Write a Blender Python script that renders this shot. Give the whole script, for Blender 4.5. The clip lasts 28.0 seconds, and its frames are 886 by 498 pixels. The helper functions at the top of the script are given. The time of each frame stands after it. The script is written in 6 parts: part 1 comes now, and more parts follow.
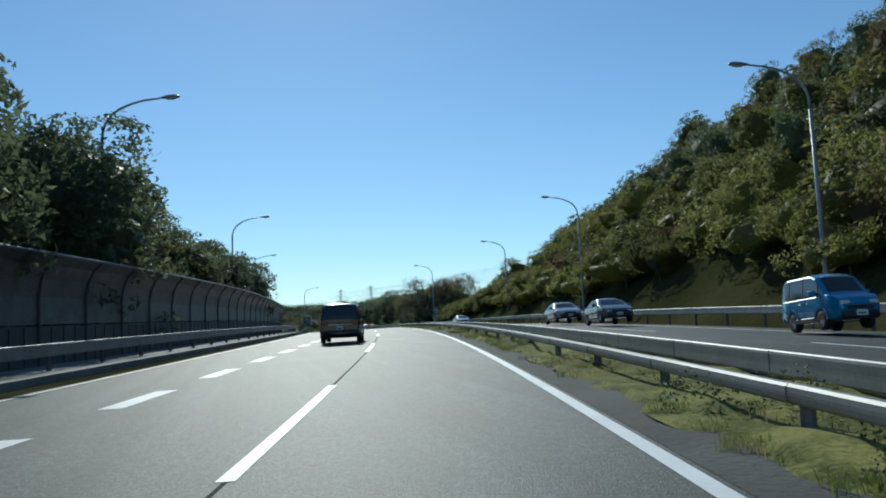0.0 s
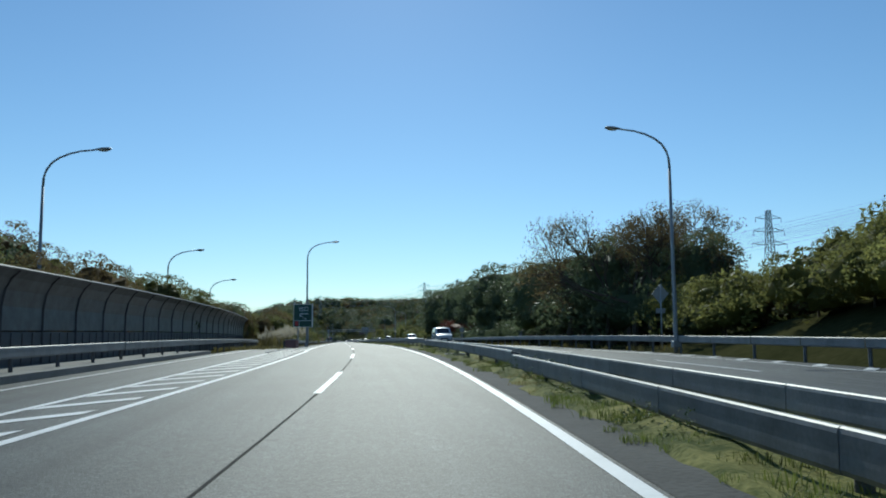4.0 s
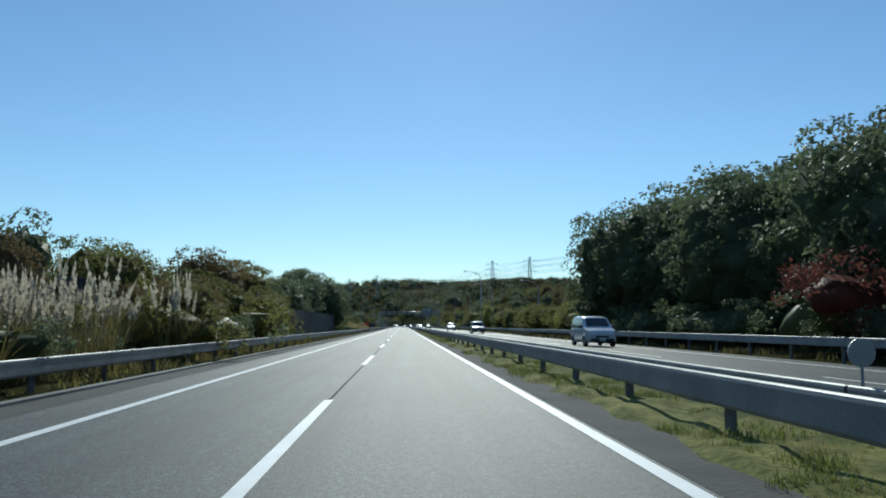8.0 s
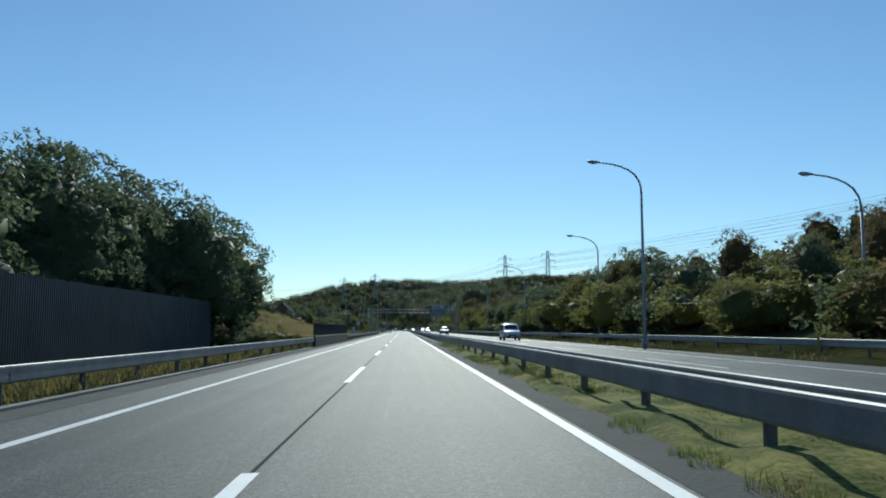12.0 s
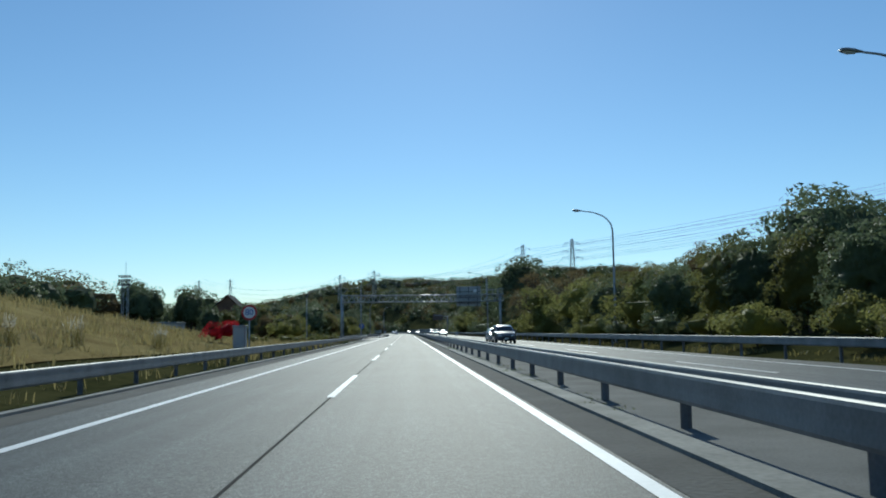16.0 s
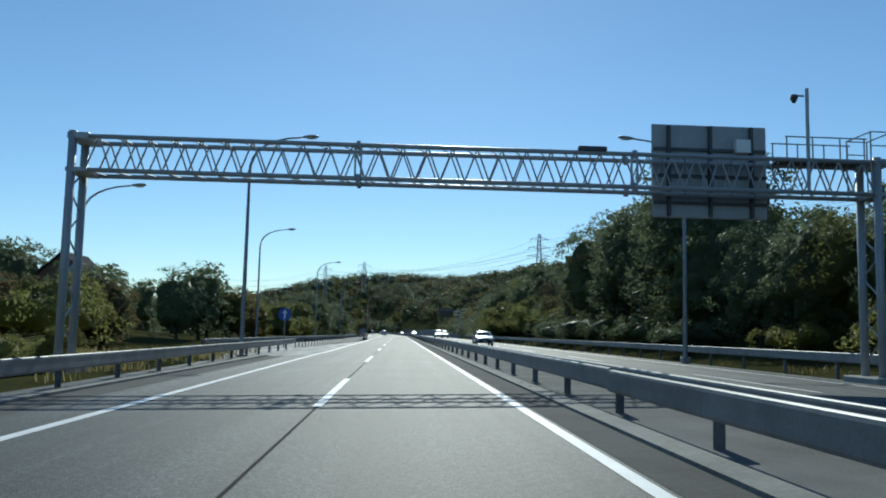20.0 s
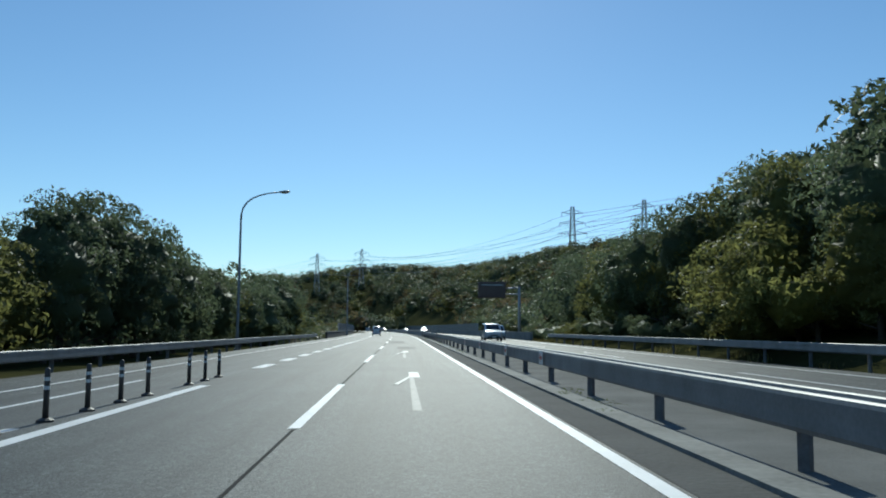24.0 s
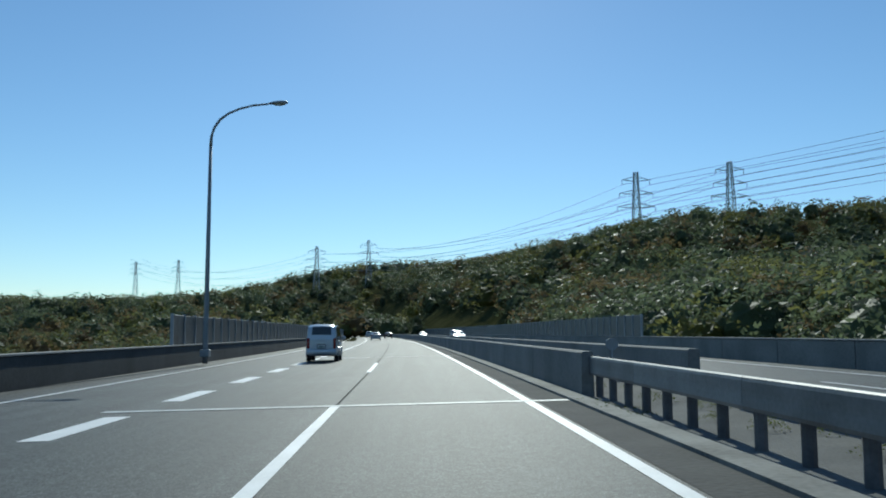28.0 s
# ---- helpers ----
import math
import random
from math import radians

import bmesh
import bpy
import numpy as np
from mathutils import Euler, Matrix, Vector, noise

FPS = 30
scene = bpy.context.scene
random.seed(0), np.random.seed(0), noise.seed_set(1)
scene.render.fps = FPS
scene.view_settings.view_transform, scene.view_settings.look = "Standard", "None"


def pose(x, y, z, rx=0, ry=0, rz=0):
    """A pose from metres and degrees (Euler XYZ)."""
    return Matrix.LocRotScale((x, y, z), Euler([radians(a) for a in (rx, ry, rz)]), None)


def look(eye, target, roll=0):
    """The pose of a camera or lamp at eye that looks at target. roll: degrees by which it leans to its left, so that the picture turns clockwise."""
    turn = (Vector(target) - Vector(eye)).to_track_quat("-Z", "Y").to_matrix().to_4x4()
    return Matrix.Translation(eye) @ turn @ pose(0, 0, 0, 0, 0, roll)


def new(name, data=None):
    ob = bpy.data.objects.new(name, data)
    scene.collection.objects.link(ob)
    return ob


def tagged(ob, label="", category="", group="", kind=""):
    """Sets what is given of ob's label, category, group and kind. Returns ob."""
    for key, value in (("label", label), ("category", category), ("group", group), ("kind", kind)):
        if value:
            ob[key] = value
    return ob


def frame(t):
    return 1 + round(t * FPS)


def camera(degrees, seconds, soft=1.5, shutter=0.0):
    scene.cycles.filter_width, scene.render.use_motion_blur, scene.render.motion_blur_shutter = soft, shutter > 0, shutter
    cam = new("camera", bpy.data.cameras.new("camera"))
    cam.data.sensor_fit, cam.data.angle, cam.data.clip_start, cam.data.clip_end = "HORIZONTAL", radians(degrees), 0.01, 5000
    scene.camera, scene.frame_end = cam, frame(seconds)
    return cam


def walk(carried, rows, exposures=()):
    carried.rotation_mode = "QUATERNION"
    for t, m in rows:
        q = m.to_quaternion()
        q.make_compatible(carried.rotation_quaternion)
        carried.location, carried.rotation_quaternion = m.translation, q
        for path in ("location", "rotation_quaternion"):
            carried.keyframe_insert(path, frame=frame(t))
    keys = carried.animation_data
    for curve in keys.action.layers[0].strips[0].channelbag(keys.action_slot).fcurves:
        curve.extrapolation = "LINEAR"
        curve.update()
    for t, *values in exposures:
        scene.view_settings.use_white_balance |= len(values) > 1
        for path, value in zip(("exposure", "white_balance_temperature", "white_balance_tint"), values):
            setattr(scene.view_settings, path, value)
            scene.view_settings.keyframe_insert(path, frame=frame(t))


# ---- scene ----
cam = camera(57.0, 28.0, 1.9)
PATH = [
    (0.0, (-18.222, 2.237, -2.836), (-13.680, 21.586, -0.608), -2.58),
    (0.5, (-15.394, 15.902, -2.300), (-11.082, 35.303, -0.063), -2.23),
    (1.0, (-12.789, 29.713, -1.797), (-8.690, 49.158, 0.463), -1.98),
    (1.5, (-10.442, 43.650, -1.330), (-6.580, 63.143, 0.926), -1.73),
    (2.0, (-8.316, 57.680, -0.901), (-4.719, 77.222, 1.375), -1.47),
    (2.5, (-6.452, 71.788, -0.509), (-3.108, 91.374, 1.772), -1.22),
    (3.0, (-4.724, 85.937, -0.157), (-1.704, 105.576, 2.126), -0.97),
    (3.5, (-3.230, 100.123, 0.157), (-0.541, 119.814, 2.403), -0.63),
    (4.0, (-1.967, 114.329, 0.430), (0.455, 134.055, 2.668), -0.40),
    (4.5, (-0.996, 128.543, 0.664), (1.174, 148.304, 2.858), -0.07),
    (6.5, (-0.195, 185.170, 1.201), (1.252, 205.018, 3.195), 0.88),
    (7.0, (-0.141, 199.211, 1.239), (1.103, 219.076, 3.195), 0.70),
    (7.5, (-0.051, 213.195, 1.250), (1.090, 233.075, 3.118), 0.42),
    (8.0, (0.015, 227.119, 1.250), (0.987, 247.009, 3.116), 0.14),
    (8.5, (0.065, 240.982, 1.250), (0.931, 260.873, 3.149), -0.06),
    (9.0, (0.103, 254.781, 1.250), (0.872, 274.676, 3.154), 0.04),
    (9.5, (0.103, 268.517, 1.250), (0.856, 288.409, 3.187), 0.12),
    (10.0, (0.088, 282.190, 1.250), (0.882, 302.080, 3.186), 0.30),
    (10.5, (0.082, 295.800, 1.250), (0.898, 315.688, 3.196), 0.37),
    (11.0, (0.090, 309.350, 1.250), (0.942, 329.236, 3.207), 0.22),
    (11.5, (0.103, 322.842, 1.250), (1.023, 342.724, 3.207), 0.04),
    (13.5, (0.181, 376.290, 1.250), (1.151, 396.171, 3.206), -0.44),
    (14.0, (0.206, 389.542, 1.250), (1.149, 409.423, 3.211), -0.75),
    (14.5, (0.235, 402.758, 1.250), (1.117, 422.641, 3.217), -1.04),
    (15.0, (0.260, 415.943, 1.250), (1.140, 435.825, 3.234), -1.21),
    (15.5, (0.273, 429.102, 1.250), (1.151, 448.983, 3.251), -1.06),
    (16.0, (0.271, 442.241, 1.250), (1.180, 462.120, 3.252), -0.70),
    (16.5, (0.254, 455.363, 1.250), (1.109, 475.240, 3.295), -0.03),
    (17.0, (0.233, 468.474, 1.250), (1.085, 488.358, 3.228), -0.05),
    (17.5, (0.197, 481.579, 1.250), (1.015, 501.464, 3.230), 0.33),
    (18.0, (0.142, 494.682, 1.250), (0.969, 514.563, 3.267), 0.60),
    (18.5, (0.102, 507.787, 1.250), (0.965, 527.667, 3.270), 0.76),
    (19.0, (0.086, 520.900, 1.250), (1.029, 540.771, 3.308), 1.10),
    (19.5, (0.087, 534.022, 1.250), (1.103, 553.890, 3.308), 1.23),
    (20.0, (0.094, 547.159, 1.250), (1.126, 567.027, 3.298), 1.25),
    (20.5, (0.098, 560.312, 1.250), (1.176, 580.182, 3.259), 1.26),
    (21.0, (0.090, 573.485, 1.250), (1.190, 593.357, 3.226), 1.16),
    (21.5, (0.078, 586.679, 1.250), (1.206, 606.545, 3.265), 1.46),
    (23.5, (0.107, 639.688, 1.250), (1.155, 659.554, 3.308), 0.73),
    (24.0, (0.113, 652.997, 1.250), (1.096, 672.877, 3.203), 0.50),
    (24.5, (0.119, 666.325, 1.250), (0.968, 686.224, 3.065), 0.26),
    (25.0, (0.126, 679.669, 1.250), (0.936, 699.578, 2.966), 0.03),
    (25.5, (0.148, 693.025, 1.250), (0.921, 712.938, 2.935), -0.29),
    (26.0, (0.189, 706.387, 1.250), (0.975, 726.296, 2.995), -0.50),
    (26.5, (0.207, 719.751, 1.250), (0.992, 739.653, 3.066), -0.40),
    (27.0, (0.177, 733.108, 1.250), (0.930, 753.005, 3.135), -0.28),
    (27.5, (0.106, 746.451, 1.250), (0.887, 766.341, 3.192), -0.23),
    (28.0, (0.024, 759.769, 1.250), (0.670, 779.653, 3.295), -0.18),
]
walk(cam, [(t, look(eye, target, roll)) for t, eye, target, roll in PATH], [(0.0, -0.45, 6050, -4), (28.0, -0.45, 6050, -4)])


# ---- world and sun ----
SUN_UP, SUN_RIGHT = 31.5, 3.2          # degrees over the horizon, degrees right of +Y
world = bpy.data.worlds.new("sky")
scene.world = world
world.use_nodes = True
wn = world.node_tree.nodes
sky = wn.new("ShaderNodeTexSky")
sky.sky_type, sky.sun_disc = "NISHITA", False
sky.sun_elevation, sky.sun_rotation = radians(SUN_UP), radians(SUN_RIGHT)
sky.air_density, sky.dust_density, sky.ozone_density = 1.0, 0.06, 5.0
world.node_tree.links.new(sky.outputs[0], wn["Background"].inputs[0])
wn["Background"].inputs[1].default_value = 0.14
sun_data = bpy.data.lights.new("sun", "SUN")
sun_data.energy, sun_data.angle, sun_data.color = 4.4, radians(0.53), (1.0, 0.95, 0.87)
sun = new("sun", sun_data)
sun.matrix_world = look((0, 0, 0), (-math.sin(radians(SUN_RIGHT)), -math.cos(radians(SUN_RIGHT)), -math.tan(radians(SUN_UP))))

# ---- the road's line: s along the road, d to the right of the lane, in metres ----
ST = np.arange(-80.0, 2400.0, 1.0)


def smooth(a, half):
    return np.convolve(np.pad(a, half, mode="edge"), np.ones(2 * half + 1) / (2 * half + 1), mode="valid")


HD = np.radians(smooth(np.interp(ST, [-200, 0, 120, 168, 745, 860, 1200], [-24, -11.8, -4.3, 0, 0, 2.2, 9]), 20))
GR = smooth(np.interp(ST, [-100, 0, 205], [0.05, 0.04, 0.0]), 15)
RX = np.concatenate([[0], np.cumsum(-np.sin(HD[:-1]))])
RY = np.concatenate([[0], np.cumsum(np.cos(HD[:-1]))])
RZ = np.concatenate([[0], np.cumsum(GR[:-1])])
RX, RY, RZ = RX - RX[280], RY - RY[280] + 200.0, RZ - RZ[280]


def at(s, d=0.0, h=0.0):
    """A place on the road's own grid."""
    a = np.interp(s, ST, HD)
    return Vector((np.interp(s, ST, RX) + d * math.cos(a), np.interp(s, ST, RY) + d * math.sin(a), np.interp(s, ST, RZ) + h))


def turned(s, d=0.0, h=0.0, turn=0.0, tilt=True):
    """A pose on the road's grid: x to the right, y along the road."""
    a, g = np.interp(s, ST, HD), np.interp(s, ST, GR)
    return Matrix.Translation(at(s, d, h)) @ Matrix.Rotation(a + radians(turn), 4, "Z") @ Matrix.Rotation(math.atan(g) if tilt else 0.0, 4, "X")


def grid_at(s, d):
    """at() for arrays, without the height."""
    a = np.interp(s, ST, HD)
    return np.interp(s, ST, RX) + d * np.cos(a), np.interp(s, ST, RY) + d * np.sin(a), np.interp(s, ST, RZ)


def fall(d):
    """The crown of the two carriageways: each falls two in a hundred away from the middle."""
    d = np.asarray(d, float)
    return np.where(d < 4.5, 0.02 * (np.minimum(d, 4.5) - 0.0), 0.09 - 0.02 * (d - 4.5)) + np.where(d > 5.0, 0.06, 0.0)


# ---- materials ----
MATS = {}


def mat(name, color, rough=0.7, metal=0.0, vary=0.12, scale=3.0, fine=40.0, bump=0.0, spec=0.5, per_object=0.0, leaf=0.0, color2=None):
    """A surface with a coarse and a fine variation of its colour, a relief, and a change from piece to piece."""
    if name in MATS:
        return MATS[name]
    m = bpy.data.materials.new(name)
    m.use_nodes = True
    n, l = m.node_tree.nodes, m.node_tree.links
    b = n["Principled BSDF"]
    b.inputs["Roughness"].default_value, b.inputs["Metallic"].default_value = rough, metal
    b.inputs["Specular IOR Level"].default_value = spec
    where = n.new("ShaderNodeTexCoord")
    big, small = n.new("ShaderNodeTexNoise"), n.new("ShaderNodeTexNoise")
    big.inputs["Scale"].default_value, small.inputs["Scale"].default_value = scale, fine
    big.inputs["Detail"].default_value = 5
    geo = n.new("ShaderNodeNewGeometry")
    for t in (big, small):
        l.new(geo.outputs["Position"], t.inputs["Vector"])
    add = n.new("ShaderNodeMath")
    add.operation = "MULTIPLY_ADD"
    l.new(small.outputs["Fac"], add.inputs[0])
    add.inputs[1].default_value = 0.5
    l.new(big.outputs["Fac"], add.inputs[2])
    ramp = n.new("ShaderNodeMapRange")
    ramp.inputs["From Min"].default_value, ramp.inputs["From Max"].default_value = 0.45, 1.05
    l.new(add.outputs[0], ramp.inputs["Value"])
    mix = n.new("ShaderNodeMix")
    mix.data_type = "RGBA"
    c1 = [max(0.0, c * (1 - vary)) for c in color]
    c2 = color2 if color2 else [min(1.0, c * (1 + vary)) for c in color]
    mix.inputs["A"].default_value, mix.inputs["B"].default_value = (*c1, 1), (*c2, 1)
    l.new(ramp.outputs[0], mix.inputs["Factor"])
    out = mix.outputs["Result"]
    if per_object:
        info = n.new("ShaderNodeObjectInfo")
        island = n.new("ShaderNodeMath")
        island.operation = "MULTIPLY_ADD"
        l.new(info.outputs["Random"], island.inputs[0])
        island.inputs[1].default_value, island.inputs[2].default_value = 2 * per_object, 1 - per_object
        hsv = n.new("ShaderNodeHueSaturation")
        l.new(island.outputs[0], hsv.inputs["Value"])
        l.new(out, hsv.inputs["Color"])
        out = hsv.outputs[0]
    l.new(out, b.inputs["Base Color"])
    if bump:
        bp = n.new("ShaderNodeBump")
        bp.inputs["Strength"].default_value, bp.inputs["Distance"].default_value = 0.6, bump
        l.new(small.outputs["Fac"], bp.inputs["Height"])
        l.new(bp.outputs[0], b.inputs["Normal"])
    if leaf:
        b.inputs["Subsurface Weight"].default_value = 0.0
        tr = n.new("ShaderNodeBsdfTranslucent")
        l.new(out, tr.inputs["Color"])
        sh = n.new("ShaderNodeMixShader")
        sh.inputs[0].default_value = leaf
        l.new(b.outputs[0], sh.inputs[1])
        l.new(tr.outputs[0], sh.inputs[2])
        l.new(sh.outputs[0], n["Material Output"].inputs[0])
    MATS[name] = m
    return m


def asphalt(name, color, rough, streak=0.25):
    """Worn asphalt: coarse grit, patches, and wheel tracks drawn out along the road."""
    m = mat(name, color, rough=rough, vary=0.3, scale=0.25, fine=90.0, bump=0.0, spec=0.33)
    n, l = m.node_tree.nodes, m.node_tree.links
    b = n["Principled BSDF"]
    old = b.inputs["Base Color"].links[0].from_socket
    geo = n.new("ShaderNodeNewGeometry")
    flat = n.new("ShaderNodeVectorMath")
    flat.operation = "MULTIPLY"
    flat.inputs[1].default_value = (1.6, 0.03, 0.0)
    l.new(geo.outputs["Position"], flat.inputs[0])
    track = n.new("ShaderNodeTexNoise")
    track.inputs["Scale"].default_value, track.inputs["Detail"].default_value = 1.0, 4
    l.new(flat.outputs[0], track.inputs["Vector"])
    grit = n.new("ShaderNodeTexVoronoi")
    grit.inputs["Scale"].default_value = 70.0
    l.new(geo.outputs["Position"], grit.inputs["Vector"])
    wide = n.new("ShaderNodeTexNoise")
    wide.inputs["Scale"].default_value, wide.inputs["Detail"].default_value = 15.0, 6
    l.new(geo.outputs["Position"], wide.inputs["Vector"])
    val = n.new("ShaderNodeMapRange")
    val.inputs["From Min"].default_value, val.inputs["From Max"].default_value = 0.3, 0.7
    val.inputs["To Min"].default_value, val.inputs["To Max"].default_value = 1 - streak, 1 + streak
    l.new(track.outputs["Fac"], val.inputs["Value"])
    gv = n.new("ShaderNodeMapRange")
    gv.inputs["From Min"].default_value, gv.inputs["From Max"].default_value = 0.0, 0.8
    gv.inputs["To Min"].default_value, gv.inputs["To Max"].default_value = 1.6, 0.3
    l.new(grit.outputs["Distance"], gv.inputs["Value"])
    mul = n.new("ShaderNodeMath")
    mul.operation = "MULTIPLY"
    l.new(val.outputs[0], mul.inputs[0])
    l.new(gv.outputs[0], mul.inputs[1])
    stone = n.new("ShaderNodeMapRange")
    stone.inputs["From Min"].default_value, stone.inputs["From Max"].default_value = 0.15, 0.85
    stone.inputs["To Min"].default_value, stone.inputs["To Max"].default_value = 0.3, 1.8
    l.new(grit.outputs["Color"], stone.inputs["Value"])
    blot = n.new("ShaderNodeMapRange")
    blot.inputs["From Min"].default_value, blot.inputs["From Max"].default_value = 0.3, 0.7
    blot.inputs["To Min"].default_value, blot.inputs["To Max"].default_value = 0.6, 1.4
    l.new(wide.outputs["Fac"], blot.inputs["Value"])
    both = n.new("ShaderNodeMath")
    both.operation = "MULTIPLY"
    l.new(stone.outputs[0], both.inputs[0])
    l.new(blot.outputs[0], both.inputs[1])
    every = n.new("ShaderNodeMath")
    every.operation = "MULTIPLY"
    l.new(mul.outputs[0], every.inputs[0])
    l.new(both.outputs[0], every.inputs[1])
    hsv = n.new("ShaderNodeHueSaturation")
    l.new(every.outputs[0], hsv.inputs["Value"])
    l.new(old, hsv.inputs["Color"])
    l.new(hsv.outputs[0], b.inputs["Base Color"])
    add = n.new("ShaderNodeMath")
    add.operation = "MULTIPLY_ADD"
    l.new(wide.outputs["Fac"], add.inputs[0])
    add.inputs[1].default_value = 0.6
    l.new(grit.outputs["Distance"], add.inputs[2])
    bp = n.new("ShaderNodeBump")
    bp.inputs["Strength"].default_value, bp.inputs["Distance"].default_value = 0.7, 0.0045
    l.new(add.outputs[0], bp.inputs["Height"])
    l.new(bp.outputs[0], b.inputs["Normal"])
    return m


# ---- mesh helpers ----
def mesh_of(name, verts, faces, material, smooth_faces=False):
    me = bpy.data.meshes.new(name)
    me.from_pydata([tuple(v) for v in verts], [], faces)
    me.materials.append(material)
    if smooth_faces:
        me.polygons.foreach_set("use_smooth", [True] * len(me.polygons))
    me.update()
    return me


def part(name, me, parent=None, m=None, label=""):
    """One mesh object under a thing or under a part."""
    ob = new(name, me)
    if parent is not None:
        ob.parent = parent
    if m is not None:
        ob.matrix_basis = m
    return tagged(ob, label)


def thing(name, m, label, category, group="", kind=""):
    ob = new(name)
    ob.empty_display_size = 0.2
    ob.matrix_basis = m
    return tagged(ob, label, category, group, kind)


class Build:
    """Collects boxes, tubes and plates for one mesh."""

    def __init__(self):
        self.v, self.f = [], []

    def add(self, verts, faces):
        k = len(self.v)
        self.v += [tuple(v) for v in verts]
        self.f += [tuple(i + k for i in f) for f in faces]
        return self

    def box(self, x0, x1, y0, y1, z0, z1, bevel=0.0):
        if bevel <= 0:
            v = [(x, y, z) for z in (z0, z1) for y in (y0, y1) for x in (x0, x1)]
            return self.add(v, [(0, 2, 3, 1), (4, 5, 7, 6), (0, 1, 5, 4), (2, 6, 7, 3), (0, 4, 6, 2), (1, 3, 7, 5)])
        b = bevel
        prof = [(x0 + b, y0), (x1 - b, y0), (x1, y0 + b), (x1, y1 - b), (x1 - b, y1), (x0 + b, y1), (x0, y1 - b), (x0, y0 + b)]
        cx, cy = (x0 + x1) / 2, (y0 + y1) / 2
        kx, ky = 1 - 2 * b / max(x1 - x0, 1e-6), 1 - 2 * b / max(y1 - y0, 1e-6)
        rings = [(z0, kx, ky), (z0 + b, 1, 1), (z1 - b, 1, 1), (z1, kx, ky)]
        v = [(cx + (px - cx) * u, cy + (py - cy) * w, z) for z, u, w in rings for px, py in prof]
        f = [tuple(reversed(range(8)))] + [(r * 8 + i, r * 8 + (i + 1) % 8, r * 8 + 8 + (i + 1) % 8, r * 8 + 8 + i) for r in range(3) for i in range(8)]
        return self.add(v, f + [tuple(range(24, 32))])

    def tube(self, pts, radii, sides=8, caps=True):
        pts = [Vector(p) for p in pts]
        if not isinstance(radii, (list, tuple)):
            radii = [radii] * len(pts)
        v, f = [], []
        for i, p in enumerate(pts):
            t = (pts[min(i + 1, len(pts) - 1)] - pts[max(i - 1, 0)]).normalized()
            up = Vector((0, 0, 1)) if abs(t.z) < 0.95 else Vector((0, 1, 0))
            a = t.cross(up).normalized()
            b = a.cross(t)
            v += [p + radii[i] * (math.cos(2 * math.pi * k / sides) * a + math.sin(2 * math.pi * k / sides) * b) for k in range(sides)]
        for i in range(len(pts) - 1):
            f += [(i * sides + k, i * sides + (k + 1) % sides, (i + 1) * sides + (k + 1) % sides, (i + 1) * sides + k) for k in range(sides)]
        if caps:
            f += [tuple(reversed(range(sides))), tuple(range((len(pts) - 1) * sides, len(pts) * sides))]
        return self.add(v, f)

    def prism(self, outline, y0, y1):
        """An outline in x, z drawn out along y."""
        n = len(outline)
        v = [(x, y0, z) for x, z in outline] + [(x, y1, z) for x, z in outline]
        f = [tuple(range(n)), tuple(reversed(range(n, 2 * n)))] + [((i + 1) % n, i, n + i, n + (i + 1) % n) for i in range(n)]
        return self.add(v, f)

    def mesh(self, name, material, smooth_faces=False):
        return mesh_of(name, self.v, self.f, material, smooth_faces)


def ribbon(name, s0, s1, d0, d1, material, h=0.0, step=4.0, thick=0.0, across=1):
    """A strip of the road's surface; d0 and d1 may be functions of s."""
    n = max(2, int(math.ceil((s1 - s0) / step)) + 1)
    ss = np.linspace(s0, s1, n)
    f0 = d0 if callable(d0) else (lambda s: d0)
    f1 = d1 if callable(d1) else (lambda s: d1)
    v, f = [], []
    k = across + 1
    for s in ss:
        for j in range(k):
            d = f0(s) + (f1(s) - f0(s)) * j / across
            v.append(at(s, d, float(fall(d)) + h))
    for i in range(n - 1):
        for j in range(across):
            f.append((i * k + j, i * k + j + 1, (i + 1) * k + j + 1, (i + 1) * k + j))
    if thick:
        m = len(v)
        v += [Vector((p.x, p.y, p.z - thick)) for p in v]
        for i in range(n - 1):
            a, b = i * k, (i + 1) * k
            f.append((m + a, a, b, m + b))
            f.append((a + across, m + a + across, m + b + across, b + across))
        f.append(tuple([*range(0, k), *reversed(range(m, m + k))]))
        a = (n - 1) * k
        f.append(tuple([*reversed(range(a, a + k)), *range(m + a, m + a + k)]))
    return mesh_of(name, v, f, material)

# ---- surfaces ----
ASPHALT = asphalt("asphalt", (0.070, 0.077, 0.075), 0.68, 0.36)
ASPHALT_DARK = asphalt("asphalt_dark", (0.06, 0.059, 0.055), 0.75)
PAINT_WHITE = mat("road_paint", (0.78, 0.78, 0.76), rough=0.6, vary=0.14, scale=1.2, fine=25.0, bump=0.003)
PAINT_OLD = mat("road_paint_worn", (0.34, 0.35, 0.34), rough=0.6, vary=0.35, scale=2.5, fine=30.0, bump=0.003)
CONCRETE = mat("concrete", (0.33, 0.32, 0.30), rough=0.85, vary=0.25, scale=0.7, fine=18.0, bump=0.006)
CONCRETE_DARK = mat("concrete_stained", (0.20, 0.20, 0.19), rough=0.85, vary=0.35, scale=0.5, fine=12.0, bump=0.006)
KERB = mat("kerb_concrete", (0.22, 0.22, 0.2), rough=0.9, vary=0.4, scale=0.9, fine=14.0, bump=0.006)
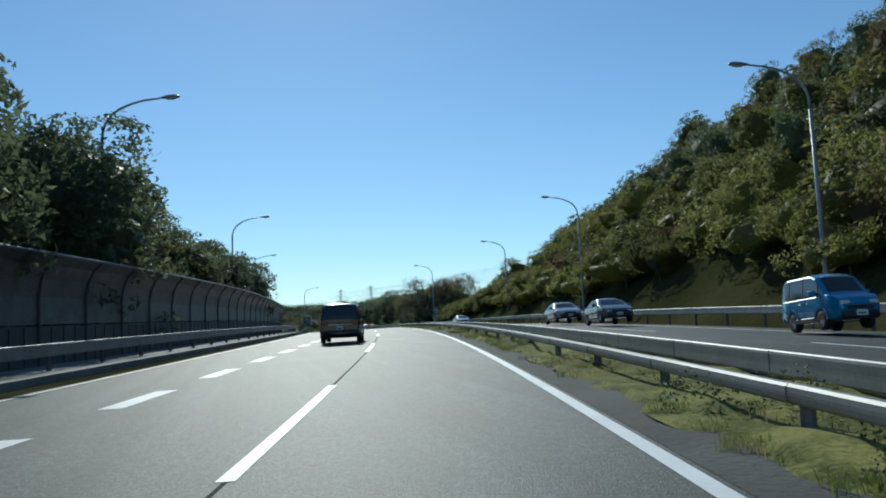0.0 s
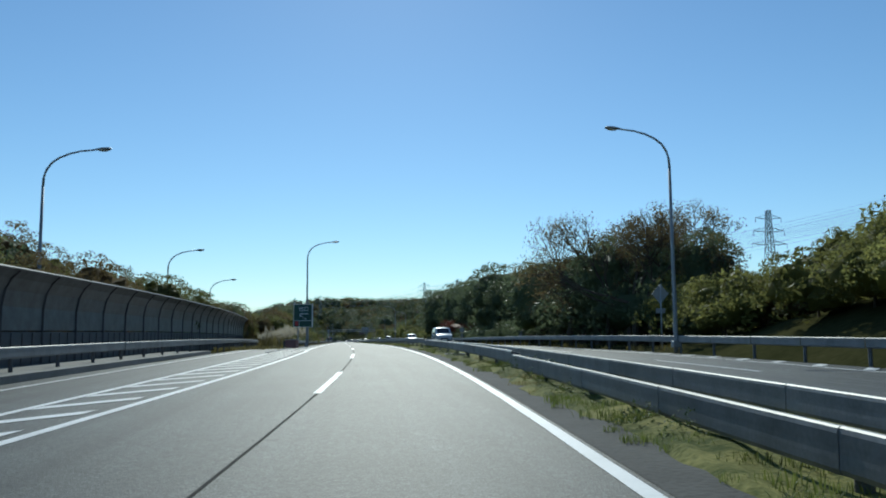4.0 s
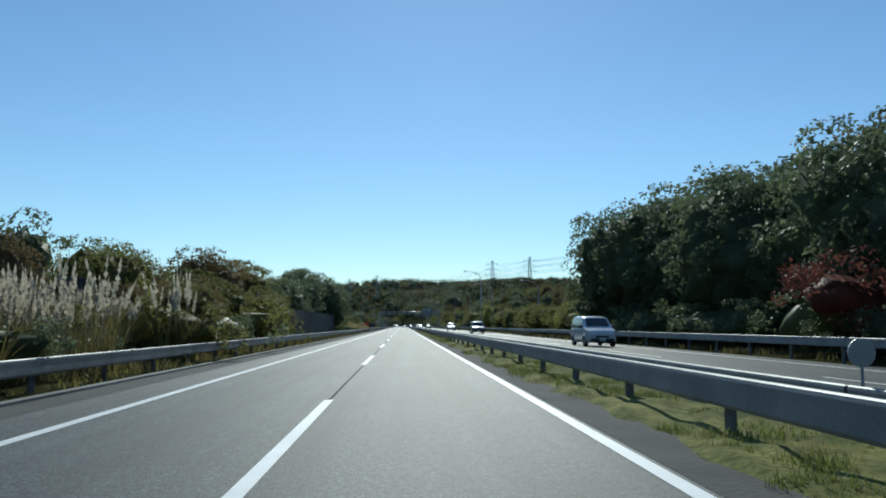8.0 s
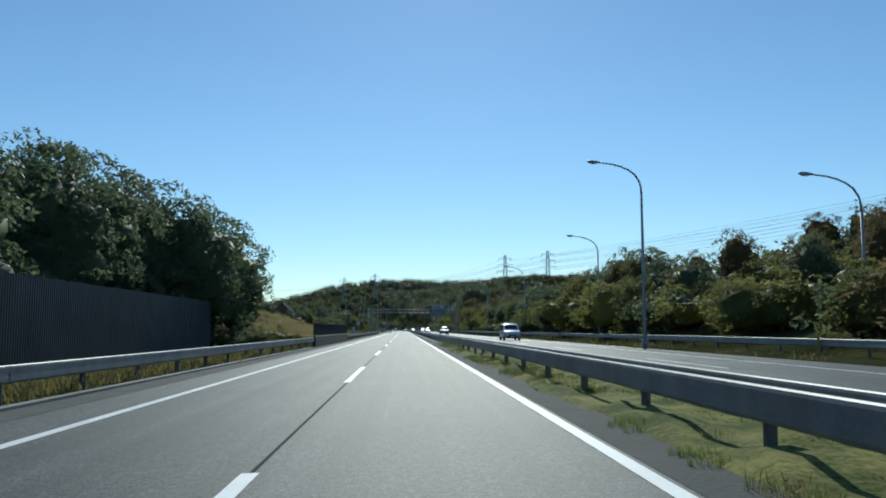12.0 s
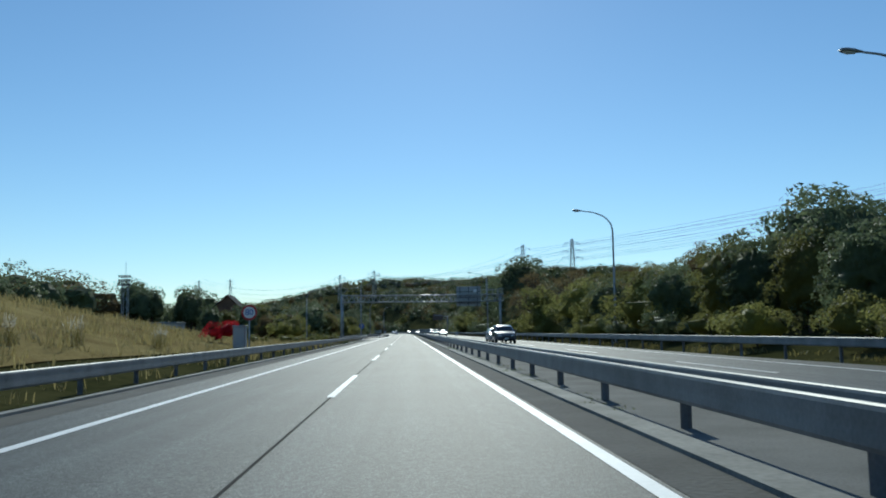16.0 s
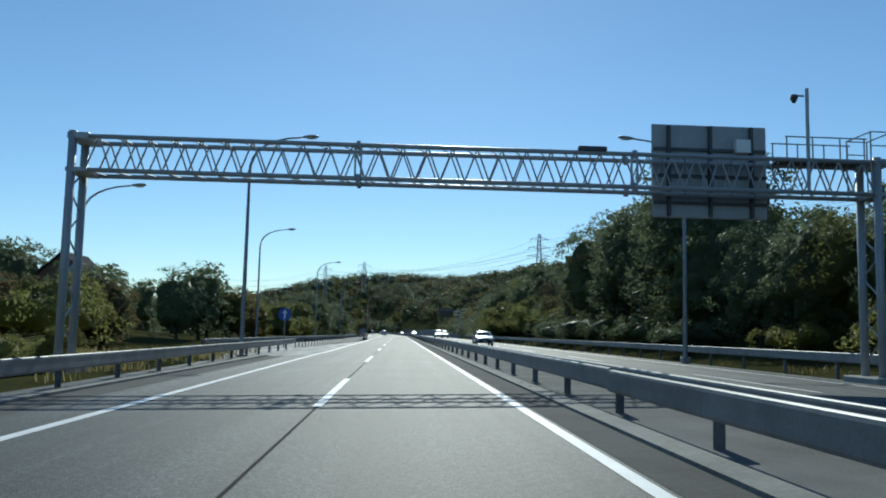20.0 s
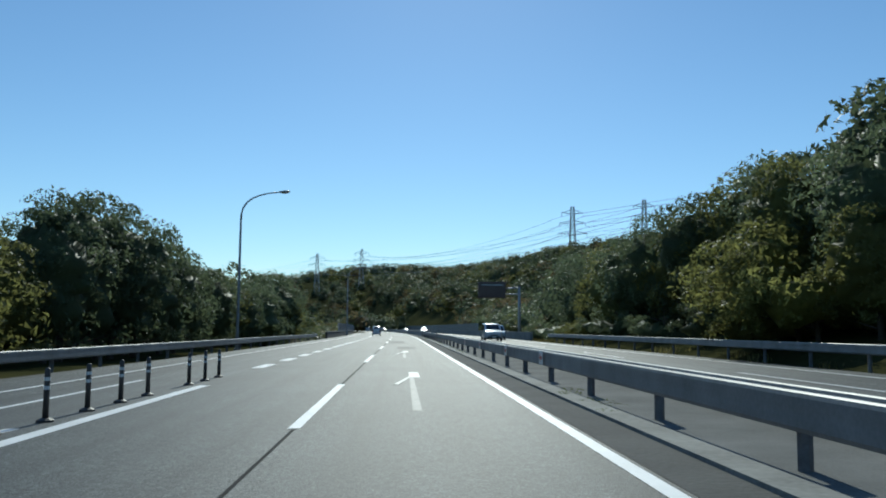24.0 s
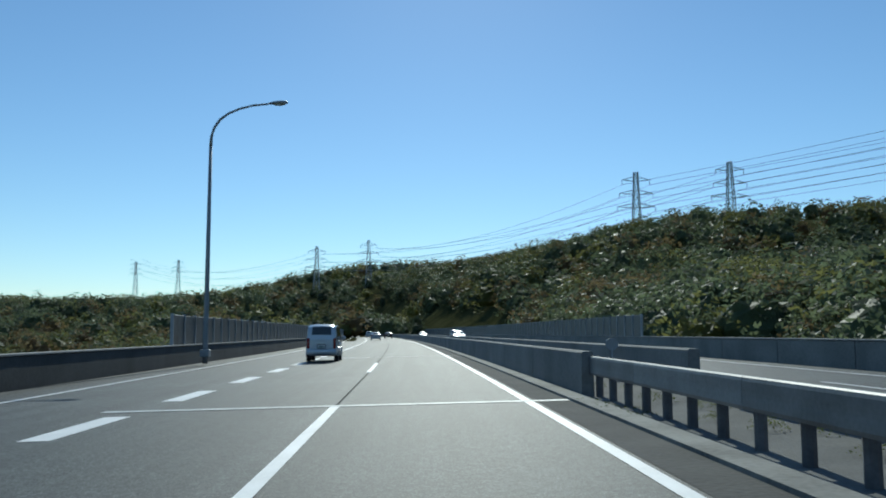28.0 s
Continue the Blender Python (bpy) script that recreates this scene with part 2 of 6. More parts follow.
GALV = mat("galvanised_steel", (0.20, 0.205, 0.21), rough=0.55, metal=0.25, vary=0.3, scale=1.5, fine=20.0, bump=0.002, per_object=0.12)
GALV_DARK = mat("steel_post", (0.16, 0.16, 0.165), rough=0.6, metal=0.4, vary=0.3, scale=4.0, fine=30.0, per_object=0.15)
MOSS = mat("moss_and_grass", (0.12, 0.16, 0.03), rough=0.95, vary=0.5, scale=1.1, fine=14.0, bump=0.03, spec=0.1, color2=(0.27, 0.25, 0.08))
for nd_ in MOSS.node_tree.nodes:
    if nd_.bl_idname == "ShaderNodeMapRange":
        nd_.inputs["From Min"].default_value, nd_.inputs["From Max"].default_value = 0.6, 0.92
DIRT = mat("verge_dirt", (0.063, 0.062, 0.057), rough=0.95, vary=0.4, scale=0.9, fine=14.0, bump=0.03)
EARTH = mat("ground_grass", (0.05, 0.06, 0.024), rough=0.95, vary=0.5, scale=0.12, fine=3.0, bump=0.05, spec=0.0, color2=(0.085, 0.08, 0.036))
GRIT = mat("pale_grit", (0.16, 0.16, 0.15), rough=0.95, vary=0.35, scale=0.8, fine=30.0, bump=0.02, spec=0.2)
SEAM = mat("tar_seam", (0.02, 0.02, 0.021), rough=0.9, vary=0.2, spec=0.1)


# ---- the lie of the land ----
def k(s, keys, vals):
    return np.interp(s, keys, vals)


def land(s, d):
    """Height of the ground over the road's own height at s."""
    s, d = np.asarray(s, float), np.asarray(d, float)
    r24 = k(s, [-60, 120, 150, 172, 300, 420, 560, 640, 735, 770, 900, 1000, 1150], [5.5, 5, 3, 0.3, 0.3, 1.5, 0.8, 2.5, 1.5, -3, -2, 5, 9])
    r36 = k(s, [-60, 110, 130, 150, 176, 300, 420, 560, 640, 735, 770, 900, 1000, 1150], [15.5, 14.5, 11, 6, 1, 1, 5, 2.5, 4.5, 5, -2, 4, 14, 18])
    r60 = k(s, [-60, 112, 140, 165, 182, 300, 420, 560, 640, 735, 770, 900, 1000, 1150, 1400], [31, 30, 21, 8, 4, 3, 10, 6, 9.5, 9, 1, 8, 24, 31, 34])
    r130 = k(s, [-60, 110, 165, 300, 450, 640, 760, 900, 1000, 1100, 1400], [34, 32, 10, 12, 17.5, 20, 18, 18, 36, 48, 50])
    r350 = k(s, [-60, 300, 700, 1100, 1500], [20, 24, 40, 52, 60])
    out_r = np.stack([np.zeros_like(s), np.zeros_like(s), r24, r36, r60, r130, r350, r350 * 0.8 + 4])
    l13 = k(s, [-60, 0, 400, 445, 465, 495, 560, 740, 775, 1000], [0.2, 0, -0.3, 0.2, 1.5, 0.9, 0, -0.6, -5, -1])
    l24 = k(s, [-60, 100, 230, 330, 400, 440, 464, 495, 560, 640, 735, 775, 1000, 1200], [2, 1.5, 0.5, 0.2, -0.5, 0.3, 4.6, 3.6, -0.6, -0.2, -0.5, -7, -3, 4])
    l45 = k(s, [-60, 100, 230, 330, 400, 445, 472, 500, 560, 640, 735, 775, 1000, 1200], [5, 3, 2, 0, -1.5, 0.6, 5.4, 3.2, -2, 0.5, 0, -8, -4, 10])
    l110 = k(s, [-60, 150, 400, 560, 690, 775, 1000, 1300], [6, 4, 6, 10, 9, -4, -2, 12])
    l350 = k(s, [-60, 400, 800, 1100, 1500], [14, 14, 13, 14, 22])
    out_l = np.stack([l350 * 0.8, l350, l110, l45, l24, l13, np.zeros_like(s)])
    cols = np.array([-900, -350, -110, -45, -24, -13, -7.6, 16.4, 24, 36, 60, 130, 350, 900], float)
    tab = np.concatenate([out_l, out_r[1:]])
    i = np.clip(np.searchsorted(cols, d) - 1, 0, len(cols) - 2)
    f = np.clip((d - cols[i]) / (cols[i + 1] - cols[i]), 0, 1)
    f = f * f * (3 - 2 * f) * 0.5 + f * 0.5
    idx = np.arange(s.size).reshape(s.shape)
    flat = tab.reshape(len(cols), -1)
    h = flat[i, idx] * (1 - f) + flat[i + 1, idx] * f
    far = np.clip((s - 1150) / 330, 0, 1)                     # the hill that closes the valley ahead
    back = np.clip((s - 1450) / 350, 0, 1) * (24 + 8 * np.sin(d / 140.0) + 4 * np.sin(d / 47.0)) * np.exp(-((d + 60) / 520) ** 2)
    return back + h * (1 - far * np.exp(-(d / 260) ** 2)) + far * (40 + 8 * np.sin(d / 75.0 + 0.8)) * np.exp(-((d - 40) / np.where(d < 40, 230, 420)) ** 2)


def land_z(s, d):
    s, d = np.asarray([s], float), np.asarray([d], float)
    return float(land(s, d)[0])


gs = np.unique(np.concatenate([np.arange(-80, 860, 6.0), np.arange(860, 1400, 15.0), np.arange(1400, 2400, 40.0)]))
gd = np.array([-1400, -900, -600, -350, -240, -160, -110, -80, -60, -45, -36, -30, -24, -20, -16, -13, -10, -7.8, -2, 4, 10, 16.4, 19, 22, 24, 27, 30, 36, 42, 50, 60, 75, 95, 130, 180, 250, 350, 600, 900, 1400], float)
SS, DD = np.meshgrid(gs, gd, indexing="ij")
hx, hy, hz = grid_at(SS.ravel(), DD.ravel())
rough_land = np.array([noise.noise(Vector((x * 0.05, y * 0.05, 0))) for x, y in zip(hx, hy)]) * np.clip((np.abs(DD.ravel() - 4) - 14) / 20, 0, 1) * 1.2
hz = hz + land(SS.ravel(), DD.ravel()) + rough_land - 0.16
nd = len(gd)
ground_faces = [(i * nd + j, i * nd + j + 1, (i + 1) * nd + j + 1, (i + 1) * nd + j) for i in range(len(gs) - 1) for j in range(nd - 1)]
ground_me = mesh_of("ground", zip(hx, hy, hz), ground_faces, EARTH, True)
tagged(new("ground", ground_me), "grassy, bushy ground rising into wooded hills", "ground", kind="structure")

# the dry field beside the entry lane lies on the ground
fi = [i for i in range(len(gs)) if 442 <= gs[i] <= 606]
fj = [j for j in range(nd) if -62 <= gd[j] <= -9]
field_v = [(hx[i * nd + j], hy[i * nd + j], hz[i * nd + j] + 0.05) for i in fi for j in fj]
nf = len(fj)
field_f = [(a * nf + b, a * nf + b + 1, (a + 1) * nf + b + 1, (a + 1) * nf + b) for a in range(len(fi) - 1) for b in range(nf - 1)
           if min(4 * min(a + 1, len(fi) - 1 - a) / len(fi), (b + 1) / nf) > 0.2 + 0.35 * noise.noise(Vector((a * 0.35, b * 0.5, 2)))]
DRY = mat("dry_grass_field", (0.27, 0.19, 0.085), rough=0.95, vary=0.45, scale=0.25, fine=6.0, bump=0.06, spec=0.0, color2=(0.33, 0.27, 0.12))
tagged(new("dry_field", mesh_of("dry_field", field_v, field_f, DRY, True)), "golden dry grass field on a low mound", "field", kind="structure")

# ---- carriageways ----
RAMP_OUT = lambda s: float(np.interp(s, [-80, 60, 100, 114, 150, 178, 205, 233, 263, 300], [-8.7, -8.7, -9.2, -9.5, -10.4, -10.6, -11.2, -13, -17, -23]))
RAMP_IN = lambda s: float(np.interp(s, [102, 113, 128, 150, 185, 205, 233, 263, 300], [-5.55, -5.55, -6.05, -6.4, -6.7, -7.6, -9.4, -13, -19]))
MERGE_OUT = lambda s: float(np.interp(s, [480, 540, 600, 660, 700, 900], [-30, -20, -14.2, -11.2, -10.2, -10.0]))
MERGE_IN = lambda s: float(np.interp(s, [480, 540, 600, 652, 668], [-25, -15.5, -9.0, -5.5, -4.7]))
OPP_OUT = lambda s: float(np.interp(s, [-80, 330, 370, 430, 480], [15.4, 15.4, 18.2, 18.2, 15.4]))

def verge_mesh(name, s0, s1, d0, d1):
    """A lumpy strip of mossy ground."""
    ss, ds = np.arange(s0, s1 + 0.1, 0.7), np.linspace(d0, d1, 14)
    v = []
    for s in ss:
        for j, d in enumerate(ds):
            dd = d + ((0.2 * noise.noise(Vector((s * 0.5, 0, 3))) + 0.1 * noise.noise(Vector((s * 1.7, 0, 5)))) if j == 0 else 0)
            lump = 0.17 * noise.noise(Vector((s * 0.8, d * 1.3, 0))) + 0.1 * noise.noise(Vector((s * 2.2, d * 3.0, 9)))
            edge = 0.0 if 0 < j < len(ds) - 1 else -0.1
            v.append(at(s, dd, float(fall(d)) + 0.03 + max(lump, -0.03) + edge))
    n = len(ds)
    f = [(i * n + j, i * n + j + 1, (i + 1) * n + j + 1, (i + 1) * n + j) for i in range(len(ss) - 1) for j in range(n - 1)]
    return mesh_of(name, v, f, MOSS, True)


road_ob = tagged(new("road", ribbon("road", -80, 1300, -6.6, 2.95, ASPHALT, 0.0, 4.0, 0.14, 6)), "grey sunlit asphalt carriageway with two lanes", "road", kind="structure")
tagged(new("road_opposite", ribbon("road_opposite", -80, 1300, 5.7, OPP_OUT, ASPHALT, 0.0, 4.0, 0.14, 6)), "grey asphalt carriageway of the oncoming lanes", "road", kind="structure")
tagged(new("ramp_exit", ribbon("ramp_exit", -80, 300, RAMP_OUT, -6.6, ASPHALT, -0.002, 4.0, 0.14, 4)), "grey asphalt exit lane curving away", "road", kind="structure")
tagged(new("ramp_entry", ribbon("ramp_entry", 480, 900, MERGE_OUT, -6.6, ASPHALT, -0.002, 4.0, 0.14, 4)), "grey asphalt entry lane joining the motorway", "road", kind="structure")
tagged(new("median_verge", verge_mesh("median_verge", -40, 402, 2.68, 5.65)), "grassy middle strip with clumps of weeds", "verge", kind="structure")
tagged(new("median_gutter", ribbon("median_gutter", 120, 402, 4.5, 4.75, CONCRETE, 0.12, 4.0, 0.25)), "pale concrete gutter edge along the middle strip", "gutter", kind="structure")
tagged(new("median_gravel", ribbon("median_gravel", 402, 1300, 3.22, 5.7, GRIT, -0.02, 4.0, 0.0, 4)), "dark worn asphalt and grit middle strip", "verge", kind="structure")
tagged(new("shoulder_grit", ribbon("shoulder_grit", -80, 1300, 2.27, 2.95, DIRT, 0.004, 2.0, 0.0, 2)), "brown grit on the edge of the shoulder", "verge", kind="structure")
tagged(new("shoulder_left", ribbon("shoulder_left", 192, 590, -6.6, -5.75, DIRT, 0.004, 2.0, 0.0, 2)), "dusty brown grit on the edge of the slow lane", "verge", kind="structure")
tagged(new("kerb_median", ribbon("kerb_median", 402, 1300, 2.86, 3.22, KERB, 0.05, 4.0, 0.2)), "low grey concrete kerb beside the fast lane", "kerb", kind="structure")
for a, b in ((168, 398), (446, 590), (0, 0)):
    if b:
        tagged(new("kerb_left", ribbon("kerb_left", a, b, -6.85, -6.6, CONCRETE_DARK, 0.06, 4.0, 0.2)), "low stained concrete kerb along the shoulder", "kerb", kind="structure")

# ---- markings ----
def line(name, s0, s1, d, w, material=None, label="white painted road line", parent=None):
    f = d if callable(d) else (lambda s: d)
    me = ribbon(name, s0, s1, lambda s: f(s) - w / 2, lambda s: f(s) + w / 2, material or PAINT_WHITE, 0.006, 4.0)
    return part(name, me, parent, None, label)


marks = thing("road_marking", Matrix(), "white painted lane lines on grey asphalt", "road marking", kind="structure")
line("edge_line", -80, 1300, 2.13, 0.16, parent=marks)
line("edge_line", 170, 596, -4.45, 0.2, parent=marks)
line("edge_line", 102, 170, -4.3, 0.2, parent=marks)
line("lane_line", 655, 674.5, -6.5, 0.14, parent=marks)
line("edge_line", 664, 1300, MERGE_OUT(700) + 1.9, 0.15, parent=marks)
line("edge_line", 596, 672, -4.35, 0.26, parent=marks)
line("edge_line", -80, 300, lambda s: RAMP_OUT(s) + 1.0, 0.15, parent=marks)
line("edge_line", 102.5, 300, lambda s: RAMP_IN(s), 0.2, parent=marks)
line("edge_line", 500, 664, lambda s: MERGE_IN(s), 0.2, parent=marks)
line("edge_line", 500, 664, lambda s: MERGE_OUT(s) + 1.6, 0.15, parent=marks)
DASH0, DASH_STEP, DASH = 192.0, 20.5, 8.2
for i in range(-13, 30):
    line("lane_dash", DASH0 + i * DASH_STEP, DASH0 + i * DASH_STEP + DASH, -1.225, 0.16, parent=marks)
    for d in (10.0,):
        line("lane_dash", DASH0 + i * DASH_STEP + 5, DASH0 + i * DASH_STEP + 5 + DASH, d, 0.16, parent=marks)
line("edge_line", -80, 1300, 6.35, 0.15, parent=marks)
line("edge_line", -80, 1300, lambda s: 13.6, 0.2, parent=marks)
tagged(new("centre_seam", ribbon("centre_seam", -80, 1300, -1.24, -1.2, SEAM, 0.004, 4.0)), "dark tarred seam between the two lanes", "road seam", kind="structure")

# ---- guardrails ----
def w_beam():
    b = Build()
    pts = [(-0.03, 0.0), (0.02, 0.01), (0.038, 0.05), (0.036, 0.12), (0.034, 0.155), (0.034, 0.195), (0.036, 0.23), (0.038, 0.30), (0.03, 0.335), (0.012, 0.35), (-0.012, 0.352)]
    back = [(x - 0.006, z - (0.006 if z > 0.34 else 0)) for x, z in reversed(pts)]
    return b.prism(pts + back, -2.03, 2.03).mesh("beam", GALV)


def rail_post():
    b = Build().tube([(0, 0, -0.35), (0, 0, 0.66)], 0.07, 8)
    return b.mesh("post", GALV_DARK)


def rail_block():
    return Build().box(-0.07, 0.07, -0.04, 0.04, -0.14, 0.14, 0.01).mesh("bracket", GALV_DARK)


def slim_beam():
    pts = [(-0.03, 0.0), (0.01, 0.004), (0.034, 0.03), (0.04, 0.075), (0.04, 0.105), (0.034, 0.15), (0.01, 0.176), (-0.03, 0.18)]
    return Build().prism(pts + [(x - 0.006, z) for x, z in reversed(pts)], -2.03, 2.03).mesh("beam", GALV)


BEAM, POST, BLOCK, SLIM = w_beam(), rail_post(), rail_block(), slim_beam()


def guardrail(s0, s1, d, face, h=0.0, gap=4.0, label="weathered galvanised steel guardrail on round posts", top=0.40, blocks=True, beam=None):
    """A run of beams on posts; face is +1 where the beam's ribs look to the right, -1 to the left."""
    f = d if callable(d) else (lambda s: d)
    rail = thing("guardrail", turned(s0, f(s0)), label, "guardrail", "guardrails along the motorway")
    inv = rail.matrix_basis.inverted()
    s = s0
    while s < s1 - 0.1:
        d0, d1 = f(s - 2), f(s + 2)
        m = turned(s, f(s), float(fall(f(s))) + h, -math.degrees(math.atan2(d1 - d0, 4.0)))
        part("post", POST, rail, inv @ m)
        flip = Matrix.Rotation(math.pi, 4, "Z") if face < 0 else Matrix()
        if abs(((s - s0) / 4.0) % 1) < 0.01:
            part("beam", beam or BEAM, rail, inv @ m @ Matrix.Translation((0.16 * face, 2.0, top - 0.02)) @ flip)
        if blocks:
            part("bracket", BLOCK, rail, inv @ m @ Matrix.Translation((0.1 * face, 0, top + 0.155)))
        s += gap
    return rail


def rails(s0, s1, d, face, h=0.0, gap=4.0, top=0.40, piece=96.0, blocks=True, beam=None):
    s = s0
    while s < s1 - 1:
        guardrail(s, min(s + piece, s1), d, face, h, gap, top=top, blocks=blocks, beam=beam)
        s += piece


rails(-40, 112, 3.6, -1, -0.32, top=0.57, blocks=False, beam=SLIM)
rails(112, 136, 3.6, -1, -0.27)
rails(136, 168, 3.6, -1, -0.17)
rails(168, 560, 3.6, -1, -0.08)
rails(560, 704, 3.6, -1, -0.05)
rails(704, 756, 3.6, -1, 0.0)
rails(-40, 120, 5.2, -1, -0.37, blocks=False)
rails(120, 168, 5.15, -1, -0.33, blocks=False)
rails(168, 772, 5.1, -1, -0.27, blocks=False)
rails(-40, 740, lambda s: OPP_OUT(s) + 0.5, -1, 0.1, top=0.5, blocks=False)
rails(192, 404, -7.4, 1)
rails(446, 610, lambda s: float(np.interp(s, [560, 610], [-7.4, -7.9])), 1)
rails(-40, 290, lambda s: RAMP_OUT(s) - 1.0, 1, 0.25)
rails(608, 756, lambda s: MERGE_OUT(s) - 0.4, 1)

# ---- street lamps ----
LAMP_STEEL = mat("lamp_steel", (0.30, 0.31, 0.32), rough=0.5, metal=0.5, vary=0.15, scale=2.0, fine=15.0)
LAMP_GLASS = mat("lamp_lens", (0.55, 0.55, 0.5), rough=0.25, vary=0.08)


def lamp_meshes():
    pole = Build().tube([(0, 0, -0.6), (0, 0, 0.02), (0, 0, 4.5), (0, 0, 9.3)], [0.12, 0.12, 0.10, 0.075], 10)
    bend = [(0, 0, 9.3), (0.02, 0, 9.75), (0.14, 0, 10.2), (0.4, 0, 10.6), (0.8, 0, 10.9), (1.3, 0, 11.12), (1.9, 0, 11.28), (2.6, 0, 11.36)]
    arm = Build().tube(bend, [0.075, 0.07, 0.066, 0.062, 0.058, 0.054, 0.05, 0.046], 8)
    head = Build()
    rings = [(0.0, 0.05, 0.05), (0.15, 0.1, 0.08), (0.35, 0.17, 0.11), (0.6, 0.2, 0.12), (0.8, 0.16, 0.1), (0.9, 0.06, 0.04)]
    n = 10
    v = [(2.6 + x, ry * math.cos(2 * math.pi * i / n), 11.37 + 0.06 * x + (rz if math.sin(2 * math.pi * i / n) > 0 else rz * 0.55) * math.sin(2 * math.pi * i / n)) for x, ry, rz in rings for i in range(n)]
    f = [(r * n + i, r * n + (i + 1) % n, (r + 1) * n + (i + 1) % n, (r + 1) * n + i) for r in range(len(rings) - 1) for i in range(n)]
    head.add(v, f + [tuple(range(n)), tuple(range((len(rings) - 1) * n, len(rings) * n))])
    lens = Build()
    rings = [(0.25, 0.0, 0.0), (0.3, 0.1, -0.07), (0.55, 0.14, -0.1), (0.75, 0.1, -0.07), (0.8, 0.0, 0.0)]
    v = [(2.6 + x, w * math.cos(math.pi * i / 6), 11.37 + 0.06 * x - 0.03 + z * math.sin(math.pi * i / 6)) for x, w, z in rings for i in range(7)]
    lens.add(v, [(r * 7 + i, r * 7 + i + 1, r * 7 + 8 + i, r * 7 + 7 + i) for r in range(4) for i in range(6)])
    base = Build().box(-0.2, 0.2, -0.2, 0.2, -0.3, 0.03, 0.015).box(-0.09, 0.09, -0.14, -0.09, 0.5, 1.0, 0.01)
    return (pole.mesh("pole", LAMP_STEEL, True), arm.mesh("arm", LAMP_STEEL, True), head.mesh("lamp_head", LAMP_STEEL, True),
            lens.mesh("lens", LAMP_GLASS, True), base.mesh("base_plate", LAMP_STEEL))


LAMP = lamp_meshes()


def street_lamp(s, d_tip, side, h=0.0):
    """side: +1 where the arm reaches to the right. d_tip: where the lamp's head ends."""
    d = d_tip - 3.5 * side
    m = turned(s, d, h, 0 if side > 0 else 180, tilt=False)
    lamp = thing("street_lamp", m, "tall grey steel street lamp with a curved arm beside the road", "street lamp", "street lamps along the motorway")
    part("pole", LAMP[0], lamp)
    part("arm", LAMP[1], lamp)
    head = part("lamp_head", LAMP[2], lamp)
    part("lens", LAMP[3], head)
    part("base_plate", LAMP[4], lamp)
    return lamp


for s, d, z in ((38.3, -9.8, 11.6), (77.9, -10.6, 11.0), (119.3, -13.0, 11.05), (159.9, -14.5, 11.2), (198.5, -15.9, 9.7), (227.9, -16.4, 8.9), (206.5, -2.45, 11.6), (594.3, -14.6, 9.3), (589.4, -4.35, 11.3), (630.3, -10.65, 11.4), (669.6, -8.75, 11.45), (712.4, -8.15, 11.1), (797.2, -5.5, 11.9)):
    street_lamp(s, d, 1, z - 11.4)
for s, d, z in ((35.0, 14.8, 11.5), (76.5, 15.0, 11.95), (115.6, 16.0, 11.85), (156.0, 12.15, 11.95), (387.6, 11.9, 11.95), (380, 22.0, 9.8), (426.2, 18.3, 11.6), (471.5, 16.7, 11.6), (511.8, 14.7, 11.5), (588.7, 11.35, 11.65)):
    street_lamp(s, d, -1, z - 11.4)

# ---- noise walls, parapets, gantry, signs ----
WALL_PANEL = mat("noise_panel", (0.055, 0.06, 0.065), rough=0.6, vary=0.25, scale=0.5, fine=8.0, bump=0.004, per_object=0.12)
WALL_CLEAR = mat("noise_panel_grey", (0.055, 0.062, 0.068), rough=0.45, vary=0.55, scale=1.6, fine=6.0, per_object=0.1)
STEEL_PAINT = mat("painted_steel", (0.36, 0.38, 0.40), rough=0.45, metal=0.2, vary=0.15, scale=1.0, fine=12.0)
STEEL_DARK = mat("dark_steel", (0.07, 0.07, 0.075), rough=0.5, metal=0.3, vary=0.2, scale=2.0, fine=15.0)
SIGN_GREEN = mat("sign_green", (0.006, 0.06, 0.04), rough=0.4, vary=0.08)
SIGN_BLUE = mat("sign_blue", (0.02, 0.07, 0.36), rough=0.4, vary=0.08)
SIGN_RED = mat("sign_red", (0.45, 0.03, 0.03), rough=0.4, vary=0.08)
SIGN_WHITE = mat("sign_white", (0.78, 0.78, 0.77), rough=0.4, vary=0.05)
SIGN_BACK = mat("sign_back", (0.33, 0.34, 0.35), rough=0.5, metal=0.3, vary=0.12)
VMS_BROWN = mat("sign_housing_brown", (0.10, 0.065, 0.055), rough=0.5, vary=0.15)
RUST = mat("rusty_red", (0.36, 0.17, 0.14), rough=0.8, vary=0.3, scale=2.0, fine=14.0)
RUBBER = mat("bollard_rubber", (0.075, 0.065, 0.058), rough=0.6, vary=0.15)
REFLECT = mat("reflector_white", (0.75, 0.75, 0.72), rough=0.4, vary=0.05)
MESH_DARK = mat("fence_wire", (0.05, 0.05, 0.05), rough=0.6, metal=0.3, vary=0.1)


def text_mesh(text, size, material, depth=0.004):
    cu = bpy.data.curves.new("lettering", "FONT")
    cu.body, cu.size, cu.extrude, cu.align_x, cu.align_y = text, size, depth, "CENTER", "CENTER"
    ob = new("lettering", cu)
    bpy.context.view_layer.update()
    me = bpy.data.meshes.new_from_object(ob.evaluated_get(bpy.context.evaluated_depsgraph_get()))
    bpy.data.objects.remove(ob)
    me.materials.clear()
    me.materials.append(material)
    return me


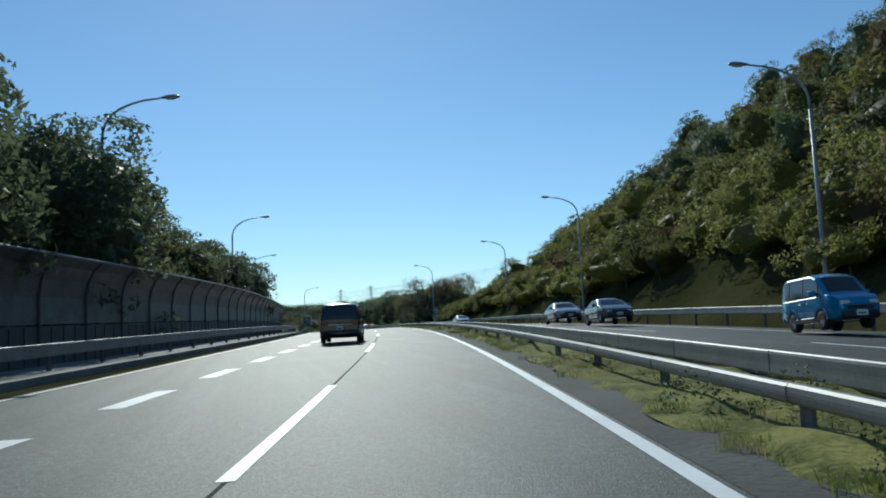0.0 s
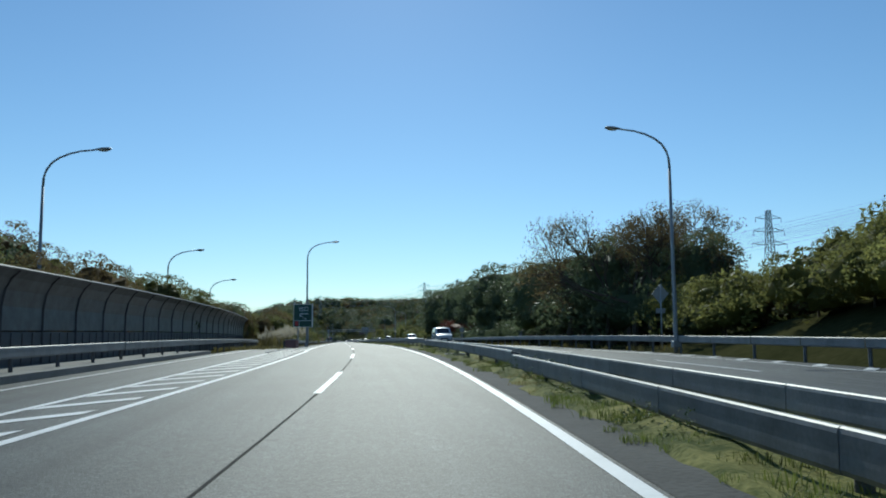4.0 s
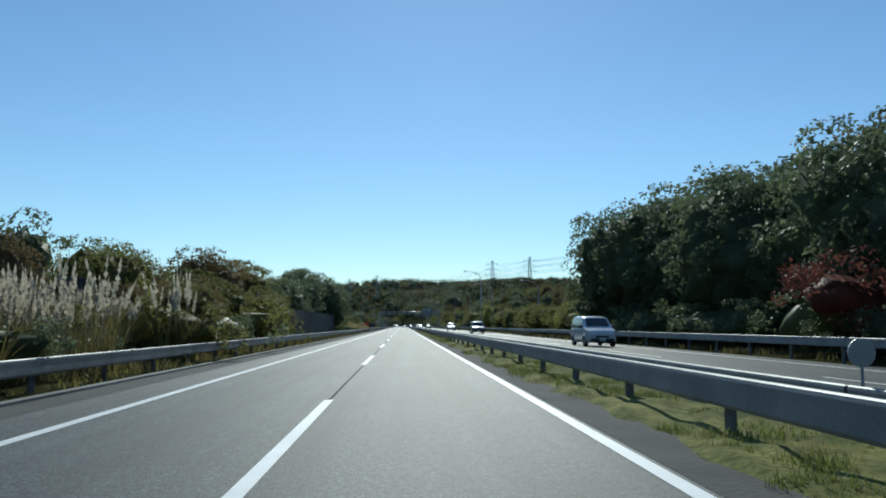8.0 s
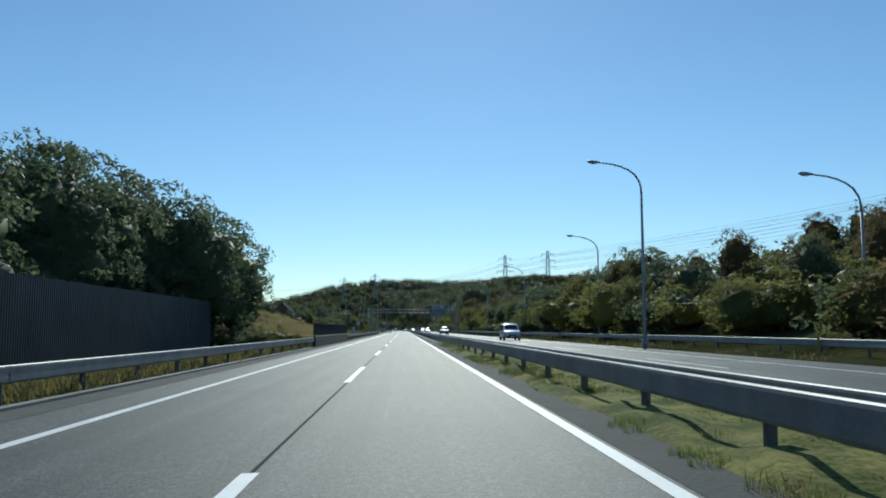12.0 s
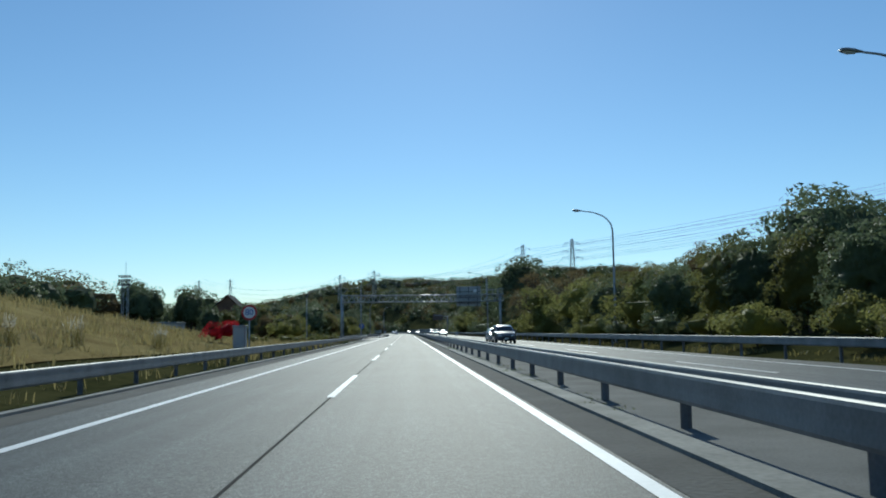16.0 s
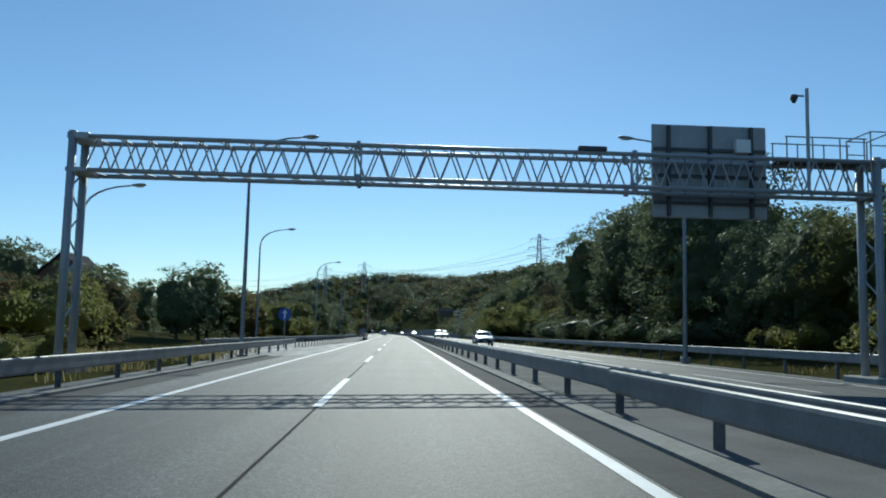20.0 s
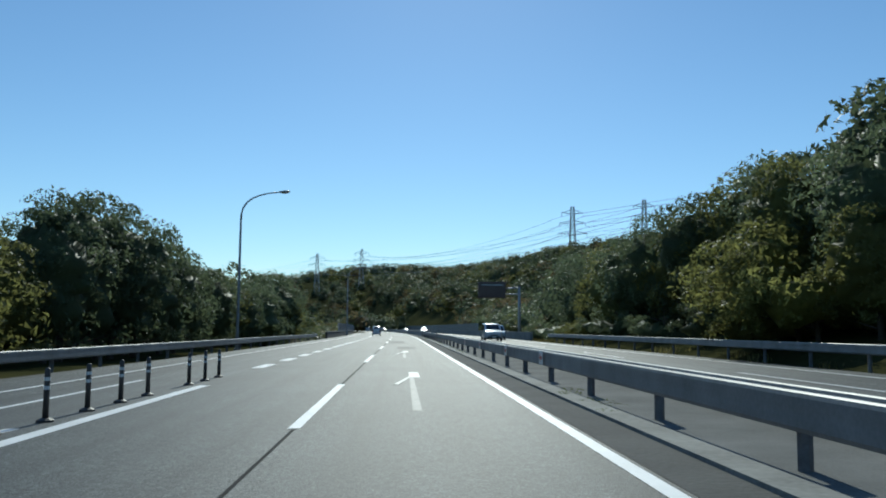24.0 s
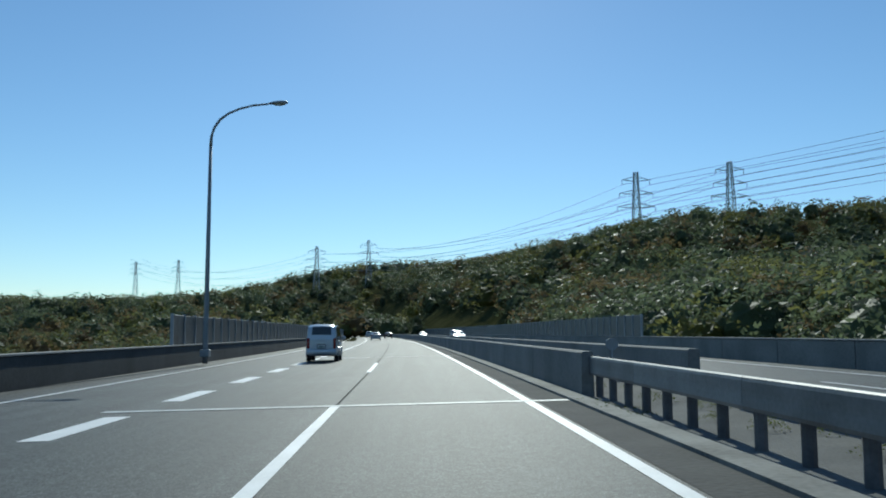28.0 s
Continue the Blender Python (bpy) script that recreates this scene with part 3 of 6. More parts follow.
FACING = Matrix.Rotation(math.pi / 2, 4, "X")            # lettering that faces back along the road

# noise wall beside the exit lane: curved posts, panels between them, a pale top rail
WALL_D = lambda s: RAMP_OUT(s) - 3.0
WALL_H = lambda s: float(np.interp(s, [0, 60, 120, 300], [3.7, 3.7, 3.5, 3.9]))
PROFILE = [(0.0, -0.6), (0.0, 1.5), (0.0, 2.4), (0.1, 3.0), (0.32, 3.45), (0.62, 3.75)]


def noise_wall(s0, s1, step):
    wall = thing("noise_wall", turned(s0, WALL_D(s0)), "dark grey noise wall with curved steel posts behind the exit lane", "noise wall")
    inv = wall.matrix_basis.inverted()
    post = Build().tube([(x - 0.02, 0, z) for x, z in PROFILE], 0.085, 6).mesh("post", STEEL_DARK)
    lower = Build().box(-0.06, 0.0, 0.06, step - 0.02, -0.5, 1.45, 0.01).mesh("panel", WALL_PANEL)
    up = Build()
    for (x0, z0), (x1, z1) in zip(PROFILE[1:], PROFILE[2:]):
        up.add([(x0, 0.06, z0), (x0, step - 0.02, z0), (x1, step - 0.02, z1), (x1, 0.06, z1), (x0 - 0.03, 0.06, z0), (x0 - 0.03, step - 0.02, z0), (x1 - 0.03, step - 0.02, z1), (x1 - 0.03, 0.06, z1)],
               [(0, 3, 2, 1), (4, 5, 6, 7), (0, 4, 7, 3), (1, 2, 6, 5), (0, 1, 5, 4), (2, 3, 7, 6)])
    upper = up.mesh("upper_panel", WALL_CLEAR)
    cap = Build().tube([(0.62, 0, 3.78), (0.62, step, 3.78)], 0.05, 6).mesh("top_rail", GALV)
    ribs = Build()
    for i in range(1, 4):
        ribs.box(0.002, 0.03, step * i / 4 - 0.02, step * i / 4 + 0.02, -0.4, 1.4)
    rib = ribs.mesh("rib", STEEL_DARK)
    s = s0
    while s < s1:
        a, b = at(s, WALL_D(s)), at(s + step, WALL_D(s + step))
        turn = -math.degrees(math.atan2(WALL_D(s + step) - WALL_D(s), step))
        m = inv @ turned(s, WALL_D(s), float(fall(-8)), turn) @ Matrix.Diagonal((1, (b - a).length / step, WALL_H(s) / 3.75, 1))
        part("post", post, wall, m)
        part("panel", lower, wall, m)
        part("upper_panel", upper, wall, m)
        part("top_rail", cap, wall, m)
        part("rib", rib, wall, m)
        s += step
    return wall


for a in range(8, 296, 48):
    noise_wall(a, a + 48, 4.0)
for a in (8.0,):
    tagged(new("kerb_ramp", ribbon("kerb_ramp", -40, 170, lambda s: RAMP_OUT(s) - 3.0, lambda s: RAMP_OUT(s) - 0.02, CONCRETE_DARK, 0.22, 4.0, 0.5)), "raised stained concrete strip under the guardrail", "kerb", kind="structure")


# corrugated fence
def ribbed_fence(s0, s1, d, height):
    fence = thing("corrugated_fence", turned(s0, d, -0.4), "tall dark corrugated metal fence behind the verge", "fence")
    inv = fence.matrix_basis.inverted()
    n = 20
    b = Build()
    pts = []
    for i in range(n):
        y = 4.0 * i / n
        pts += [(0.0, y), (0.0, y + 0.08), (-0.05, y + 0.1), (-0.05, y + 0.18)]
    pts.append((0.0, 4.0))
    v = [(x, y, 0.0) for x, y in pts] + [(x, y, height) for x, y in pts]
    m = len(pts)
    b.add(v, [(i, i + 1, m + i + 1, m + i) for i in range(m - 1)])
    v = [(x - 0.01, y, z) for x, y, z in v]
    b.add(v, [(i + 1, i, m + i, m + i + 1) for i in range(m - 1)])
    sheet = b.mesh("sheet", WALL_PANEL)
    post = Build().box(-0.16, -0.07, -0.05, 0.05, -0.3, height + 0.05).mesh("post", STEEL_DARK)
    s = s0
    while s < s1:
        mm = inv @ turned(s, d, -0.4)
        part("sheet", sheet, fence, mm)
        part("post", post, fence, mm)
        s += 4.0


ribbed_fence(262, 330, -14.2, 3.7)
ribbed_fence(330, 398, -14.2, 3.7)


# near-black: the shade on the backlit parapet faces is put into this colour
PARAPET_SHADED = mat("parapet_concrete_shaded", (0.06, 0.06, 0.058), rough=0.85, vary=0.4, scale=0.5, fine=12.0, bump=0.006)
# concrete parapets
def parapet(name, s0, s1, d, w, h, material, label, step=6.0, cat="parapet", base=-0.5, coping=False):
    f = d if callable(d) else (lambda s: d)
    ob = thing(name, turned(s0, f(s0)), label, cat)
    inv = ob.matrix_basis.inverted()
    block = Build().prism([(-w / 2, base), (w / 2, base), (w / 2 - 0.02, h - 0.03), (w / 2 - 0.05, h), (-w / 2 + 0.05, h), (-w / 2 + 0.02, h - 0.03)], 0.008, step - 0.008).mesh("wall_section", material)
    # coping keeps the plain concrete colour, paler than the wall sections
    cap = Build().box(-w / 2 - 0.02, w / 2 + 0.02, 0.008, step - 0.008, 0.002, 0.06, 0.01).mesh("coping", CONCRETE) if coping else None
    s = s0
    while s < s1 - 0.5:
        turn = -math.degrees(math.atan2(f(s + step) - f(s), step))
        part("wall_section", block, ob, inv @ turned(s, f(s), float(fall(f(s))), turn))
        if cap:
            part("coping", cap, ob, inv @ turned(s, f(s), float(fall(f(s))) + h, turn), "pale concrete coping")
        s += step
    return ob, inv


def fence_on(s0, s1, d, z0, z1):
    """A wire fence with upright posts, top and bottom rails."""
    ob = thing("wire_fence", turned(s0, d), "dark wire-mesh fence on a concrete bridge parapet", "fence")
    inv = ob.matrix_basis.inverted()
    post = Build().tube([(0, 0, z0), (0, 0, z1)], 0.03, 6).mesh("post", MESH_DARK)
    rail = Build().tube([(0, 0, z1), (0, 2, z1)], 0.025, 6).mesh("rail", MESH_DARK)
    low = Build().tube([(0, 0, z0 + 0.08), (0, 2, z0 + 0.08)], 0.018, 5).mesh("low_rail", MESH_DARK)
    wire = Build()
    for i in range(1, 24):
        y = 2.0 * i / 24
        wire.box(-0.004, 0.004, y - 0.004, y + 0.004, z0 + 0.08, z1)
    for i in range(1, 12):
        z = z0 + (z1 - z0) * i / 12
        wire.box(-0.004, 0.004, 0, 2, z - 0.004, z + 0.004)
    net = wire.mesh("wire_net", MESH_DARK)
    s = s0
    while s < s1:
        m = inv @ turned(s, d, float(fall(d)))
        part("post", post, ob, m)
        part("rail", rail, ob, m)
        part("low_rail", low, ob, m)
        part("wire_net", net, ob, m)
        s += 2.0


parapet("bridge_parapet", 404.5, 444, -7.25, 0.28, 0.82, PARAPET_SHADED, "concrete bridge parapet, coloured dark for shade, under a wire fence", 6.5)
fence_on(404.5, 443.5, -7.3, 0.8, 1.95)
LEFT_P = lambda s: MERGE_OUT(s) - 0.3
for a, b in ((770, 890), (890, 1010), (1010, 1130)):
    parapet("bridge_parapet", a, b, LEFT_P, 0.3, 0.88, PARAPET_SHADED, "low dark concrete bridge parapet with a pale top", 6.0, base=-1.5, coping=True)
    parapet("median_barrier", a + 5, b + 5, 3.38, 0.26, 0.82, CONCRETE_DARK, "smooth grey concrete barrier in the middle of the bridge", 6.0, "barrier")
    parapet("median_barrier", a + 5, b + 5, 5.4, 0.26, 0.8, CONCRETE_DARK, "smooth grey concrete barrier in the middle of the bridge", 6.0, "barrier")
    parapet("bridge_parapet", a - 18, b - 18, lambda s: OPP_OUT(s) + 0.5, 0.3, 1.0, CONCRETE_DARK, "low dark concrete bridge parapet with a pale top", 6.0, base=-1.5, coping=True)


def bridge_screen(s0, s1, d, z0, z1):
    f = d if callable(d) else (lambda s: d)
    ob = thing("bridge_screen", turned(s0, f(s0)), "grey panelled noise screen on the bridge parapet", "noise screen")
    inv = ob.matrix_basis.inverted()
    panel = Build().box(-0.03, 0.03, 0.05, 1.95, z0, z1, 0.01).mesh("panel", WALL_CLEAR)
    post = Build().box(-0.07, 0.07, -0.05, 0.05, z0 - 0.1, z1 + 0.05).mesh("post", STEEL_PAINT)
    s = s0
    while s < s1:
        m = inv @ turned(s, f(s), float(fall(f(s))), -math.degrees(math.atan2(f(s + 2) - f(s), 2)))
        part("panel", panel, ob, m)
        part("post", post, ob, m)
        s += 2.0


for a in range(814, 1054, 60):
    bridge_screen(a, a + 60, lambda s: OPP_OUT(s) + 0.55, 1.0, 2.5)
for a in range(797, 1037, 60):
    bridge_screen(a, a + 60, lambda s: LEFT_P(s) - 0.05, 0.88, 2.3)

JOINT = mat("joint_line", (0.55, 0.56, 0.55), rough=0.6, vary=0.35, scale=1.5, fine=20.0)
# steel bridge joints and worn white lines across the lanes
for s in (405.4, 430.4, 774.2, 803.0):
    tagged(new("bridge_joint", ribbon("bridge_joint", s - 0.13, s + 0.13, -5.2 if s > 700 else -3.2, 2.85, JOINT, 0.009, 0.2, 0.0, 4)), "pale worn joint across the lanes", "road joint", kind="structure")

# dense posts where the middle rail meets the bridge
short_rail = guardrail(756, 776, 3.6, -1, 0.0, 1.0, "weathered guardrail on closely set square posts at the bridge")

# widely spaced marks: short thick dashes of the exit and entry lanes
for i in range(0, 16):
    line("short_dash", 2 + 6 * i - 6, 2 + 6 * i - 3, -4.5, 0.42, parent=marks)
for i in range(2, 55):
    line("short_dash", 668.3 + 6 * i, 671.3 + 6 * i, -4.62, 0.42, parent=marks)


# hatched noses
def hatch(s0, s1, d_in, d_out, step, w, lean):
    n = int((s1 - s0) / step)
    for i in range(n):
        s = s0 + i * step
        a, b = at(s, d_in(s) - 0.12), at(s + lean, d_out(s + lean) + 0.12)
        if d_in(s) - d_out(s) < 0.5:
            continue
        e = Vector((0, 0, 0.008))
        za, zb = float(fall(d_in(s))), float(fall(d_out(s)))
        a.z, b.z = a.z + za, b.z + zb
        along = (at(s + w, 0) - at(s, 0))
        part("hatch_stripe", mesh_of("hatch_stripe", [a + e, a + along + e, b + along + e, b + e], [(0, 1, 2, 3)], PAINT_WHITE), marks, None, "white painted hatch stripe")


hatch(106, 188, lambda s: -4.5, RAMP_IN, 2.7, 0.7, -1.6)
hatch(398, 440, lambda s: 17.7, lambda s: 14.1, 3.2, 0.7, -3.4)
hatch(130, 166, lambda s: 15.3, lambda s: 13.75, 2.8, 0.6, -1.8)
hatch(592, 650, lambda s: -4.5, MERGE_IN, 2.6, 0.5, -3.0)
tip = [at(101.7, -4.25), at(104.3, -4.3), at(102.6, -5.65)]
part("nose_paint", mesh_of("nose_paint", [p + Vector((0, 0, -0.09 + 0.014)) for p in tip], [(0, 1, 2)], PAINT_WHITE), marks, None, "solid white painted nose")
tip = [at(94.6, -4.3), at(98.4, -4.4), at(98.0, -5.6), at(96.0, -5.6)]
part("nose_paint", mesh_of("nose_paint", [p + Vector((0, 0, -0.09 + 0.014)) for p in tip], [(0, 1, 2, 3)], PAINT_WHITE), marks, None, "solid white painted wedge")
tagged(new("gore_verge", ribbon("gore_verge", 200, 300, lambda s: RAMP_IN(s) + 0.3, -6.9, EARTH, 0.02, 4.0, 0.0, 3)), "grassy wedge between motorway and exit lane", "verge", kind="structure")

# lane arrow painted in the fast lane, and dark repair patches
def arrow(s, d):
    """A worn arrow whose head ends at s: a faint shaft, a stronger head and one side stroke."""
    lay = lambda pts, h: [at(s + y, d + x, float(fall(d)) + h) for x, y in pts]
    shaft = Build().add(lay([(0.18, -11), (0.32, -11), (0.31, -2.4), (0.2, -2.4)], 0.009), [(0, 1, 2, 3)])
    part("lane_arrow", shaft.mesh("lane_arrow", PAINT_FADED), marks, None, "faded white lane arrow")
    head = Build().add(lay([(0.2, -2.4), (0.5, -2.6), (0.66, -0.1), (0.2, 0)], 0.0095), [(0, 1, 2, 3)])
    head.add(lay([(-0.18, -5.2), (-0.06, -5.2), (0.2, -2.7), (0.2, -2.0)], 0.0095), [(0, 1, 2, 3)])
    part("arrow_head", head.mesh("arrow_head", PAINT_OLD), marks, None, "worn white arrow head")


PAINT_FADED = mat("road_paint_faded", (0.115, 0.12, 0.118), rough=0.65, vary=0.5, scale=2.5, fine=30.0, bump=0.003)
arrow(698.7, 0.0)
arrow(676.5, 0.12)
for s0, s1, d0, d1 in ((724, 733.2, -0.95, 0.35), (704, 708, -0.2, 1.0)):
    tagged(new("repair_patch", ribbon("repair_patch", s0, s1, d0, d1, ASPHALT_DARK, 0.004, 2.0)), "dark asphalt repair patch in the lane", "road patch", kind="structure")


# ---- sign gantry over the motorway ----
def gantry(s):
    g = thing("sign_gantry", turned(s, 0), "grey lattice steel sign gantry spanning the motorway", "sign gantry")
    x0, x1, zt, zb, yb = -9.6, 15.2, 7.0, 5.95, 1.0
    for name, z, y in (("top_chord", zt, 0), ("top_chord", zt, yb), ("bottom_chord", zb, 0), ("bottom_chord", zb, yb)):
        part(name, Build().tube([(x0, y, z), (x1, y, z)], 0.075, 8).mesh(name, STEEL_PAINT, True), g)
    n = 32
    brace = Build().tube([(0, 0, 0), (0.39, 0, 1.05)], 0.028, 6).mesh("brace", STEEL_PAINT)
    brace2 = Build().tube([(0, 0, 1.05), (0.39, 0, 0)], 0.028, 6).mesh("brace", STEEL_PAINT)
    cross = Build().tube([(0, 0, 0), (0.39, yb, 0)], 0.022, 5).mesh("cross_brace", STEEL_PAINT)
    for i in range(n * 2):
        x = x0 + (x1 - x0) * i / (2 * n)
        sc = Matrix.Diagonal(((x1 - x0) / (2 * n) / 0.39, 1, 1, 1))
        for y in (0, yb):
            part("brace", brace if i % 2 == 0 else brace2, g, Matrix.Translation((x, y, zb)) @ sc)
        if i % 2 == 0:
            part("cross_brace", cross, g, Matrix.Translation((x, 0, zt)) @ sc)
            part("cross_brace", cross, g, Matrix.Translation((x, 0, zb)) @ sc)
    for x in (-1.3, 7.4):
        for z in (zt, zb):
            for y in (0, yb):
                part("flange", Build().tube([(x - 0.06, y, z), (x + 0.06, y, z)], 0.14, 10).mesh("flange", STEEL_PAINT), g)
        part("upright", Build().box(x - 0.12, x - 0.06, -0.03, 0.03, zb, zt).box(x + 0.06, x + 0.12, -0.03, 0.03, zb, zt).mesh("upright", STEEL_PAINT), g)
    for x in (-10.0, 15.3):
        for y in (0, yb):
            part("leg", Build().tube([(x, y, -0.8), (x, y, 7.15)], 0.13, 10).mesh("leg", STEEL_PAINT, True), g)
        b = Build()
        for i in range(8):
            z = 0.6 + i * 0.68
            b.tube([(x, 0 if i % 2 else yb, z), (x, yb if i % 2 else 0, z + 0.68)], 0.03, 5)
        part("leg_bracing", b.mesh("leg_bracing", STEEL_PAINT), g)
        part("head_frame", Build().box(x - 0.14, x + 0.5, -0.12, yb + 0.12, 6.9, 7.1, 0.02).box(x - 0.14, x + 0.5, -0.12, yb + 0.12, 5.88, 6.02, 0.02).mesh("head_frame", STEEL_PAINT), g)
        part("footing", Build().box(x - 0.5, x + 0.5, -0.5, yb + 0.5, -1.5, 0.15, 0.04).mesh("footing", CONCRETE), g)
    panel = part("sign_panel", Build().box(8.35, 12.25, yb + 0.25, yb + 0.33, 5.2, 8.35, 0.03).mesh("sign_panel", SIGN_BACK), g, None, "grey unpainted back of a large sign")
    for x in (8.9, 10.3, 11.7):
        part("stiffener", Build().box(x - 0.05, x + 0.05, yb + 0.1, yb + 0.25, 5.25, 8.3).mesh("stiffener", STEEL_DARK), panel)
    for z in (5.7, 6.6, 7.5):
        part("stiffener", Build().box(8.4, 12.2, yb + 0.16, yb + 0.25, z - 0.05, z + 0.05).mesh("stiffener", STEEL_DARK), panel)
    part("junction_box", Build().box(11.1, 11.6, yb - 0.05, yb + 0.24, 7.4, 7.85, 0.02).mesh("junction_box", SIGN_WHITE), panel)
    rail = Build().tube([(12.3, 0, 7.75), (15.0, 0, 7.75)], 0.025, 5).tube([(12.3, yb, 7.75), (15.0, yb, 7.75)], 0.025, 5)
    part("walkway_rail", rail.mesh("walkway_rail", STEEL_PAINT), g)
    for x in (12.35, 13.2, 14.1, 14.9):
        part("rail_post", Build().tube([(x, 0, 7.0), (x, 0, 7.75)], 0.025, 5).tube([(x, yb, 7.0), (x, yb, 7.75)], 0.025, 5).mesh("rail_post", STEEL_PAINT), g)
    part("walkway", Build().box(12.3, 15.1, 0.05, yb - 0.05, 7.02, 7.08).mesh("walkway", STEEL_DARK), g)
    mast = part("camera_mast", Build().tube([(13.05, 0, 5.9), (13.05, 0, 9.35)], 0.06, 8).mesh("camera_mast", STEEL_PAINT), g)
    part("camera_dome", Build().tube([(12.95, 0, 9.1), (12.6, 0, 9.1)], 0.03, 6).tube([(12.62, 0, 9.12), (12.62, 0, 9.0), (12.62, 0, 8.86)], [0.11, 0.12, 0.05], 10).mesh("camera_dome", STEEL_DARK, True), mast)
    cage = Build()
    for x in (15.0, 15.7):
        for y in (-0.2, yb + 0.2):
            cage.tube([(x, y, 6.0), (x, y, 7.95)], 0.025, 5)
        cage.tube([(x, -0.2, 7.95), (x, yb + 0.2, 7.95)], 0.025, 5)
    for z in (7.0, 7.5, 7.95):
        cage.tube([(15.0, -0.2, z), (15.7, -0.2, z)], 0.022, 5).tube([(15.0, yb + 0.2, z), (15.7, yb + 0.2, z)], 0.022, 5)
    part("ladder_cage", cage.mesh("ladder_cage", STEEL_PAINT), g)
    part("lamp_box", Build().box(5.6, 6.5, -0.12, 0.12, 7.05, 7.2, 0.02).mesh("lamp_box", STEEL_DARK), g)


gantry(572.2)


# ---- message board on an arm over the oncoming lanes ----
def message_board(s):
    g = thing("message_board", turned(s, 0), "brown-backed electronic message board on a cantilever pole", "road sign")
    body = part("housing", Build().box(10.75, 14.7, -0.3, 0.35, 5.6, 7.85, 0.12).mesh("housing", VMS_BROWN), g)
    for x in (11.2, 12.3, 13.4):
        part("service_door", Build().box(x, x + 0.8, -0.325, -0.3, 5.95, 7.2, 0.01).mesh("service_door", VMS_BROWN), body)
    part("vent", Build().box(11.2, 14.3, -0.32, -0.3, 7.35, 7.5).mesh("vent", SIGN_BACK), body)
    part("pole", Build().tube([(16.6, 0.2, -1.0), (16.6, 0.2, 4), (16.6, 0.2, 7.3)], [0.22, 0.2, 0.16], 12).mesh("pole", STEEL_PAINT, True), g)
    part("arm", Build().tube([(16.6, 0.2, 7.1), (14.65, 0.2, 7.0)], 0.1, 8).tube([(16.6, 0.2, 6.2), (14.65, 0.2, 6.2)], 0.1, 8).mesh("arm", STEEL_PAINT, True), g)
    part("cap", Build().tube([(16.6, 0.2, 7.25), (16.6, 0.2, 7.5)], [0.24, 0.2], 12).mesh("cap", STEEL_DARK), g)


message_board(766.5)


# ---- exit sign at the nose of the ramp ----
def exit_sign(s):
    g = thing("exit_sign", turned(s, -5.95), "green motorway exit sign with a white arrow on two posts", "road sign")
    for x in (-0.55, 0.45):
        part("post", Build().tube([(x, 0.14, -0.6), (x, 0.14, 4.0)], 0.075, 8).mesh("post", STEEL_PAINT, True), g)
    part("panel", Build().box(-0.95, 0.82, 0.0, 0.06, 1.95, 4.2, 0.02).mesh("panel", SIGN_GREEN), g)
    part("frame", Build().box(-1.0, 0.87, 0.02, 0.1, 4.2, 4.25).box(-1.0, 0.87, 0.02, 0.1, 1.9, 1.95).box(0.82, 0.87, -0.01, 0.1, 1.95, 4.2).box(-1.0, -0.95, -0.01, 0.1, 1.95, 4.2).mesh("frame", SIGN_WHITE), g)
    part("divider", Build().box(-0.93, 0.8, -0.006, 0.0, 2.55, 2.6).box(-0.45, -0.41, -0.006, 0.0, 1.97, 2.55).mesh("divider", SIGN_WHITE), g)
    part("side_edge", Build().box(0.875, 0.95, -0.02, 0.12, 1.9, 4.25, 0.01).mesh("side_edge", SIGN_WHITE), g)
    part("lettering", text_mesh("出口", 0.52, SIGN_WHITE), g, Matrix.Translation((0.0, -0.006, 3.72)) @ FACING)
    part("small_lettering", Build().box(-0.35, 0.1, -0.006, 0.0, 3.22, 3.3).box(0.18, 0.45, -0.006, 0.0, 3.22, 3.3).mesh("small_lettering", SIGN_WHITE), g)
    a = Build().tube([(0.3, -0.004, 2.72), (-0.3, -0.004, 3.08)], 0.022, 4).add([(-0.42, -0.008, 3.16), (-0.36, -0.008, 2.98), (-0.2, -0.008, 3.12)], [(0, 1, 2)])
    part("arrow", a.mesh("arrow", SIGN_WHITE), g)
    part("toll_mark", Build().box(-0.85, -0.52, -0.008, 0.0, 2.05, 2.5).mesh("toll_mark", SIGN_RED), g)


exit_sign(198.6)


def disc(r, y0, y1, n=28):
    b = Build()
    v = [(r * math.cos(2 * math.pi * i / n), y, r * math.sin(2 * math.pi * i / n)) for y in (y0, y1) for i in range(n)]
    return b.add(v, [tuple(range(n)), tuple(reversed(range(n, 2 * n)))] + [((i + 1) % n, i, n + i, n + (i + 1) % n) for i in range(n)])


def speed_sign(s, d, z):
    g = thing("speed_sign", turned(s, d), "round red-rimmed speed limit sign reading 80", "road sign")
    part("post", Build().tube([(0, 0.06, -0.9), (0, 0.06, z + 0.3)], 0.04, 8).mesh("post", STEEL_PAINT, True), g)
    face = part("face", disc(0.42, 0.0, 0.03).mesh("face", SIGN_RED), g, Matrix.Translation((0, 0, z)), "red rim")
    part("white_field", disc(0.31, -0.006, 0.0).mesh("white_field", SIGN_WHITE), face)
    part("number", text_mesh("80", 0.46, SIGN_BLUE), face, Matrix.Translation((0, -0.012, 0)) @ FACING)


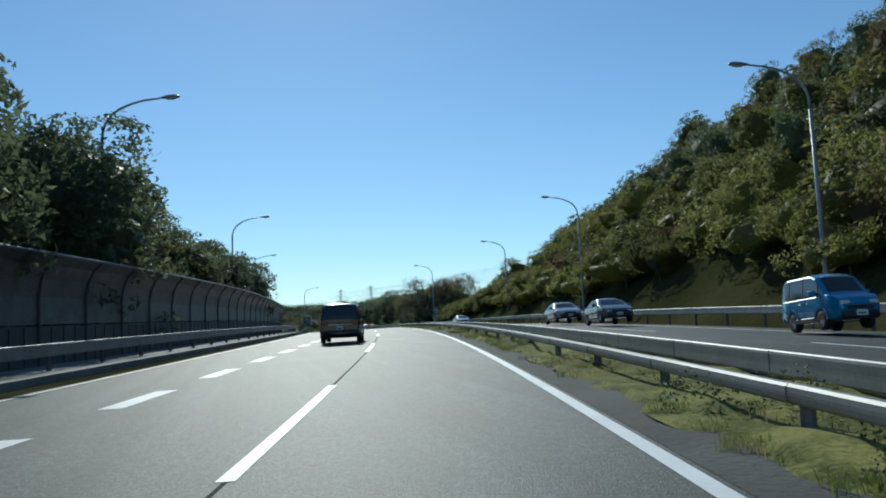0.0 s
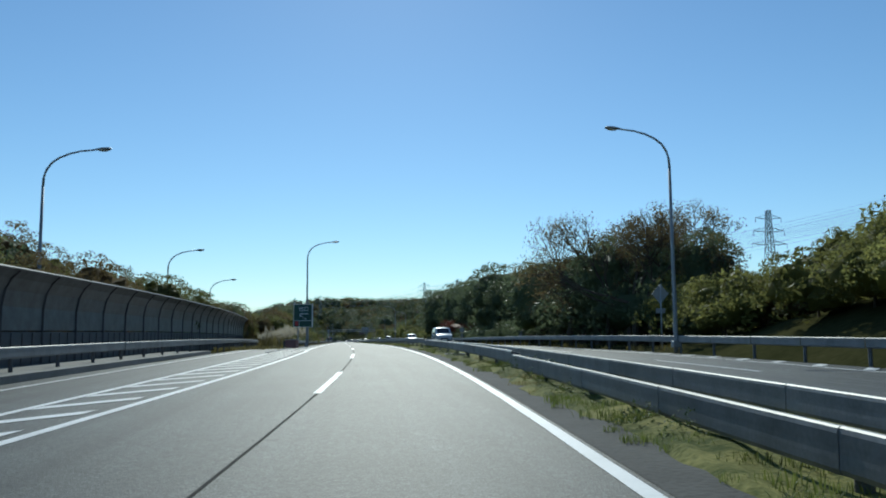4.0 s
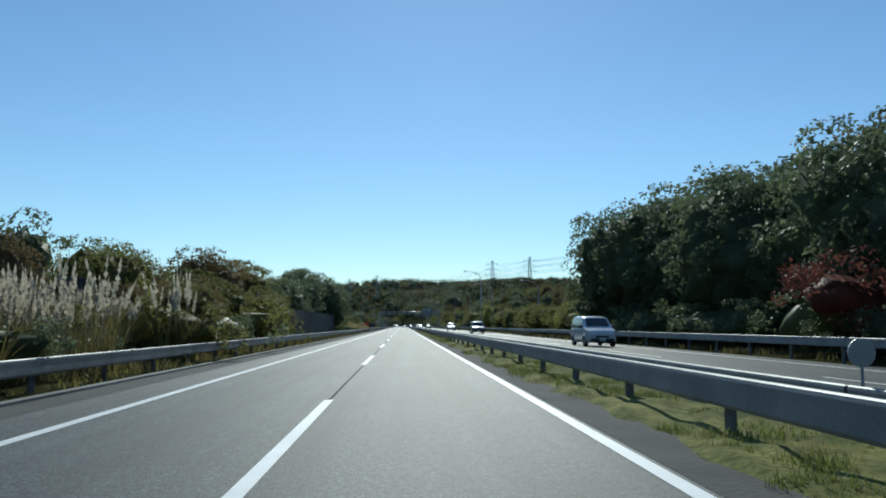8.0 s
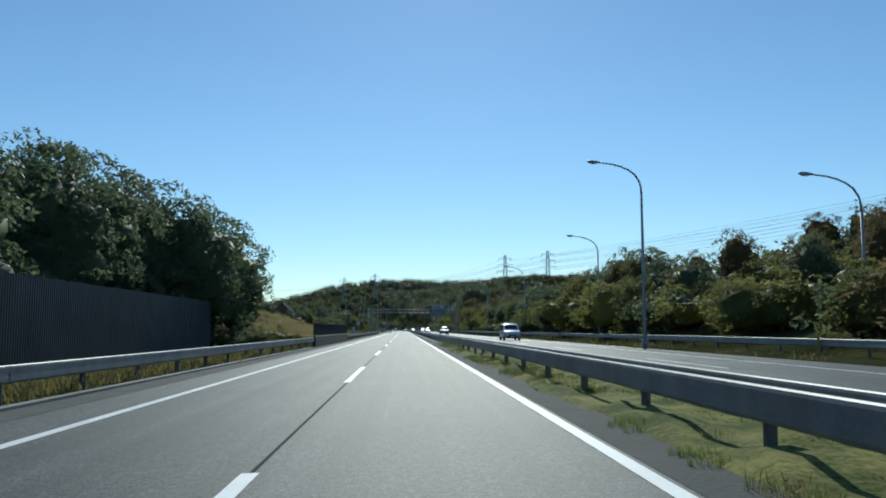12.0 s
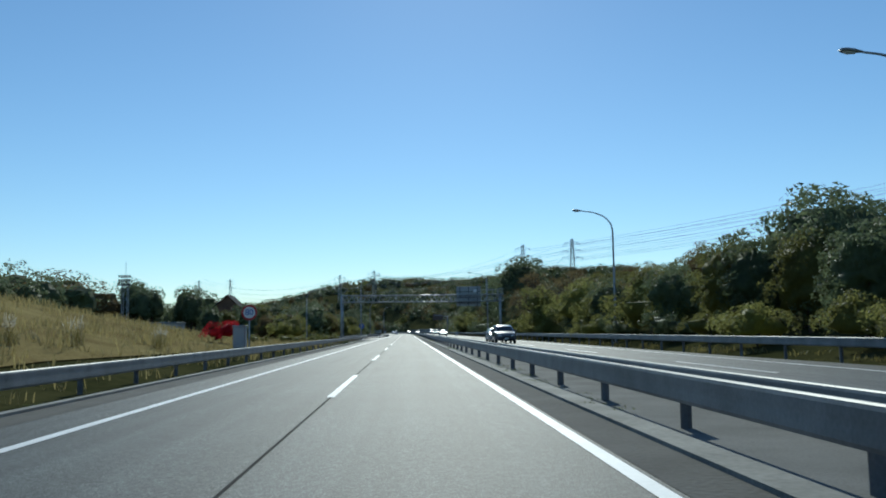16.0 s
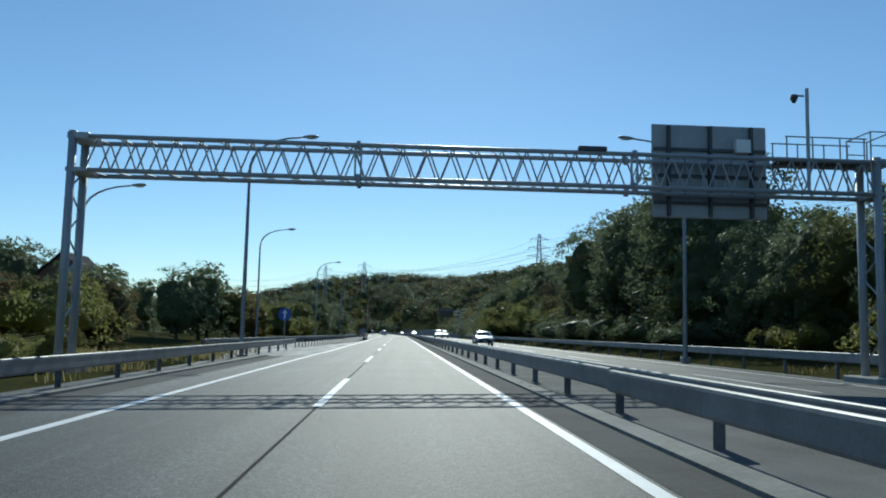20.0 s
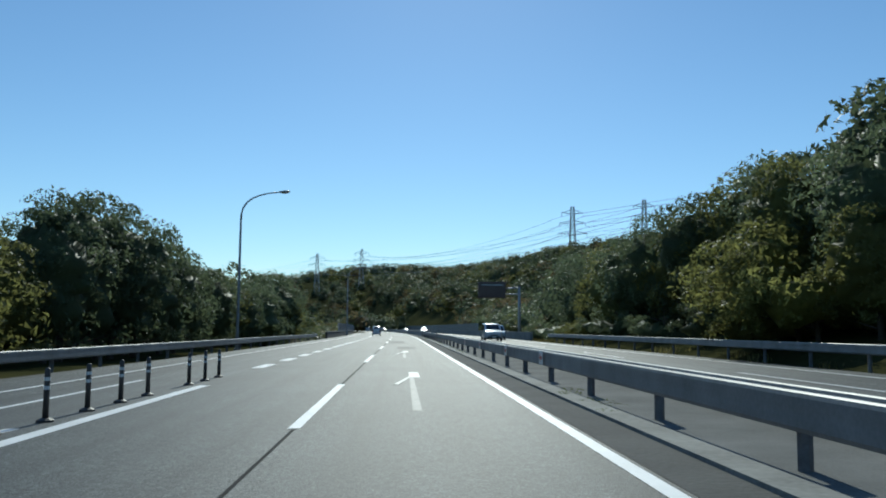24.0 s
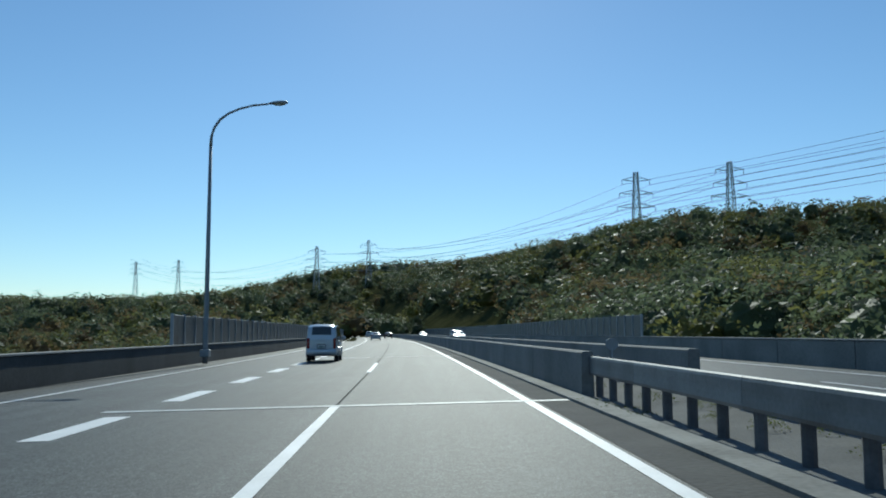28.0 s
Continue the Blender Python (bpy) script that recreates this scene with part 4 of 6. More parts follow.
speed_sign(486.3, -8.1, 2.35)
cab = thing("roadside_cabinet", turned(489.4, -9.2, 0.45), "pale grey roadside equipment cabinet on a plinth", "cabinet")
part("body", Build().box(-0.35, 0.35, -0.25, 0.25, -0.2, 1.2, 0.02).mesh("body", SIGN_BACK), cab)
part("door", Build().box(-0.28, 0.28, -0.27, -0.252, 0.0, 1.1, 0.005).mesh("door", STEEL_PAINT), cab)
part("roof", Build().box(-0.4, 0.4, -0.3, 0.3, 1.2, 1.26, 0.01).mesh("roof", SIGN_BACK), cab)
part("plinth", Build().box(-0.42, 0.42, -0.32, 0.32, -1.2, -0.2, 0.02).mesh("plinth", CONCRETE), cab)


def blue_sign(s, d, z):
    g = thing("direction_sign", turned(s, d), "round blue sign with a white upward arrow", "road sign")
    part("post", Build().tube([(0, 0.06, -0.5), (0, 0.06, z + 0.3)], 0.045, 8).mesh("post", STEEL_PAINT, True), g)
    part("face", disc(0.52, 0.0, 0.03).mesh("face", SIGN_BLUE), g, Matrix.Translation((0, 0, z)))
    a = Build().box(-0.06, 0.06, -0.008, 0.0, -0.36, 0.1).add([(-0.2, -0.008, 0.08), (0.2, -0.008, 0.08), (0.0, -0.008, 0.4)], [(0, 1, 2)])
    part("arrow", a.mesh("arrow", SIGN_WHITE), g, Matrix.Translation((0, 0, z)))


blue_sign(613, -9.0, 2.45)


def diamond_sign(s, d, z):
    g = thing("diamond_sign", turned(s, d), "grey back of a diamond-shaped road sign on a post", "road sign")
    part("post", Build().tube([(0, -0.06, -0.6), (0, -0.06, z + 0.6)], 0.045, 8).mesh("post", STEEL_PAINT, True), g)
    v = [(0, 0, 0.62), (0.55, 0, 0), (0, 0, -0.62), (-0.55, 0, 0)]
    b = Build().add(v + [(x, 0.03, q) for x, y, q in v], [(3, 2, 1, 0), (4, 5, 6, 7)] + [(i, (i + 1) % 4, 4 + (i + 1) % 4, 4 + i) for i in range(4)])
    part("panel", b.mesh("panel", SIGN_BACK), g, Matrix.Translation((0, 0, z)))
    part("plate", Build().box(-0.3, 0.3, 0.0, 0.03, z - 1.2, z - 0.9, 0.01).mesh("plate", SIGN_BACK), g)


diamond_sign(163, 17.6, 3.4)
for s, d in ((205, 17.9), (248, 17.5)):
    g = thing("round_sign", turned(s, d), "grey back of a round road sign on a post", "road sign")
    part("post", Build().tube([(0, -0.05, -0.6), (0, -0.05, 2.6)], 0.04, 8).mesh("post", STEEL_PAINT, True), g)
    part("panel", disc(0.4, 0.0, 0.03).mesh("panel", SIGN_BACK), g, Matrix.Translation((0, 0, 2.2)))
    part("plate", Build().box(-0.2, 0.2, 0.0, 0.03, 0.9, 1.5, 0.01).mesh("plate", SIGN_BACK), g)


# ---- rubber posts between motorway and entry lane, and across the hatched area of the oncoming side ----
def bollard(s, d):
    g = thing("lane_post", turned(s, d, float(fall(d))), "dark rubber lane divider post with pale bands", "bollard", "rubber posts dividing the lanes")
    part("base", POST_BASE, g)
    part("tube", POST_TUBE, g)
    part("band", POST_BAND, g)
    return g


POST_BASE = Build().tube([(0, 0, 0), (0, 0, 0.03), (0, 0, 0.06)], [0.12, 0.12, 0.06], 10).mesh("base", RUBBER)
POST_TUBE = Build().tube([(0, 0, 0.05), (0, 0, 0.72), (0, 0, 0.75)], [0.045, 0.04, 0.02], 8).mesh("tube", RUBBER, True)
POST_BAND = Build().tube([(0, 0, 0.45), (0, 0, 0.5)], 0.046, 8).tube([(0, 0, 0.57), (0, 0, 0.62)], 0.0455, 8).mesh("band", REFLECT)
BOLL = lambda s: float(np.interp(s, [612, 652, 662, 676], [-8.0, -5.4, -4.85, -4.75]))
for i in range(43):
    if i != 39:
        bollard(612.3 + 1.5 * i, BOLL(612.3 + 1.5 * i))
for i in range(15):
    bollard(100 + 2.2 * i, 12.7 + 0.01 * i)

# crash cushion at the nose, arrow boards on the middle rail, small round reflectors
g = thing("crash_cushion", turned(191, -6.7), "weathered reddish crash barrier box at the ramp nose", "crash barrier")
for i in range(4):
    part("block", Build().box(-0.55, 0.5, 0.02 + i * 1.0, 0.98 + i * 1.0, -0.15, 0.62, 0.05).mesh("block", RUST), g)
part("cap", Build().box(-0.58, 0.53, 0, 4.0, 0.62, 0.68, 0.02).mesh("cap", CONCRETE), g)
for s in (672, 678.5, 687, 695):
    g = thing("rail_board", turned(s, 3.36), "small white board with a red arrow on the guardrail", "road sign", "arrow boards on the middle guardrail")
    part("board", Build().box(-0.012, 0.0, -0.24, 0.24, 0.44, 0.76, 0.004).mesh("board", SIGN_WHITE), g)
    a = Build().add([(-0.016, 0.2, 0.6), (-0.016, 0.02, 0.72), (-0.016, 0.02, 0.48)], [(0, 1, 2)]).box(-0.018, -0.013, -0.19, 0.03, 0.56, 0.64)
    part("arrow", a.mesh("arrow", SIGN_RED), g)
for s in (72.3, 236, 521, 780):
    g = thing("round_reflector", turned(s, 5.1), "small grey round delineator on the middle rail", "reflector", "delineators on the middle rail")
    part("stem", Build().tube([(0, 0, 0.3), (0, 0, 0.85)], 0.02, 6).mesh("stem", STEEL_PAINT), g)
    part("disc", disc(0.16, -0.012, 0.012, 16).mesh("disc", SIGN_BACK), g, Matrix.Translation((0, 0, 0.95)))


# ---- pylons and wires ----
PYLON = mat("pylon_steel", (0.34, 0.37, 0.40), rough=0.6, metal=0.2, vary=0.1)


def pylon(x, y, top, tall=48.0, name="power_pylon"):
    g = thing(name, pose(x, y, top - tall) @ Matrix.Scale(tall / 48.0, 4), "tall grey lattice steel electricity pylon on the hill", "pylon", "electricity pylons")
    base_z, tall = top - tall, 48.0
    w = lambda z: 2.3 * (1 - z / tall) ** 1.2 + 0.85
    zs = [0, 9, 17, 24, 30, 34, 38, 41, 44, 46.5, tall]
    for sx, sy in ((1, 1), (1, -1), (-1, -1), (-1, 1)):
        part("leg", Build().tube([(sx * w(z), sy * w(z), z) for z in zs], 0.17, 4).mesh("leg", PYLON), g)
    for z0, z1 in zip(zs, zs[1:]):
        b = Build()
        a0, a1 = w(z0), w(z1)
        for (p, q), (r, t) in (((1, 1), (1, -1)), ((1, -1), (-1, -1)), ((-1, -1), (-1, 1)), ((-1, 1), (1, 1))):
            b.tube([(p * a0, q * a0, z0), (r * a1, t * a1, z1)], 0.1, 4).tube([(r * a0, t * a0, z0), (p * a1, q * a1, z1)], 0.1, 4)
            b.tube([(p * a1, q * a1, z1), (r * a1, t * a1, z1)], 0.08, 4)
        tagged(part("bracing", b.mesh("bracing", PYLON), g), kind="stuff")
    for z, reach in ((32, 8.5), (38, 7.5), (44, 6.2)):
        for sx in (1, -1):
            b = Build()
            for sy in (1, -1):
                b.tube([(sx * w(z), sy * w(z), z), (sx * reach, 0, z + 0.6)], 0.1, 4).tube([(sx * w(z + 2), sy * w(z + 2), z + 2), (sx * reach, 0, z + 0.6)], 0.1, 4)
            part("cross_arm", b.mesh("cross_arm", PYLON), g)
            part("insulator", Build().tube([(sx * reach, 0, z + 0.6), (sx * reach, 0, z - 1.6)], 0.14, 6).mesh("insulator", PYLON), g)
    return Vector((x, y, base_z))


WIRE = mat("power_wire", (0.25, 0.27, 0.29), rough=0.6, vary=0.05)


def wires(a, b, sag, lift=0.0):
    g = thing("power_lines", Matrix(), "thin sagging power lines between the pylons", "power line")
    for z, reach in ((30.4, 8.5), (36.4, 7.5), (42.4, 6.2)):
        for sx in (1, -1):
            pts = []
            for i in range(17):
                f = i / 16
                p = a.lerp(b, f) + Vector((sx * reach, 0, z))
                pts.append((p.x, p.y, p.z - sag * 4 * f * (1 - f)))
            part("wire", Build().tube(pts, 0.075, 4, False).mesh("wire", WIRE), g)


PA, PB = pylon(-36.2, 1375, 71), pylon(97.4, 1114.5, 72)
PC, PD = pylon(138, 1110, 76), pylon(-74.8, 1372, 66)
PE, PF = Vector((520, 640, 90)), Vector((560, 650, 94))
wires(PA, PB, 10)
wires(PD, PC, 10)
wires(PB, PE, 12)
wires(PC, PF, 12)
PG, PH = pylon(-300, 1640, 78, 40), pylon(-255, 1640, 80, 40)
wires(PG, PD, 14)
pylon(119, 333, 37, 30)
for x, y, top in ((-520, 1760, 72), (-600, 1800, 70), (-760, 1800, 66)):
    pylon(x, y, top, 34)


# ---- floodlight mast and buildings beyond the field ----
def light_mast(x, y, top, base):
    g = thing("floodlight_mast", pose(x, y, base), "lattice floodlight mast with lamp racks beside a field", "light mast")
    h = top - base
    for sx, sy in ((1, 1), (1, -1), (-1, -1), (-1, 1)):
        part("leg", Build().tube([(sx * 0.7, sy * 0.7, 0), (sx * 0.6, sy * 0.6, h)], 0.09, 5).mesh("leg", STEEL_PAINT), g)
    for i in range(8):
        z0, z1 = h * i / 8, h * (i + 1) / 8
        part("bracing", Build().tube([(-0.65, -0.65, z0), (0.65, -0.65, z1)], 0.05, 4).tube([(0.65, 0.65, z0), (0.65, -0.65, z1)], 0.05, 4).mesh("bracing", STEEL_PAINT), g)
    for z in (h - 1.6, h - 0.5, h + 0.5):
        rack = part("lamp_rack", Build().box(-1.6, 1.6, -0.9, -0.8, z - 0.06, z + 0.06).box(-1.6, 1.6, 0.8, 0.9, z - 0.06, z + 0.06).mesh("lamp_rack", STEEL_DARK), g)
        for i in range(5):
            part("floodlight", Build().box(-1.5 + i * 0.65, -1.05 + i * 0.65, -1.1, -0.9, z + 0.08, z + 0.5, 0.04).mesh("floodlight", STEEL_DARK), rack)
    part("rod", Build().tube([(0, 0, h + 0.5), (0, 0, h + 4.5)], 0.05, 5).mesh("rod", STEEL_PAINT), g)


light_mast(-71.7, 655, 15.5, -2.5)
RENDER_WALL = mat("rendered_wall", (0.5, 0.49, 0.47), rough=0.85, vary=0.12, scale=0.3, fine=8.0)
GLASS_DARK = mat("window_glass", (0.03, 0.035, 0.04), rough=0.08, vary=0.1, spec=0.6)
ROOF_GREY = mat("roof_sheet", (0.3, 0.31, 0.32), rough=0.6, vary=0.15)


def building(s, d, w, l, h, base, wing):
    g = thing("white_building", turned(s, d, base), "plain white flat-roofed building with a low wing", "building")
    part("wall", Build().box(0, w, 0, l, 0, h).mesh("wall", RENDER_WALL), g)
    part("roof", Build().box(-0.2, w + 0.2, -0.2, l + 0.2, h, h + 0.35, 0.03).mesh("roof", ROOF_GREY), g)
    for i in range(3):
        win = part("window", Build().box(w * 0.3 + i * 1.9, w * 0.3 + i * 1.9 + 1.3, -0.05, 0.02, h * 0.3, h * 0.5).mesh("window", STEEL_PAINT), g)
        part("pane", Build().box(w * 0.3 + i * 1.9 + 0.08, w * 0.3 + i * 1.9 + 1.22, -0.07, -0.052, h * 0.31, h * 0.49).mesh("pane", GLASS_DARK), win)
    for i in range(3):
        win = part("window", Build().box(w - 0.02, w + 0.05, 1.2 + i * 2.6, 3.0 + i * 2.6, h * 0.3, h * 0.5).mesh("window", STEEL_PAINT), g)
        part("pane", Build().box(w + 0.052, w + 0.07, 1.3 + i * 2.6, 2.9 + i * 2.6, h * 0.31, h * 0.49).mesh("pane", GLASS_DARK), win)
    part("wing", Build().box(w + 0.02, w + wing, 1.0, l * 0.7, 0, h * 0.42).mesh("wing", RENDER_WALL), g)
    part("wing_roof", Build().box(w - 0.1 + 0.4, w + wing + 0.2, 0.8, l * 0.7 + 0.2, h * 0.42, h * 0.42 + 0.25, 0.02).mesh("wing_roof", ROOF_GREY), g)


TIMBER = mat("brown_boarding", (0.16, 0.085, 0.05), rough=0.8, vary=0.35, scale=1.2, fine=14.0)
ROOF_DARK = mat("dark_roof_sheet", (0.05, 0.05, 0.055), rough=0.95, spec=0.05, vary=0.2, scale=0.8, fine=10.0)


def gabled_house(s, d, half, eaves, ridge, length, base):
    """A house whose gable looks along the road."""
    g = thing("gabled_house", turned(s, d, base), "brown boarded house with a steep dark gable roof", "house")
    part("wall", Build().prism([(-half, 0), (half, 0), (half, eaves), (0, ridge - 0.15), (-half, eaves)], 0, length).mesh("wall", TIMBER), g)
    for sx in (1, -1):
        way = Vector((half, eaves - ridge)).normalized()
        a, b = Vector((0, ridge)), Vector((half, eaves)) + way * 0.6
        n = Vector((-way.y, way.x)) * 0.2
        part("roof_slope", Build().prism([(sx * q.x, q.y) for q in (a, b, b + n, a + Vector((0, 0.24)))], -0.5, length + 0.5).mesh("roof_slope", ROOF_DARK), g)
    for x in (-1.6, 0.6):
        win = part("window", Build().box(x, x + 1.0, -0.05, 0.02, eaves * 0.62, eaves * 0.62 + 1.2).mesh("window", STEEL_PAINT), g)
        part("pane", Build().box(x + 0.07, x + 0.93, -0.07, -0.052, eaves * 0.62 + 0.07, eaves * 0.62 + 1.13).mesh("pane", GLASS_DARK), win)


gabled_house(667, -48.5, 3.9, 9.2, 12.8, 9, -1.2)
building(650, -68, 10.5, 9, 7.6, -3.6, 9)
building(612, -86, 16, 10, 4.2, -3.6, 7)

# pale drain covers on the middle strip
for s, d in ((66.0, 3.15), (151, 3.4)):
    g = thing("drain_cover", turned(s, d, float(fall(d)) + 0.06), "pale concrete drain cover lying in the grass", "drain cover")
    part("slab", Build().box(-0.45, 0.45, -0.35, 0.35, -0.12, 0.03, 0.02).mesh("slab", CONCRETE), g)
    part("lifting_slot", Build().box(-0.1, 0.1, -0.3, -0.24, 0.03, 0.034).mesh("lifting_slot", STEEL_DARK), g)

# ---- vehicles ----
TYRE = mat("tyre_rubber", (0.02, 0.02, 0.02), rough=0.8, vary=0.2)
RIM = mat("alloy_rim", (0.5, 0.5, 0.52), rough=0.35, metal=0.8, vary=0.1)
CAR_GLASS = mat("car_glass", (0.02, 0.024, 0.028), rough=0.05, vary=0.05, spec=0.7)
PLASTIC = mat("black_trim", (0.025, 0.025, 0.027), rough=0.5, vary=0.15)
LAMP_RED = mat("tail_lamp", (0.2, 0.012, 0.014), rough=0.2, vary=0.1)
LAMP_CLEAR = mat("head_lamp", (0.7, 0.72, 0.74), rough=0.12, vary=0.05)
PLATE = mat("number_plate", (0.7, 0.7, 0.66), rough=0.5, vary=0.05)
PLATE_BAR = mat("plate_bar", (0.12, 0.17, 0.15), rough=0.5, vary=0.05)


def paint(name, color, rough=0.25):
    m = mat("paint_" + name, color, rough=rough, metal=0.15, vary=0.04, scale=0.6, fine=3.0)
    m.node_tree.nodes["Principled BSDF"].inputs["Coat Weight"].default_value = 0.6
    return m


# body shapes: length, half width, belt, roof line (y, z) from the tail, belt line, plan (y, half width), inward lean of the side glass,
# side windows (y from, y to), rear glass (y from, y to), windscreen (y from, y to)
SHAPES = {
    "van": (4.75, 0.9, 1.06, [(0, 1.08), (0.05, 1.28), (0.22, 1.74), (0.6, 1.81), (2.5, 1.79), (3.0, 1.7), (3.75, 1.12), (4.3, 1.03), (4.65, 0.9), (4.75, 0.72)], 0.13,
            [(0.35, 1.22), (1.3, 2.25), (2.33, 3.25)], (0.055, 0.2), (3.05, 3.68)),
    "kei": (3.4, 0.73, 0.98, [(0, 1.0), (0.04, 1.2), (0.14, 1.62), (0.4, 1.7), (1.9, 1.69), (2.25, 1.58), (2.75, 1.04), (3.1, 0.98), (3.34, 0.84), (3.4, 0.7)], 0.08,
            [(0.25, 0.62), (0.7, 1.5), (1.58, 2.4)], (0.045, 0.13), (2.28, 2.7)),
    "sedan": (4.55, 0.88, 0.93, [(0, 0.86), (0.1, 0.98), (0.6, 1.02), (1.25, 1.36), (1.7, 1.43), (2.3, 1.43), (2.7, 1.34), (3.4, 0.98), (4.1, 0.85), (4.45, 0.72), (4.55, 0.6)], 0.2,
              [(0.85, 1.2), (1.27, 2.1), (2.18, 3.05)], (0.66, 1.2), (2.74, 3.34)),
    "suv": (4.5, 0.92, 1.03, [(0, 1.05), (0.12, 1.2), (0.42, 1.56), (0.9, 1.65), (2.1, 1.65), (2.6, 1.55), (3.3, 1.08), (4.1, 0.97), (4.42, 0.82), (4.5, 0.68)], 0.17,
            [(0.5, 1.05), (1.12, 2.0), (2.08, 2.95)], (0.16, 0.4), (2.66, 3.24)),
}


class Shell:
    """The skin of a car: points by y along it and f up its side."""

    def __init__(self, shape):
        self.L, self.hw, self.belt, self.line, self.lean, self.sides, self.rear, self.screen = SHAPES[shape]
        self.H = max(z for y, z in self.line)

    def top(self, y):
        return float(np.interp(y, [q[0] for q in self.line], [q[1] for q in self.line]))

    def half(self, y):
        L = self.L
        return self.hw * float(np.interp(y, [0, 0.06, 0.35, L * 0.7, L - 0.35, L - 0.08, L], [0.9, 0.95, 1, 1, 0.95, 0.84, 0.7]))

    def side(self, y, f, out=0.0):
        """A point of the glass band, f from 0 at the belt to 1 at the roof."""
        base = min(self.belt, self.top(y) - 0.02)
        z = base + (self.top(y) - base) * f
        return (self.half(y) - 0.015 - self.lean * max(0.0, z - self.belt) / (self.H - self.belt) + out, y, z)

    def ring(self, y):
        w, t = self.half(y), self.top(y)
        low = float(np.interp(y, [0, 0.3, self.L - 0.4, self.L], [0.42, 0.27, 0.26, 0.36]))
        base = min(self.belt, t - 0.02)
        r = [(w - 0.16, low), (w - 0.03, low + 0.07), (w, low + 0.2), (w + 0.004, (low + base) / 2), (w - 0.006, base - 0.05), (w - 0.015, base)]
        for f in (0.4, 0.8):
            r.append((self.side(y, f)[0], self.side(y, f)[2]))
        x, z = self.side(y, 0.95)[0], t
        r += [(x - 0.03, t - 0.035 * min(1, (t - base) * 3)), (x - 0.12, t), (x * 0.5, t + 0.022)]
        return r

    def body(self, material):
        ys = sorted(set([q[0] for q in self.line] + list(np.linspace(0.02, self.L - 0.02, 26))))
        b = Build()
        rings = []
        for y in ys:
            r = self.ring(y)
            rings.append([(x, y, z) for x, z in r] + [(0, y, r[-1][1] + 0.008)] + [(-x, y, z) for x, z in reversed(r)])
        n = len(rings[0])
        v = [p for q in rings for p in q]
        f = [(i * n + j, i * n + (j + 1) % n, (i + 1) * n + (j + 1) % n, (i + 1) * n + j) for i in range(len(ys) - 1) for j in range(n)]
        b.add(v, f)
        b.add(rings[0], [tuple(reversed(range(n)))])
        b.add(rings[-1], [tuple(range(n))])
        return b.mesh("body", material, True)

    def over_top(self, y0, y1, inset, lift, material, name, nx=6, ny=5):
        """A pane or panel lying on the upper skin between two places."""
        v = []
        way = 1 if self.top(y1) > self.top(y0) else -1
        for i in range(ny + 1):
            y = y0 + (y1 - y0) * i / ny
            r = self.ring(y)
            for j in range(nx + 1):
                u = -1 + 2 * j / nx
                x = u * (r[-2][0] + 0.06 - inset)
                z = float(np.interp(abs(x), [0, r[-1][0], r[-2][0], r[-3][0]], [r[-1][1] + 0.008, r[-1][1], r[-2][1], r[-3][1]]))
                v.append((x, y - way * lift, z + lift))
        n = nx + 1
        return mesh_of(name, v, [(i * n + j, i * n + j + 1, (i + 1) * n + j + 1, (i + 1) * n + j) for i in range(ny) for j in range(nx)], material, True)

    def side_pane(self, y0, y1, sx, material, f0=0.08, f1=0.86, name="side_window"):
        v = []
        for i in range(6):
            y = y0 + (y1 - y0) * i / 5
            for f in (f0, (f0 + f1) / 2, f1):
                x, yy, z = self.side(y, f, 0.007)
                v.append((sx * x, yy, z))
        return mesh_of(name, v, [(i * 3 + j, (i + 1) * 3 + j, (i + 1) * 3 + j + 1, i * 3 + j + 1) for i in range(5) for j in range(2)], material, True)


def wheel_meshes(r):
    t = Build()
    n = 18
    prof = [(0.0, r * 0.62), (0.0, r * 0.93), (0.03, r), (0.17, r), (0.2, r * 0.93), (0.2, r * 0.62)]
    v = [(x, q * math.cos(2 * math.pi * i / n), q * math.sin(2 * math.pi * i / n)) for x, q in prof for i in range(n)]
    t.add(v, [(a * n + i, a * n + (i + 1) % n, (a + 1) * n + (i + 1) % n, (a + 1) * n + i) for a in range(5) for i in range(n)])
    rim = Build()
    for a in range(5):
        q = 2 * math.pi * a / 5
        c, s = math.cos(q), math.sin(q)
        w = 0.05
        rim.add([(0.19, -s * w, c * w), (0.19, s * w, -c * w), (0.17, c * r * 0.62 + s * w, s * r * 0.62 - c * w), (0.17, c * r * 0.62 - s * w, s * r * 0.62 + c * w)], [(0, 1, 2, 3)])
    v = [(x, q * math.cos(2 * math.pi * i / n), q * math.sin(2 * math.pi * i / n)) for x, q in ((0.19, r * 0.56), (0.19, r * 0.63), (0.08, r * 0.6)) for i in range(n)]
    rim.add(v, [(a * n + i, a * n + (i + 1) % n, (a + 1) * n + (i + 1) % n, (a + 1) * n + i) for a in range(2) for i in range(n)])
    disc_v = [(0.07, r * 0.6 * math.cos(2 * math.pi * i / n), r * 0.6 * math.sin(2 * math.pi * i / n)) for i in range(n)]
    return t.mesh("tyre", TYRE, True), rim.mesh("rim", RIM), Build().add(disc_v, [tuple(range(n))]).mesh("brake_disc", PLASTIC)


WHEELS = {r: wheel_meshes(r) for r in (0.29, 0.33, 0.35)}


